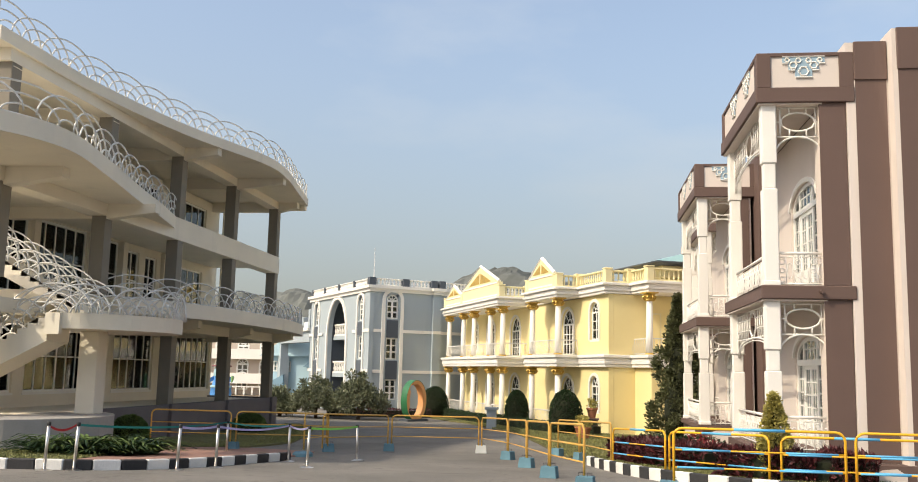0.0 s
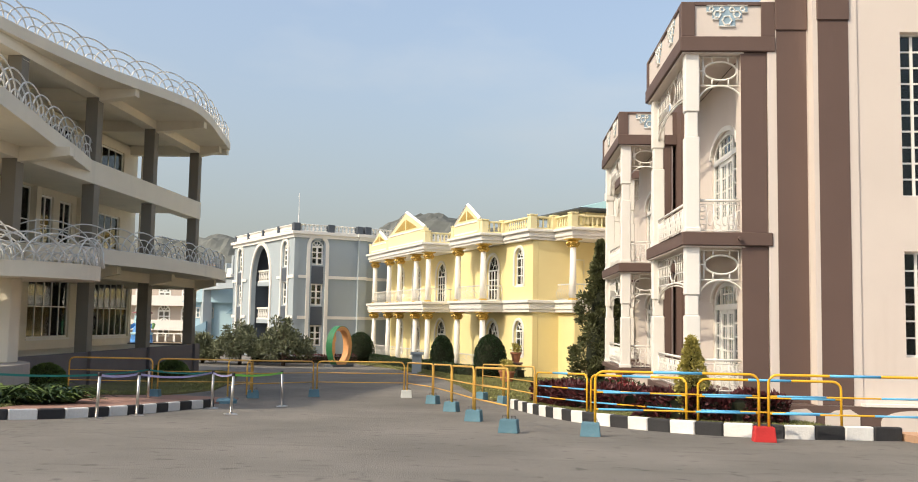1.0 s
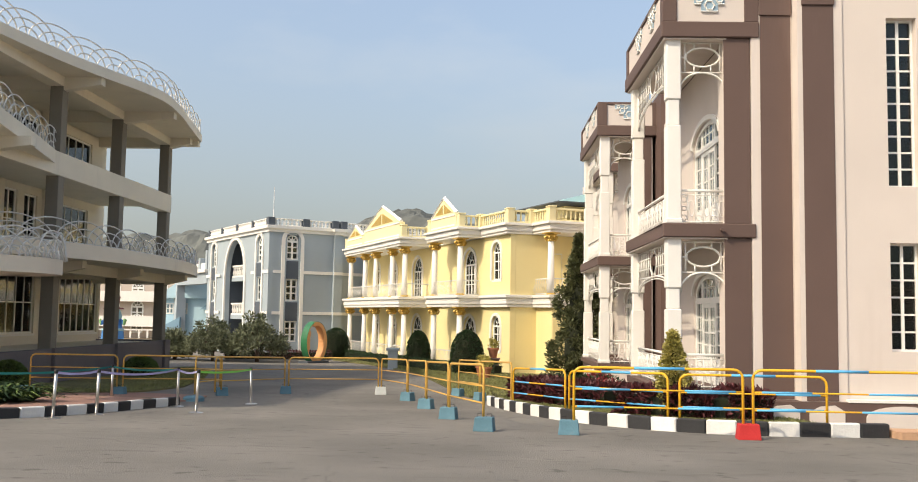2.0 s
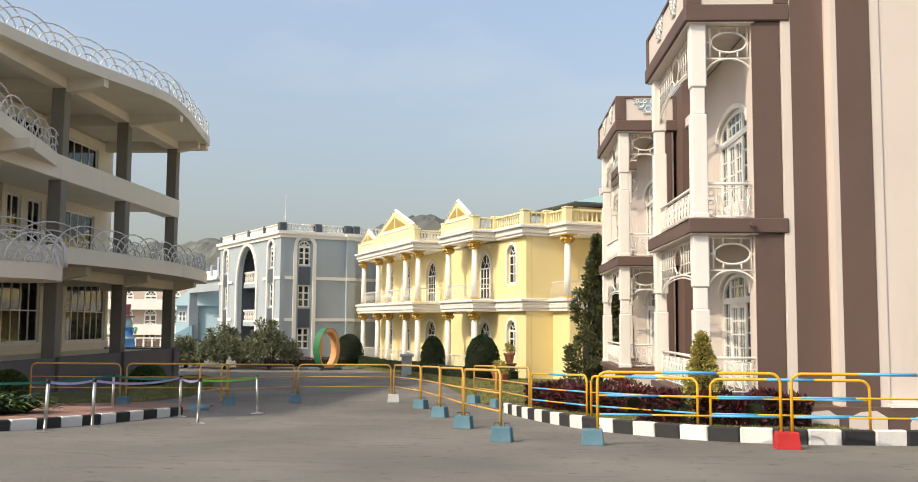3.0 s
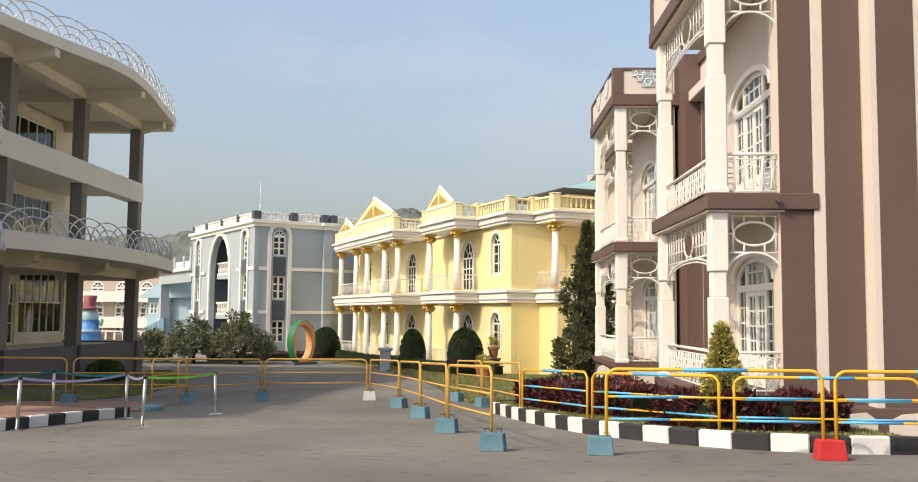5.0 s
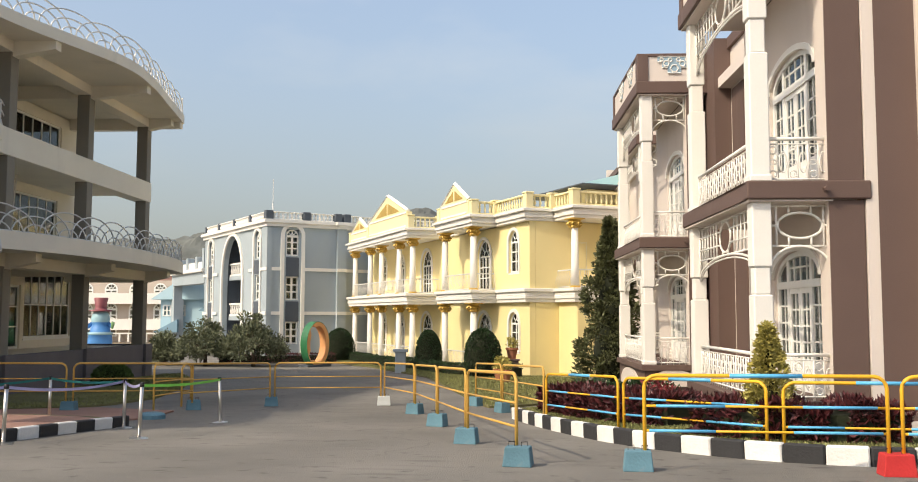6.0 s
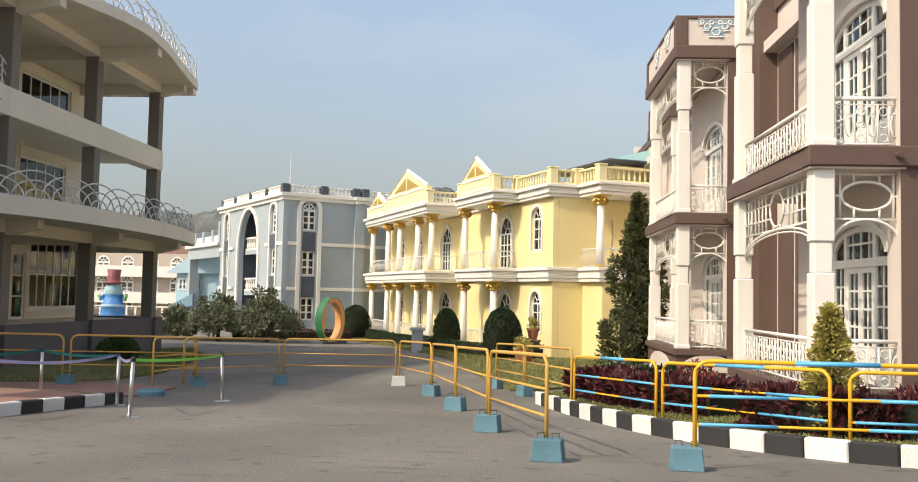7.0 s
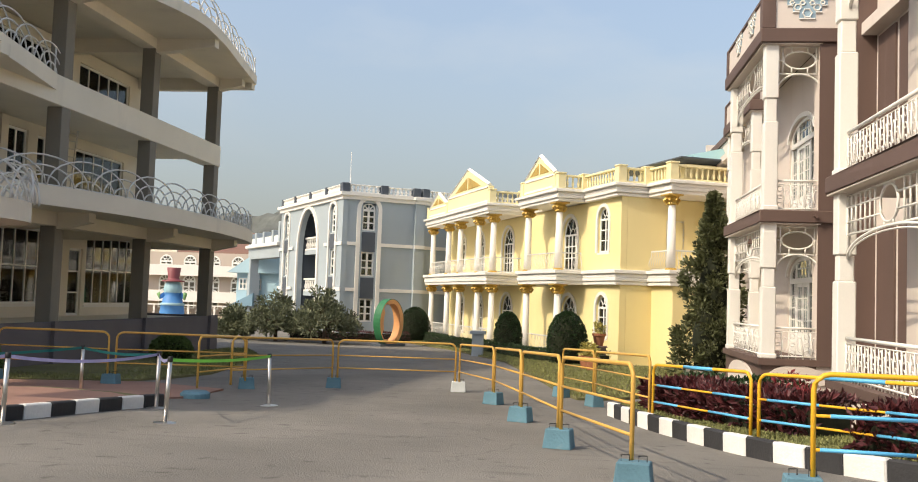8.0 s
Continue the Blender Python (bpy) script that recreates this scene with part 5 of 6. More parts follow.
def gable(u0, u1, n, z1, base_h=0.75):
    """A stepped pediment wall with a pointed top and sunk golden triangles."""
    uc, z0 = (u0 + u1) / 2, Y_C1
    bm = bmesh.new()
    box(bm, u0, u1, n - 0.15, n + 0.15, z0, z0 + base_h)
    g = ypart("gable", bm, M_YELP)
    bm = bmesh.new()
    plate(bm, [(u0 + 0.25, z0 + base_h + 0.002), (u1 - 0.25, z0 + base_h + 0.002), (uc, z1)], n - 0.14, n + 0.13)
    ypart("pediment", bm, M_YELP, g)
    for sgn in (-1, 1):
        bm = bmesh.new()
        e = u1 if sgn > 0 else u0
        tube(bm, [(e - sgn * 0.1, n + 0.06, z0 + base_h + 0.05), (uc, n + 0.06, z1 + 0.03)], 0.13, 4)
        ypart("raking_moulding", bm, M_WHITE, g)
        bm = bmesh.new()
        k = (u1 - u0) / 2
        plate(bm, [(uc + sgn * 0.12, z0 + base_h + 0.15), (uc + sgn * k * 0.62, z0 + base_h + 0.15), (uc + sgn * 0.12, z0 + base_h + (z1 - z0 - base_h) * 0.66)], n + 0.134, n + 0.15)
        bmesh.ops.recalc_face_normals(bm, faces=bm.faces)
        ypart("triangle_panel", bm, M_GOLD, g)
    bm = bmesh.new()
    box(bm, u0 + 0.2, u1 - 0.2, n + 0.152, n + 0.19, z0 + base_h - 0.1, z0 + base_h)
    box(bm, u0 + 0.2, u1 - 0.2, n + 0.152, n + 0.19, z0 + 0.12, z0 + 0.22)
    ypart("moulding", bm, M_WHITE, g)


gable(4.05, 8.2, 1.15, 8.28, 0.8)
gable(12.25, 20.4, 1.7, 8.78, 1.02)
gable(20.8, 25.1, 1.66, 7.98, 0.68)
bm = bmesh.new()
corners = [(-1.0, -13.5, 7.65), (5.6, -13.5, 7.65), (5.6, -2.6, 7.65), (-1.0, -2.6, 7.65), (1.0, -9.5, 8.7), (3.6, -9.5, 8.7), (3.6, -6.5, 8.7), (1.0, -6.5, 8.7)]
v = [bm.verts.new(c) for c in corners]
for f in ((3, 2, 1, 0), (4, 5, 6, 7), (0, 1, 5, 4), (1, 2, 6, 5), (2, 3, 7, 6), (3, 0, 4, 7)):
    bm.faces.new([v[i] for i in f])
ypart("roof_sheet", bm, M_SHEET)
bm = bmesh.new()
box(bm, 0.3, 5.0, -12.8, -3.6, 6.9, 7.56)
ypart("attic_wall", bm, M_YELP)
bm = bmesh.new()
box(bm, -1.1, 5.7, -13.6, -2.5, 7.59, 7.646)
ypart("eave", bm, M_DGREY)
bm = bmesh.new()
box(bm, 0.1, 26.9, -13.9, -0.35, Y_C1 - 0.05, Y_C1 + 0.05)
ypart("roof", bm, M_YELP)

# ---- grey building with the tall arch ----
GM = Matrix(((0.907, -0.583, 0, -15.5), (0.583, 0.907, 0, 73.1), (0, 0, 1.08, -0.1), (0, 0, 0, 1)))
gry = thing("grey_building", "three-storey blue-grey building with white bands and a tall arch", "building", GM)
GG, G_TOP = -1.8, 8.15
GL = 14.6
side_wins = [(2.0, 0.95, -0.63, 0.85), (2.0, 0.95, 2.28, 3.85), (2.0, 0.95, 5.23, 7.0)]
bm = bmesh.new()
holed(bm, 0, 4.9, GG, 7.2, 0, 0.3, [(1.3, 2.2, z0, z1) for _, _, z0, z1 in side_wins])
part("wall", bm, M_GREY, gry)
bm = bmesh.new()
box(bm, 4.9, 5.55, -0.25, 0.3, GG, 7.2)
part("pilaster", bm, M_GREY, gry)
bm = bmesh.new()
box(bm, 5.55, 16, 0.35, 0.65, GG, 7.2)
part("wall", bm, M_GREY, gry)
bm = bmesh.new()
box(bm, -0.06, 0.28, -0.06, 0.9, GG, 7.2)
part("pilaster", bm, M_GREY, gry)
for k, (_, _, z0, z1) in enumerate(side_wins):
    window(gry, Matrix.Translation((1.75, 0.1, z0)), 0.9, z1 - z0, 2, 3, k == 2, 0.1, 0.09, 0.09)
bm = bmesh.new()
box(bm, 1.3, 2.2, -0.03, -0.004, 0.86, 2.19)
part("dark_panel", bm, M_DGREY, gry)
bm = bmesh.new()
box(bm, 1.3, 2.2, -0.03, -0.004, 3.86, 5.13)
part("dark_panel", bm, M_DGREY, gry)
bm = bmesh.new()
plate_ring(bm, arc(1.75, 6.6, 0.85, 0.85, 0, 180, 14), arc(1.75, 6.6, 0.6, 0.6, 0, 180, 14), -0.09, -0.002)
for xa in (0.9, 2.35):
    box(bm, xa, xa + 0.25, -0.09, -0.002, GG, 6.6)
part("white_surround", bm, M_WHITE, gry)
for z in (1.3, 4.23):
    for xa, xb, y in ((0.29, 0.9, -0.07), (2.6, 4.9, -0.07), (4.88, 5.58, -0.31), (5.58, 16, 0.28)):
        bm = bmesh.new()
        box(bm, xa, xb, y, y + 0.068, z, z + 0.22)
        part("string_course", bm, M_WHITE, gry)
    for ya, yb in ((-0.1, 1.15), (2.75, 3.5), (10.9, 12.0), (13.6, GL)):
        bm = bmesh.new()
        box(bm, -0.12, -0.062, ya, yb, z, z + 0.22)
        part("string_course", bm, M_WHITE, gry)
# long face with the arch
bm = bmesh.new()
holed(bm, -GL, -0.9, GG, 7.2, 0, 0.35, [(-9.7, -5.1, GG, 7.0), (-2.5, -1.4, 5.1, 6.9), (-2.5, -1.4, 2.3, 4.0), (-13.4, -12.2, 5.1, 6.9), (-13.4, -12.2, 2.3, 4.0)])
spandrels(bm, 4.6, 4.0, 7.0, 0, 0.35, -7.4)
bmesh.ops.remove_doubles(bm, verts=bm.verts, dist=0.0015)
LF = Matrix(((0, 1, 0, 0), (-1, 0, 0, 0), (0, 0, 1, 0), (0, 0, 0, 1)))
bmesh.ops.transform(bm, matrix=LF, verts=bm.verts)
part("wall", bm, M_GREY, gry)
for xc in (-1.95, -12.8):
    for z0, z1, ar in ((5.1, 6.9, True), (2.3, 4.0, False)):
        window(gry, LF @ Matrix.Translation((xc, 0.1, z0)), 1.1, z1 - z0, 2, 3, ar, 0.1, 0.09, 0.1)
    bm = bmesh.new()
    plate_ring(bm, arc(xc, 6.4, 0.85, 0.85, 0, 180, 12), arc(xc, 6.4, 0.62, 0.62, 0, 180, 12), -0.1, -0.003)
    for xa in (xc - 0.85, xc + 0.62):
        box(bm, xa, xa + 0.23, -0.1, -0.003, GG, 6.4)
    bmesh.ops.transform(bm, matrix=LF, verts=bm.verts)
    part("white_surround", bm, M_WHITE, gry)
    for z0, z1 in ((GG, 2.2), (4.05, 5.0)):
        bm = bmesh.new()
        box(bm, xc - 0.6, xc + 0.6, -0.03, -0.003, z0, z1)
        bmesh.ops.transform(bm, matrix=LF, verts=bm.verts)
        part("dark_panel", bm, M_DGREY, gry)
bm = bmesh.new()
plate_ring(bm, arc(-7.4, 4.0, 2.6, 3.25, 0, 180, 18), arc(-7.4, 4.0, 2.3, 3.0, 0, 180, 18), -0.12, -0.003)
for xa in (-10.0, -5.1):
    box(bm, xa, xa + 0.3, -0.12, -0.003, GG, 4.0)
box(bm, -7.55, -7.25, -0.14, -0.003, 7.2, 7.5)
bmesh.ops.transform(bm, matrix=LF, verts=bm.verts)
part("arch_surround", bm, M_WHITE, gry)
# the recess behind the arch: floors with balustrades, doors
# dark grey on these walls paints in the shade of the deep recess
bm = bmesh.new()
box(bm, 2.6, 2.8, 4.3, 10.2, GG, 7.1)
part("recess_shade_wall", bm, M_DGREY, gry)
for y in (4.9, 9.9):
    bm = bmesh.new()
    box(bm, 0.36, 2.6, y - 0.1, y + 0.1, GG, 7.1)
    part("recess_shade_wall", bm, M_DGREY, gry)
for z in (1.2, 4.15):
    bm = bmesh.new()
    box(bm, 0.5, 2.6, 5.02, 9.78, z - 0.3, z)
    part("gallery_floor", bm, M_GREY, gry)
    balustrade(gry, (0.62, 5.05), (0.62, 9.75), z, 0.95, M_WHITE, 0.42, 0.1)
for z in (GG + 0.1, 1.25, 4.2):
    for xc in (-8.4, -6.0):
        window(gry, LF @ Matrix.Translation((xc, 2.48, z)), 1.1, 2.2, 2, 3, False, 0.1, 0.08, 0.1, sill=False)
# cornice, parapet
GOUT = [(-0.05, -0.05), (5.0, -0.05), (5.0, -0.3), (5.6, -0.3), (5.6, 0.3), (16, 0.3), (16, GL), (-0.05, GL)]
for z0, z1, o in ((7.16, 7.4, 0.1), (7.402, 7.62, 0.25)):
    bm = bmesh.new()
    prism(bm, grown(GOUT, o), z0, z1)
    part("cornice", bm, M_WHITE, gry)
for x, y in ((0.05, 0.05), (2.7, 0.05), (4.95, -0.05), (5.6, -0.1), (9.5, 0.4), (0.05, 3.6), (0.05, 7.2), (0.05, 10.9), (0.05, 14.3)):
    bm = bmesh.new()
    w = 0.25 if y < 1 else 0.15
    box(bm, -w, w, -w, w, 7.62, 8.2)
    soften(bm, 0.02)
    part("parapet_post", bm, M_DGREY, gry, at=Matrix.Translation((x, y, 0)))
for p0, p1 in (((0.3, 0.05), (2.45, 0.05)), ((2.95, 0.05), (4.7, 0.0)), ((5.85, 0.2), (9.25, 0.4)), ((9.75, 0.4), (15, 0.4)), ((0.05, 0.3), (0.05, 3.35)), ((0.05, 3.85), (0.05, 6.95)), ((0.05, 7.45), (0.05, 10.65)), ((0.05, 11.15), (0.05, 14.1))):
    balustrade(gry, p0, p1, 7.622, 0.53, M_WHITE, 0.28, 0.12)
for q in ((15.7, 16, 0.65, GL, GG, 7.16), (0.36, 15.7, GL - 0.3, GL, GG, 7.16), (3.2, 3.3, 0.4, 4.1, GG, 7.1)):
    bm = bmesh.new()
    box(bm, *q)
    part("wall", bm, M_GREY, gry)
bm = bmesh.new()
box(bm, 0.3, 15.7, 0.66, GL - 0.3, 6.9, 7.1)
part("roof", bm, M_GREY, gry)
bm = bmesh.new()
tube(bm, [(3.0, 7.5, 7.1), (3.0, 7.5, 9.6)], 0.05, 5)
tube(bm, [(3.0, 7.5, 9.6), (3.0, 7.5, 11.4)], 0.025, 5)
part("mast", bm, M_RAIL, gry)
bm = bmesh.new()
for k in range(3):
    box(bm, -1.6 + k * 0.35, 0, 5.0, 9.6, GG + k * 0.15, GG + (k + 1) * 0.15)
part("entrance_steps", bm, M_GREY, gry)
# open portal running on from the grey building
portal = thing("entrance_portal", "blue-grey portal frame with a white cornice and low parapet", "portal", GM @ Matrix.Translation((0, GL, GG)))
bm = bmesh.new()
box(bm, 0.05, 0.9, 9.5, 10.4, 0, 5.6)
part("post", bm, M_GREY, portal)
bm = bmesh.new()
box(bm, 0.05, 0.9, 0.35, 10.4, 5.604, 6.5)
part("beam", bm, M_GREY, portal)
bm = bmesh.new()
box(bm, -0.2, 1.1, 0.35, 10.65, 6.504, 6.8)
soften(bm, 0.04)
part("cornice", bm, M_WHITE, portal)
bm = bmesh.new()
box(bm, 0.1, 0.5, 0.4, 10.3, 6.804, 7.35)
part("parapet", bm, M_WHITE, portal)
for yy in (0.6, 2.6, 5.4, 8.0, 10.0):
    bm = bmesh.new()
    box(bm, 0.0, 0.6, yy - 0.25, yy + 0.25, 6.806, 7.8 if yy > 1 else 8.4)
    soften(bm, 0.03)
    part("parapet_post", bm, M_GREY, portal)

# ---- far buildings and hill ----
pink = thing("far_pink_building", "far pink three-storey building with white balconies and a maroon roof", "building", Matrix.Translation((-42, 112, -1.74)))
bm = bmesh.new()
box(bm, -16, 12, 0, 12, 0, 6.9)
part("wall", bm, M_FPINK, pink)
bm = bmesh.new()
box(bm, -16, -2.2, 0.5, 11, 6.904, 8.4)
part("attic", bm, M_CREAM, pink)
bm = bmesh.new()
prism(bm, [(-2.0, 0.3), (12.2, 0.3), (12.2, 12), (-2.0, 12)], 6.9, 7.1)
part("roof", bm, M_FROOF, pink)
bm = bmesh.new()
plate(bm, [(-3.2, 7.104), (12.6, 7.104), (8.2, 9.3), (1.0, 9.3)], 1.0, 11)
part("roof", bm, M_FROOF, pink)
for z in (1.7, 4.6):
    bm = bmesh.new()
    box(bm, -16, 12, -1.1, -0.01, z - 0.35, z)
    part("balcony_floor", bm, M_WHITE, pink)
    bm = bmesh.new()
    box(bm, -16, 12, -1.1, -1.0, z + 0.002, z + 0.85)
    part("balcony_front", bm, M_WHITE, pink)
bm = bmesh.new()
for xa in range(-15, 12, 1):
    box(bm, xa, xa + 0.2, -1.12, -0.98, 0.0, 0.9)
box(bm, -16, 12, -1.15, -0.95, 0.9, 1.05)
part("balustrade", bm, M_WHITE, pink)
for xa in (-12.5, -9.5, -6, -3.2, -0.4, 2.4, 5.2, 8.0, 10.5):
    for z in (0.6, 2.2, 5.0):
        win = window(pink, Matrix.Translation((xa, -0.06, z)), 1.5, 2.2 if z < 4 else 1.6, 2, 2, True, 0.1, 0.12, 0.16, sill=False)
blue = thing("far_blue_building", "pale blue gabled building behind the trees", "building", Matrix.Translation((-27.5, 96, -1.74)))
bm = bmesh.new()
box(bm, -3.6, 5.0, 0, 8, 0, 4.6)
part("wall", bm, M_FBLUE, blue)
bm = bmesh.new()
plate(bm, [(-4.4, 4.5), (5.4, 4.5), (3.4, 6.3), (-1.8, 6.3)], -0.6, 8)
part("roof", bm, M_FBLUE, blue)
bm = bmesh.new()
plate(bm, [(0.4, 3.4), (4.4, 3.4), (2.4, 5.0)], -1.2, -0.01)
part("porch_roof", bm, M_FBLUED, blue)
bm = bmesh.new()
plate(bm, [(-3.9, 1.4), (-1.6, 1.4), (-1.6, 2.6)], -1.2, -0.01)
part("porch_roof", bm, M_FBLUED, blue)
for xa in (-3.0, -1.6):
    window(blue, Matrix.Translation((xa, -0.06, 2.9)), 0.8, 1.1, 2, 2, False, 0.1, 0.1, 0.12, sill=False)
# wooded green greyed in the base colour to stand for distance haze
M_HILL = mat("hazed_wooded_hill", (0.12, 0.128, 0.118), 1.0, 0.45, 0.03, 0.2, 0)
xs, ys = np.linspace(-700, 700, 401), np.linspace(560, 1000, 90)
verts = []
for y in ys:
    for x in xs:
        ridge = 52 + 20 * math.exp(-((x + 45) / 62) ** 2) + 5 * math.exp(-((x + 205) / 40) ** 2) - 8 * math.exp(-((x + 135) / 35) ** 2) + (0 if x < 20 else -0.06 * (x - 20))
        k = min(1, (y - 560) / 90) * math.exp(-max(0, y - 760) / 400)
        bumps = 4 * noise.noise((x / 8, y / 8, 0)) + 4 * noise.noise((x / 21, y / 21, 5)) + 8 * noise.noise((x / 60, y / 60, 3))
        verts.append((x, y, -6 + k * max(0, ridge + bumps) * 1.09))
n = len(xs)
me = bpy.data.meshes.new("hill")
me.from_pydata(verts, [], [(j * n + i, j * n + i + 1, (j + 1) * n + i + 1, (j + 1) * n + i) for j in range(len(ys) - 1) for i in range(n - 1)])
me.materials.append(M_HILL)
solo("backdrop_hill", me, None, "hazy wooded hill ridge in the distance", "hill", "structure")


# ---- kerbs ----
def kerb(name, line, h, label, first_white=True, w=0.16):
    """Painted kerb stones, black and white by turns, laid along a line."""
    base = thing(name, label, "kerb", Matrix.Translation((*line[0], ground_z(line[0][1]))), kind="structure")
    inv = base.matrix_basis.inverted()
    pts = [Vector((x, y, 0)) for x, y in curve_through(line, 10)]
    total, dist = 0.0, [0.0]
    for a, b in zip(pts, pts[1:]):
        total += (b - a).length
        dist.append(total)

    def along(s):
        for k in range(len(pts) - 1):
            if dist[k + 1] >= s:
                return pts[k].lerp(pts[k + 1], (s - dist[k]) / max(dist[k + 1] - dist[k], 1e-6))
        return pts[-1]

    n = round(total / 0.58)
    step = total / n
    stone = {}
    for k, m in enumerate((M_KW, M_KB)):
        bm = bmesh.new()
        box(bm, -step / 2 + 0.004, step / 2 - 0.004, -w / 2, w / 2, -0.1, h)
        soften(bm, 0.022)
        for v in bm.verts:
            v.co += Vector((0, noise.noise(v.co * 7) * 0.008, noise.noise(v.co * 5 + Vector((k, 0, 0))) * 0.008))
        stone[k] = mesh_of("kerb_stone", bm, m)
    for k in range(n):
        a, b = along(k * step), along((k + 1) * step)
        c, d = (a + b) / 2, b - a
        tilt = math.atan2(ground_z(b.y) - ground_z(a.y), d.length)
        at = Matrix.Translation((c.x, c.y, ground_z(c.y))) @ Matrix.Rotation(math.atan2(d.y, d.x), 4, "Z") @ Matrix.Rotation(-tilt, 4, "Y")
        part("kerb_stone", stone[(k + (0 if first_white else 1)) % 2], None, base, at=inv @ at)


kerb("kerb_right", KERB_R, 0.27, "tall kerb painted in black and white blocks")
kerb("kerb_left", KERB_L, 0.22, "low kerb painted in black and white blocks")


# ---- steel barriers and their concrete blocks ----
def block_mesh(material):
    bm = bmesh.new()
    v = [bm.verts.new(p) for p in ((-0.2, -0.15, 0), (0.2, -0.15, 0), (0.2, 0.15, 0), (-0.2, 0.15, 0), (-0.17, -0.13, 0.27), (0.17, -0.13, 0.27), (0.17, 0.13, 0.27), (-0.17, 0.13, 0.27))]
    for f in ((3, 2, 1, 0), (4, 5, 6, 7), (0, 1, 5, 4), (1, 2, 6, 5), (2, 3, 7, 6), (3, 0, 4, 7)):
        bm.faces.new([v[i] for i in f])
    soften(bm, 0.012)
    bm.verts.ensure_lookup_table()
    for q in bm.verts:
        q.co += Vector((noise.noise(q.co * 9), noise.noise(q.co * 9 + Vector((3, 0, 0))), 0)) * 0.008
    return mesh_of("concrete_block", bm, material)


bm = bmesh.new()
tube(bm, [(-0.04, -0.02, 0.25), (-0.04, -0.02, 0.33), (0.04, 0.02, 0.33), (0.04, 0.02, 0.25)], 0.007, 4)
HANDLE = mesh_of("lifting_wire", bm, M_BLACK)
BLOCKS = {m.name: block_mesh(m) for m in (M_BLOCK, M_BLOCKR, M_BLOCKW)}


def block(x, y, turn=0.0, material=M_BLOCK, label="blue-painted concrete block holding barrier posts", k=1.0):
    ob = solo("concrete_block", BLOCKS[material.name], None, label, "concrete block", m=pose(x, y, ground_z(y), 0, 0, turn) @ Matrix.Diagonal((k, k, k, 1)), group="barrier blocks")
    for dx in (-0.09, 0.09):
        part("lifting_wire", HANDLE, None, ob, at=Matrix.Translation((dx, 0, 0)))


def barrier(p0, p1, h=1.25, stripes=False, foot=0.2, material=None, base=0.0, gap=0.09):
    """A tubular steel barrier between two plan points: a bent frame, two rails, and where striped, blue bands on them."""
    material = material or (M_BYEL if stripes else M_BDULL)
    a, b = Vector((*p0, ground_z(p0[1]) + base)), Vector((*p1, ground_z(p1[1]) + base))
    d = b - a
    flat = Vector((d.x, d.y, 0))
    length, ang = flat.length, math.atan2(d.y, d.x)
    slope = d.z / length
    ob = thing("steel_barrier", "yellow and blue banded tubular steel barrier" if stripes else "faded yellow tubular steel barrier", "barrier", Matrix.Translation(a) @ Matrix.Rotation(ang, 4, "Z"), group="crowd barriers")
    x0, x1, r, rc = gap, length - gap, 0.026, 0.16

    def z(x, hh):
        return hh + slope * x

    bm = bmesh.new()
    path = [(x0, 0, z(x0, foot)), (x0, 0, z(x0, h - rc))]
    path += [(x0 + rc - rc * math.cos(radians(k)), 0, z(x0, h - rc + rc * math.sin(radians(k)))) for k in (22, 45, 67, 90)]
    path += [(x1 - rc + rc * math.sin(radians(k)), 0, z(x1, h - rc + rc * math.cos(radians(k)))) for k in (0, 22, 45, 67)]
    path += [(x1, 0, z(x1, h - rc)), (x1, 0, z(x1, foot))]
    tube(bm, path, r, 8)
    part("frame", bm, material, ob, smooth=True)
    for hh in (h * 0.68, h * 0.42):
        bm = bmesh.new()
        tube(bm, [(x0, 0, z(x0, hh)), (x1, 0, z(x1, hh))], 0.018, 6)
        part("rail", bm, material, ob, smooth=True)
    if stripes:
        for hh, ra, spans in ((h, r + 0.002, ((0.36, 0.66),)), (h * 0.68, 0.02, ((0.05, 0.34), (0.66, 0.96))), (h * 0.42, 0.02, ((0.02, 0.3), (0.62, 0.98)))):
            for s0, s1 in spans:
                xa, xb = x0 + (x1 - x0) * s0, x0 + (x1 - x0) * s1
                bm = bmesh.new()
                tube(bm, [(xa, 0, z(xa, hh)), (xb, 0, z(xb, hh))], ra, 8)
                part("band", bm, M_BBLUE, ob, "bright blue painted band", smooth=True)


CHAIN = [(-6.02, 33.95), (-2.8, 34.5), (-1.58, 30.7), (-0.78, 26.6), (-0.06, 22.75), (0.73, 19.5)]
for p, q in zip(CHAIN, CHAIN[1:]):
    barrier(p, q)
for k, (x, y) in enumerate(CHAIN):
    if k == 1:
        block(x, y, 8, M_BLOCKW, "white-painted concrete block holding barrier posts")
    else:
        block(x, y, (12, 0, -30, -20, -12, -10)[k])
for p, q in (((-13.5, 30.75), (-10.65, 30.95)), ((-10.65, 30.95), (-7.68, 32.0)), ((-7.52, 28.35), (-7.68, 31.9)), ((-7.4, 29.9), (-6.02, 33.95)), ((-0.1, 34.4), (0.66, 31.5)), ((0.66, 31.5), (1.5, 26.6))):
    barrier(p, q)
for x, y, a in ((-13.5, 30.75, 5), (-10.65, 30.95, 0), (-7.68, 31.95, 20), (-0.1, 34.4, -40), (0.66, 31.5, -60)):
    block(x, y, a)
bm = bmesh.new()
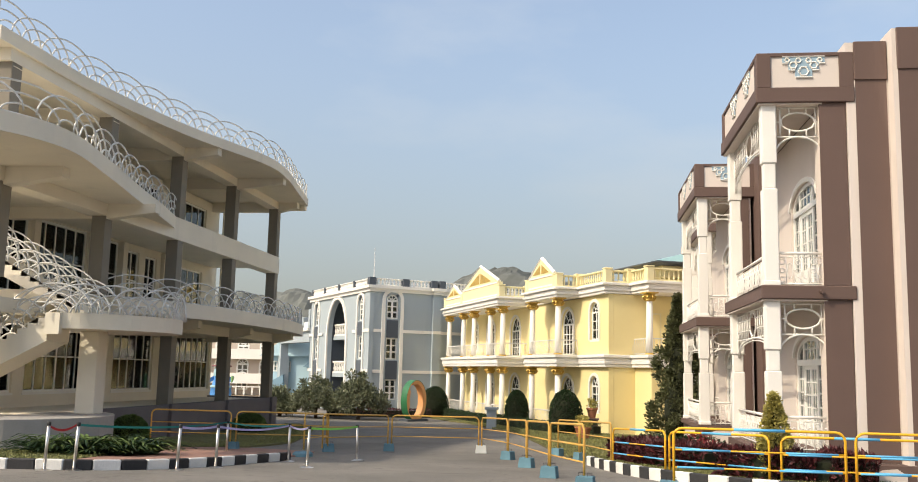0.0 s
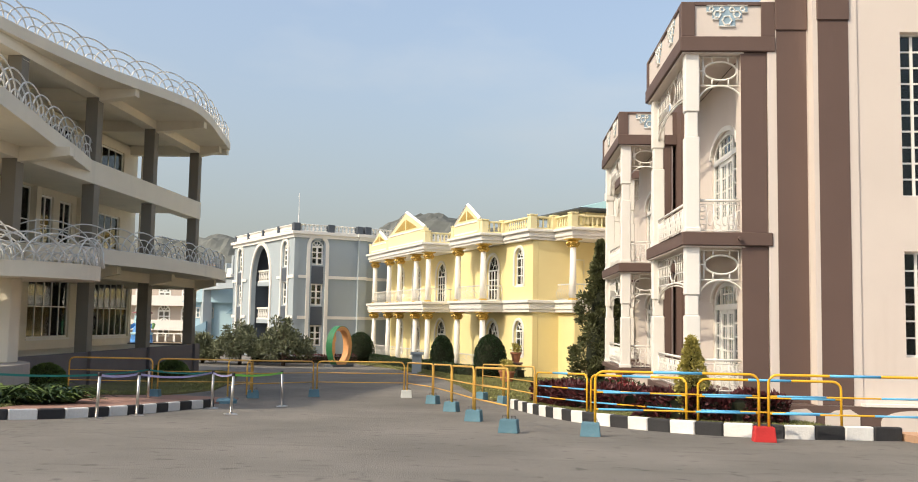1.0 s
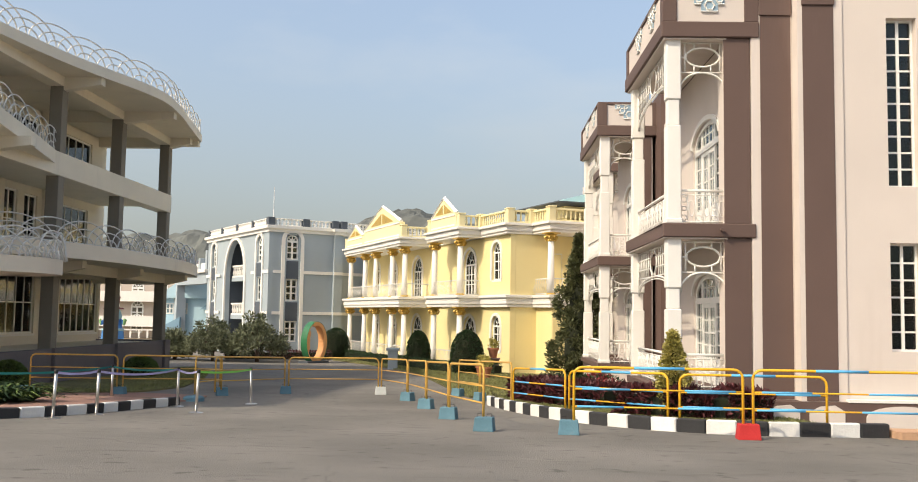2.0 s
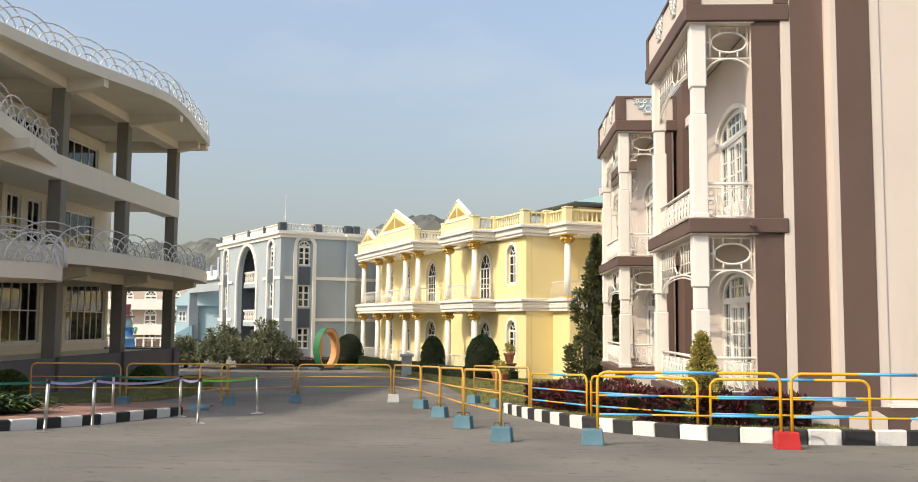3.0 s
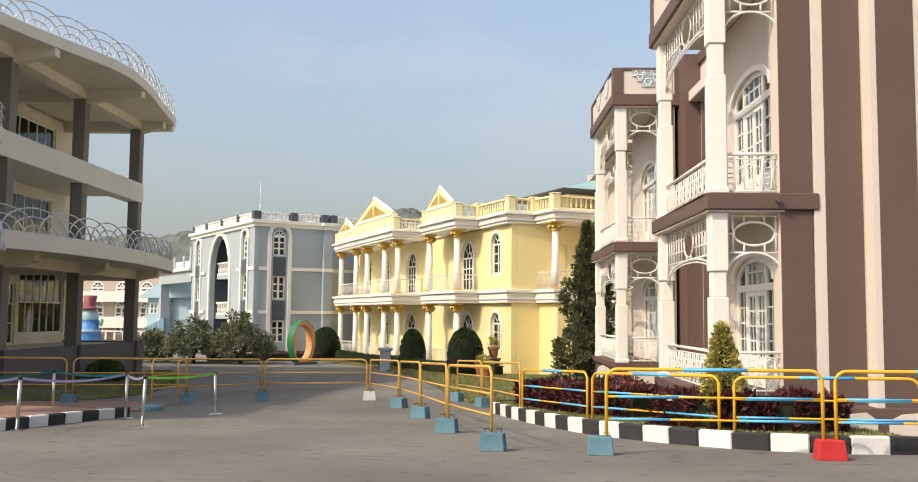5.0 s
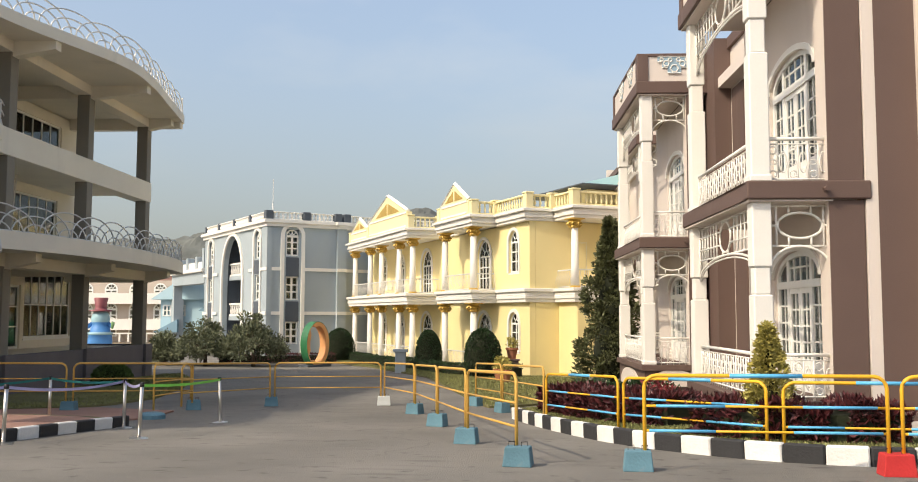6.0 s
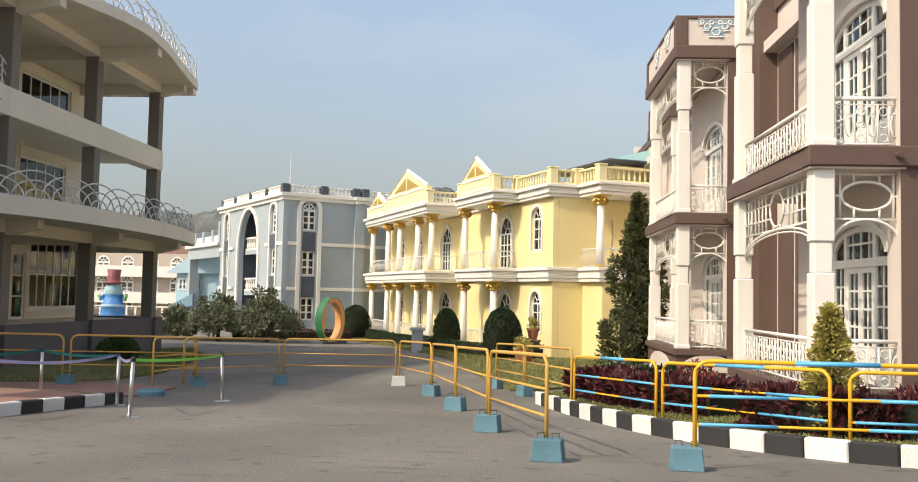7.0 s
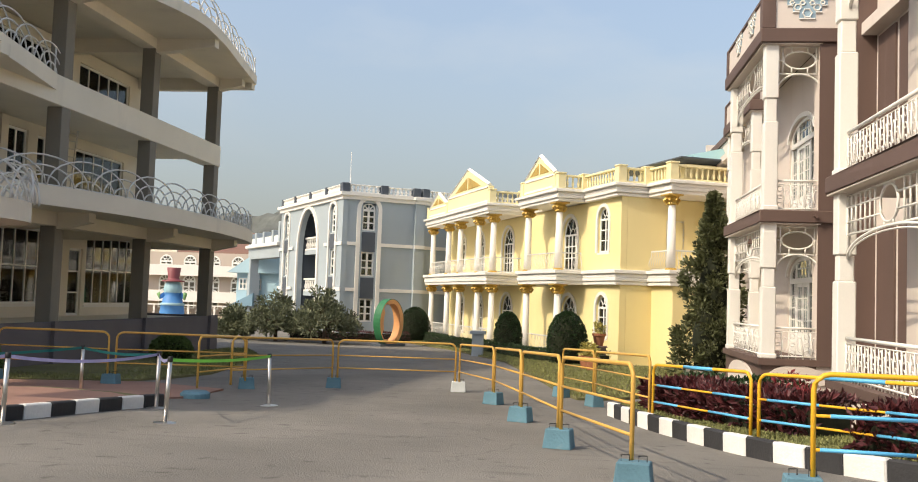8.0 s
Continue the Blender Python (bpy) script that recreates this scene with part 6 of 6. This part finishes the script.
lathe(bm, [(0.3, 0), (0.3, 0.1), (0.24, 0.15)], 16)
solo("round_foot", bm, M_BLOCK, "flat round blue concrete barrier foot", "concrete block", m=pose(-7.52, 28.35, ground_z(28.35)))
FRONT = [(2.3, 19.08), (5.52, 18.72), (8.78, 18.5), (12.0, 18.3)]
for p, q in zip(FRONT, FRONT[1:]):
    barrier(p, q, stripes=True)
for k, (x, y) in enumerate(FRONT):
    if k == 1:
        block(x, y, -4, M_BLOCKR, "red-painted concrete block holding barrier posts", 1.05)
    else:
        block(x, y, -6 + 3 * k)
for p, q in (((1.5, 26.6), (2.66, 23.4)), ((2.66, 23.4), (4.5, 20.6)), ((4.58, 20.58), (7.5, 20.0))):
    barrier(p, q, h=1.12, stripes=True, foot=0.18)


# ---- queue posts and belts ----
POSTS = [(-10.45, 19.35), (-9.96, 19.65), (-8.16, 20.75), (-7.8, 22.1), (-7.12, 25.6), (-5.95, 23.3), (-5.62, 27.3), (-9.6, 27.6)]


def queue_post(x, y, lean=0.0):
    ob = thing("queue_post", "shiny steel queue post with a black belt head", "queue post", pose(x, y, ground_z(y), 0, lean, 0), group="queue posts")
    bm = bmesh.new()
    lathe(bm, [(0.17, 0.0), (0.17, 0.012), (0.06, 0.03), (0.035, 0.035)], 16)
    part("foot_plate", bm, M_STEEL, ob, smooth=False)
    bm = bmesh.new()
    lathe(bm, [(0.034, 0.03), (0.034, 0.92)], 12)
    part("tube", bm, M_STEEL, ob, smooth=True)
    bm = bmesh.new()
    lathe(bm, [(0.036, 0.92), (0.042, 0.93), (0.042, 0.985), (0.034, 1.0)], 12)
    part("belt_head", bm, M_BLACK, ob, smooth=True)


for k, (x, y) in enumerate(POSTS):
    queue_post(x, y, (2, 2.5, 2, 1.5, 0.5, 2.2, -2, 0)[k])


def belt(i, j, material, sag, label):
    (xa, ya), (xb, yb) = POSTS[i], POSTS[j]
    a, b = Vector((xa, ya, ground_z(ya) + 0.95)), Vector((xb, yb, ground_z(yb) + 0.95))
    bm = bmesh.new()
    rows = []
    for k in range(17):
        t = k / 16
        p = a.lerp(b, t) - Vector((0, 0, sag * 4 * t * (1 - t)))
        rows.append((bm.verts.new(p + Vector((0, 0, 0.025))), bm.verts.new(p - Vector((0.006, 0, 0.025)))))
    for q, r in zip(rows, rows[1:]):
        bm.faces.new((q[0], r[0], r[1], q[1]))
    bmesh.ops.solidify(bm, geom=bm.faces[:], thickness=0.003)
    solo("queue_belt", bm, material, label, "belt", group="queue belts")


belt(0, 1, M_RED, 0.12, "slack red belt between two queue posts")
belt(1, 7, M_TEAL, 0.1, "thin teal belt running back to a far queue post")
belt(2, 3, M_VIOLET, 0.05, "violet belt between two queue posts")
belt(3, 4, M_VIOLET, 0.1, "pale violet belt hanging along the kerb")
belt(4, 5, M_VIOLET, 0.06, "pale violet belt between two queue posts")
belt(7, 4, M_TEAL, 0.06, "dark teal belt stretched behind the kerb")
belt(5, 6, M_GREENB, 0.05, "bright green belt between two queue posts")


# ---- plants ----
def in_ball(cx, cy, cz, rx, ry, rz, shell=0.55):
    def place(rng):
        d = rng.normal(0, 1, 3)
        d /= np.linalg.norm(d)
        k = rng.uniform(shell, 1.0)
        return np.array([cx + d[0] * rx * k, cy + d[1] * ry * k, cz + d[2] * rz * k]), d
    return place


def leafy(name, place, count, size, seed, material, parent=None, aspect=0.45, droop=0.0, label=""):
    me = leaves(count, place, size, seed, aspect, droop)
    me.materials.append(material)
    return part(name, me, None, parent, label)


def dome(x, y, r, h, seed, label="clipped dark green dome of topiary", coat=M_LEAFD):
    ob = thing("topiary", label, "shrub", pose(x, y, ground_z(y) + 0.03), group="clipped domes")
    prof = [(r * 0.8, 0.05), (r * 0.98, h * 0.25), (r, h * 0.45), (r * 0.86, h * 0.7), (r * 0.55, h * 0.9), (r * 0.2, h * 0.985), (0.02, h)]
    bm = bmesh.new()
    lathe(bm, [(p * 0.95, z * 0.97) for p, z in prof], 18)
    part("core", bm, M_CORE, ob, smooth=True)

    def place(rng):
        t = rng.uniform(0, 1) ** 0.7
        z = t * h
        rr = np.interp(z, [q[1] for q in prof], [q[0] for q in prof])
        a = rng.uniform(0, math.tau)
        bump = 1 + 0.03 * math.sin(3 * a + 5 * t) + rng.normal(0, 0.02)
        return np.array([rr * math.cos(a) * bump, rr * math.sin(a) * bump, z]), np.array([math.cos(a), math.sin(a), 0.3 + t])
    leafy("leaf_coat", place, 4200, 0.085, seed, coat, ob, 0.6)


dome(0.0, 50.0, 0.82, 2.2, 1)
dome(-2.95, 57.2, 0.66, 2.1, 2)
dome(-9.6, 69.0, 0.95, 2.1, 4)
dome(-13.95, 42.0, 0.7, 0.85, 5, "low rounded green bush by the plinth wall", M_LEAF)
dome(-14.55, 31.6, 0.6, 0.95, 6, "low rounded green bush by the plinth wall", M_LEAF)


def hedge(line, w, h, seed, material, size, per_m, label, name="hedge", base=0.05, core=True, rough=0.06, aspect=0.5, droop=0.0):
    pts = [Vector((x, y, ground_z(y) + base)) for x, y in line]
    total = sum((b - a).length for a, b in zip(pts, pts[1:]))
    ob = thing(name, label, "hedge", Matrix.Translation(pts[0]))
    off = pts[0]
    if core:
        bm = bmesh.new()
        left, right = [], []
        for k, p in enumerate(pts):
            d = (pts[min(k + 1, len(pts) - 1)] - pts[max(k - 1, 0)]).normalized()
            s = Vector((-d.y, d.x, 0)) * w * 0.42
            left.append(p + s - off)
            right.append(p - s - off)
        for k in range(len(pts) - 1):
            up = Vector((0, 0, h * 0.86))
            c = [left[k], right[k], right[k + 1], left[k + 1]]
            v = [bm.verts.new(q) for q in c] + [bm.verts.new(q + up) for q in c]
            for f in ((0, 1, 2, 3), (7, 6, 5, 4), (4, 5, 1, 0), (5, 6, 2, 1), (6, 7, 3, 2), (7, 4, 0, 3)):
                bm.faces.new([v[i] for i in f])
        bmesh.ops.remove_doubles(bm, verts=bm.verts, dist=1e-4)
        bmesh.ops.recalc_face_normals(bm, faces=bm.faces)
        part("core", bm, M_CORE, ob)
    seg = [(a, b, (b - a).length) for a, b in zip(pts, pts[1:])]

    def place(rng):
        s = rng.uniform(0, total)
        for a, b, l in seg:
            if s <= l:
                break
            s -= l
        p = a.lerp(b, min(1, s / l)) - off
        d = (b - a).normalized()
        side = Vector((-d.y, d.x, 0))
        q = rng.uniform(-1, 1)
        top = rng.uniform() < 0.55
        lump = 1 + rough * 4 * noise.noise(((p.x + off.x) * 1.6, (p.y + off.y) * 1.6, seed))
        z = h * lump * (rng.uniform(0.9, 1.04) if top else rng.uniform(0.05, 1.0))
        o = q * w / 2 if top else math.copysign(w / 2 * rng.uniform(0.85, 1.05), q)
        v = p + side * o
        return np.array([v.x, v.y, v.z + z]), np.array([side.x * o * 1.4 / w, side.y * o * 1.4 / w, 0.9 if top else 0.35])
    leafy("leaf_coat", place, int(per_m * total), size, seed, material, ob, aspect, droop)
    return ob


hedge([(1.6, 49.6), (-0.9, 51.6), (-2.2, 54.0), (-3.6, 58.0), (-6.0, 62.5), (-8.8, 69.0)], 0.7, 0.5, 11, M_LEAFD, 0.09, 420, "low clipped green hedge before the yellow building")
hedge([(-16.5, 65.0), (-12.2, 66.2), (-9.6, 67.2)], 0.9, 0.5, 12, M_LEAFR, 0.12, 260, "low dark red hedge before the grey building")
hedge([(2.0, 28.6), (2.5, 26.6), (3.2, 25.0), (3.9, 24.1)], 1.0, 0.5, 13, M_LEAFR, 0.15, 1000, "dark maroon leafy shrubs in the kerbed bed", "maroon_hedge", 0.2, True, 0.1, 0.4, -0.1)
hedge([(3.95, 22.3), (4.6, 21.55), (5.6, 21.15), (6.6, 21.15)], 0.95, 0.52, 14, M_LEAFR, 0.15, 1100, "dark maroon leafy shrubs under the porch", "maroon_hedge", 0.2, True, 0.1, 0.4, -0.1)
hedge([(3.5, 26.2), (4.1, 25.6)], 0.5, 0.6, 15, M_LEAFRB, 0.12, 260, "bright red leafy shrub among maroon ones", "red_shrub", 0.2, True, 0.15, 0.45, -0.1)
hedge([(4.4, 28.5), (3.5, 29.4), (2.4, 29.6)], 1.2, 0.6, 16, M_LEAFD, 0.1, 500, "dark green ground cover by the conifer", "shrub", 0.2, True, 0.12)


def conifer(x, y, h, r, seed, material, size, count, label, base=0.05, name="conifer"):
    """A dense tapering evergreen: trunk, then sprays of foliage on many short limbs with gaps between."""
    ob = thing(name, label, "tree", pose(x, y, ground_z(y) + base))
    bm = bmesh.new()
    lathe(bm, [(r * 0.12, 0), (r * 0.09, h * 0.5), (0.02, h * 0.97)], 8)
    part("trunk", bm, M_BARK, ob, smooth=True)
    rng0 = np.random.default_rng(seed)
    clumps = []
    n = 120
    for k in range(n):
        t = (k + 0.5) / n
        a = k * 2.399 + rng0.normal(0, 0.3)
        rr = r * (1 - t) ** 0.8 * rng0.uniform(0.45, 1.22) * (0.85 if t < 0.06 else 1.0)
        clumps.append((rr * math.cos(a), rr * math.sin(a), h * (0.04 + 0.93 * t), max(0.09, r * rng0.uniform(0.2, 0.36) * (1 - t * 0.6)), a))
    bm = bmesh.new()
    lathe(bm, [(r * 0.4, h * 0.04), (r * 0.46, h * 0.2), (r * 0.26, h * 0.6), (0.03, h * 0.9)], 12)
    part("shade_core", bm, M_CORE, ob, smooth=True)
    bm = bmesh.new()
    for cx, cy, cz, cr, a in clumps[::3]:
        tube(bm, [(0, 0, cz - cr * 0.5), (cx * 0.9, cy * 0.9, cz)], 0.02, 4)
    part("branch_frame", bm, M_BARK, ob)

    def place(rng):
        cx, cy, cz, cr, a = clumps[rng.integers(0, n)]
        d = rng.normal(0, 1, 3)
        d /= np.linalg.norm(d)
        k = rng.uniform(0.2, 1.0)
        return np.array([cx + d[0] * cr * k, cy + d[1] * cr * k, cz + d[2] * cr * 0.8 * k]), d + np.array([math.cos(a), math.sin(a), 0.5])
    leafy("foliage", place, count, size, seed + 1, material, ob, 0.5)


conifer(5.15, 44.4, 6.75, 1.5, 21, M_LEAFC, 0.16, 15000, "tall dark green conifer between the buildings")
conifer(4.72, 21.5, 1.75, 0.42, 23, M_LEAFY, 0.075, 6500, "small bright yellow-green conical conifer", 0.28)


def round_tree(x, y, h, w, seed, label):
    ob = thing("tree", label, "tree", pose(x, y, ground_z(y)), group="bushy trees")
    rng0 = np.random.default_rng(seed)
    bm = bmesh.new()
    lathe(bm, [(0.13, 0), (0.1, h * 0.25), (0.07, h * 0.42)], 8)
    part("trunk", bm, M_BARK, ob, smooth=True)
    clumps = []
    bm = bmesh.new()
    for k in range(52):
        a, rr = k * 2.399, w / 2 * math.sqrt((k + 0.5) / 52)
        cz = h * (0.24 + 0.66 * math.cos(rr / (w / 2) * 1.4) * rng0.uniform(0.0, 1.0)) - 0.05
        c = (rr * math.cos(a), rr * math.sin(a), cz)
        clumps.append((*c, rng0.uniform(0.3, 0.6)))
        tube(bm, [(0, 0, h * 0.3), (c[0] * 0.5, c[1] * 0.5, h * 0.38), (c[0], c[1], c[2])], 0.025, 4)
    part("branch_frame", bm, M_BARK, ob)

    def place(rng):
        cx, cy, cz, cr = clumps[rng.integers(0, len(clumps))]
        d = rng.normal(0, 1, 3)
        d /= np.linalg.norm(d)
        k = rng.uniform(0.2, 1.0)
        return np.array([cx + d[0] * cr * k, cy + d[1] * cr * k, cz + d[2] * cr * 0.75 * k]), d + np.array([0, 0, 0.4])
    leafy("crown", place, 7000, 0.21, seed + 1, M_LEAFO, ob, 0.42)


round_tree(-13.6, 62.0, 3.5, 3.6, 31, "bushy olive-green tree before the grey building")
round_tree(-16.6, 62.5, 3.2, 3.3, 33, "bushy olive-green tree before the grey building")
round_tree(-19.4, 63.5, 2.1, 1.9, 35, "small bushy tree beside the portal")


def strap_plant(x, y, r, seed, count=26, material=M_LEAFD, base=0.14):
    """A rosette of long arching strap leaves."""
    rng = np.random.default_rng(seed)
    bm = bmesh.new()
    for k in range(count):
        a, l = rng.uniform(0, math.tau), r * rng.uniform(0.6, 1.15)
        up, wd = rng.uniform(0.5, 1.3), 0.045 * rng.uniform(0.8, 1.4)
        ca, sa = math.cos(a), math.sin(a)
        prev = None
        for j in range(5):
            t = j / 4
            p = Vector((ca * l * t, sa * l * t, l * up * (t - 0.75 * t * t)))
            ww = wd * (0.6 + 1.2 * t - 1.75 * t * t)
            e = (bm.verts.new(p + Vector((-sa, ca, 0)) * ww), bm.verts.new(p + Vector((0, 0, -0.012))), bm.verts.new(p - Vector((-sa, ca, 0)) * ww))
            if prev:
                bm.faces.new((prev[0], e[0], e[1], prev[1]))
                bm.faces.new((prev[1], e[1], e[2], prev[2]))
            prev = e
    solo("strap_leaf_plant", bm, material, "low plant with arching dark strap leaves in the bed", "plant", m=pose(x, y, ground_z(y) + base), group="strap-leaf plants")


rng = np.random.default_rng(41)
for k in range(20):
    t = k / 19
    strap_plant(-12.1 + 1.8 * t + rng.normal(0, 0.2), 21.9 + 1.5 * t + rng.uniform(-0.2, 0.8), 1.05, 50 + k, 42, M_LEAFD if k % 2 == 0 else M_LEAF)


def grass(name, pts, count, seed, h, rise, label, material=M_GRASS):
    """Grass blades scattered over an outline."""
    rng = np.random.default_rng(seed)
    xs, ys = [p[0] for p in pts], [p[1] for p in pts]
    verts, faces, n = [], [], len(pts)
    while len(faces) < count:
        x, y = rng.uniform(min(xs), max(xs)), rng.uniform(min(ys), max(ys))
        inside = False
        for i in range(n):
            (xa, ya), (xb, yb) = pts[i], pts[i - 1]
            if (ya > y) != (yb > y) and x < (xb - xa) * (y - ya) / (yb - ya) + xa:
                inside = not inside
        if not inside:
            continue
        a, k = rng.uniform(0, math.tau), h * rng.uniform(0.5, 1.3)
        c, s, z = math.cos(a) * 0.02, math.sin(a) * 0.02, ground_z(y) + rise
        b = len(verts)
        verts += [(x - c, y - s, z), (x + c, y + s, z), (x + rng.normal(0, k * 0.4), y + rng.normal(0, k * 0.4), z + k)]
        faces.append((b, b + 1, b + 2))
    me = bpy.data.meshes.new(name)
    me.from_pydata(verts, [], faces)
    me.materials.append(material)
    solo(name, me, None, label, "grass", "stuff")


grass("grass_left", LAWN_LEFT, 22000, 61, 0.07, 0.05, "short shaded grass of the lawn")
grass("grass_right", LAWN_RIGHT, 26000, 62, 0.07, 0.06, "short grass of the lawn strip")
grass("grass_bed_right", BED_R, 26000, 63, 0.06, 0.2, "short sunlit grass in the kerbed bed")
grass("grass_bed_left", [(-16.4, 19.2), (-11.45, 19.9), (-10.5, 20.4), (-10.95, 24.0), (-12.0, 25.8), (-13.4, 24.4), (-16.4, 22.8)], 12000, 64, 0.06, 0.16, "short grass behind the low kerb")


def potted(x, y, base, seed, label):
    ob = thing("potted_plant", label, "potted plant", pose(x, y, ground_z(y) + base))
    bm = bmesh.new()
    lathe(bm, [(0.17, 0), (0.26, 0.42), (0.3, 0.43), (0.3, 0.52), (0.24, 0.52)], 14)
    part("pot", bm, M_POT, ob)
    leafy("foliage", in_ball(0, 0, 0.72, 0.27, 0.27, 0.3, 0.2), 300, 0.13, seed, M_LEAFY, ob, 0.5)


bm = bmesh.new()
box(bm, -0.3, 0.3, -0.3, 0.3, 0, 0.75)
box(bm, -0.36, 0.36, -0.36, 0.36, 0.752, 0.82)
soften(bm, 0.015)
solo("plinth_stand", bm, M_BROWN, "small brown plinth stand for a flower pot", "stand", m=pose(1.35, 50.5, ground_z(50.5) + 0.03))
potted(1.35, 50.5, 0.85, 71, "terracotta pot with a leafy plant on a stand")
potted(0.75, 46.5, 0.06, 72, "terracotta pot with a leafy plant on the lawn")
potted(0.95, 45.6, 0.06, 73, "terracotta pot with a leafy plant on the lawn")

# ---- pedestal, ring sculpture, statue ----
bm = bmesh.new()
box(bm, -0.26, 0.26, -0.26, 0.26, 0, 1.05)
box(bm, -0.36, 0.36, -0.36, 0.36, 1.052, 1.2)
soften(bm, 0.015)
ped = thing("stone_pedestal", "grey stone pedestal with a pale cap on the lawn edge", "pedestal", pose(-4.2, 54.5, ground_z(54.5)))
part("shaft", bm, M_GREY, ped)

ring = thing("ring_sculpture", "open oval ring sculpture, green outside and orange within", "sculpture", pose(-9.95, 62.0, ground_z(62), 0, 0, 58))
outer, inner = [], []
for k in range(0, 37):
    a = math.tau * k / 36
    notch = 0.2 if (k % 9) in (3, 4, 5) and 18 <= (k + 9) % 36 else 0.0
    outer.append((0.98 * math.cos(a), 1.32 + 1.32 * math.sin(a)))
    inner.append(((0.68 + notch) * math.cos(a), 1.32 + (1.06 + notch) * math.sin(a)))
bm = bmesh.new()
plate_ring(bm, outer, [(x * 0.985, 1.32 + (z - 1.32) * 0.985) for x, z in outer], -0.26, 0.26)
part("outer_shell", bm, M_SGREEN, ring, "glossy green outer shell")
bm = bmesh.new()
plate_ring(bm, [(x * 0.98, 1.32 + (z - 1.32) * 0.98) for x, z in outer], inner, -0.25, 0.25)
part("inner_band", bm, M_SORANGE, ring, "notched orange inner band")
bm = bmesh.new()
box(bm, -1.0, 1.0, -0.4, 0.4, 0, 0.14)
part("base", bm, M_DGREY, ring)

bm = bmesh.new()
lathe(bm, [(0.7, 0), (0.9, 0.15), (0.95, 0.6), (0.88, 1.0), (0.96, 1.03), (0.95, 1.12), (0.8, 1.16), (0.72, 1.5), (0.6, 1.6), (0.68, 1.78), (0.72, 2.0), (0.64, 2.25), (0.45, 2.5), (0.3, 2.6)], 24)
for sgn in (-1, 1):
    tube(bm, [(sgn * 0.6, 0, 1.7), (sgn * 1.0, -0.1, 1.5), (sgn * 1.1, -0.2, 1.75)], 0.16, 8)
lathe(bm, [(0.85, 2.45), (0.85, 2.53), (0.5, 2.56), (0.42, 2.7), (0.54, 3.3), (0.5, 3.32)], 24)
statue = solo("statue", bm, M_SBLUE, "rounded blue figure statue with a maroon top hat", "statue", smooth=True, m=pose(-26.1, 70.0, ground_z(70) + 0.6) @ Matrix.Diagonal((0.85, 0.85, 1.08, 1)))
statue.data.materials.append(M_SHAT)
statue.data.materials.append(mat("pale_blue_statue_paint", (0.33, 0.52, 0.58), 0.5, 0.1, 2.0, 30, 0.05))
statue.data.materials.append(mat("green_statue_paint", (0.28, 0.5, 0.2), 0.5, 0.1, 2.0, 30, 0.05))
for p in statue.data.polygons:
    x, z = abs(p.center.x), p.center.z
    p.material_index = 1 if z > 2.44 else 3 if x > 0.85 and z > 1.3 else 2 if z > 1.75 or 1.0 < z < 1.15 else 0
bm = bmesh.new()
box(bm, -1.6, 1.6, -1.4, 1.4, 0, 0.6)
solo("white_podium", bm, M_WHITE, "low white podium under the statue", "podium", m=pose(-26.1, 70.0, ground_z(70)))
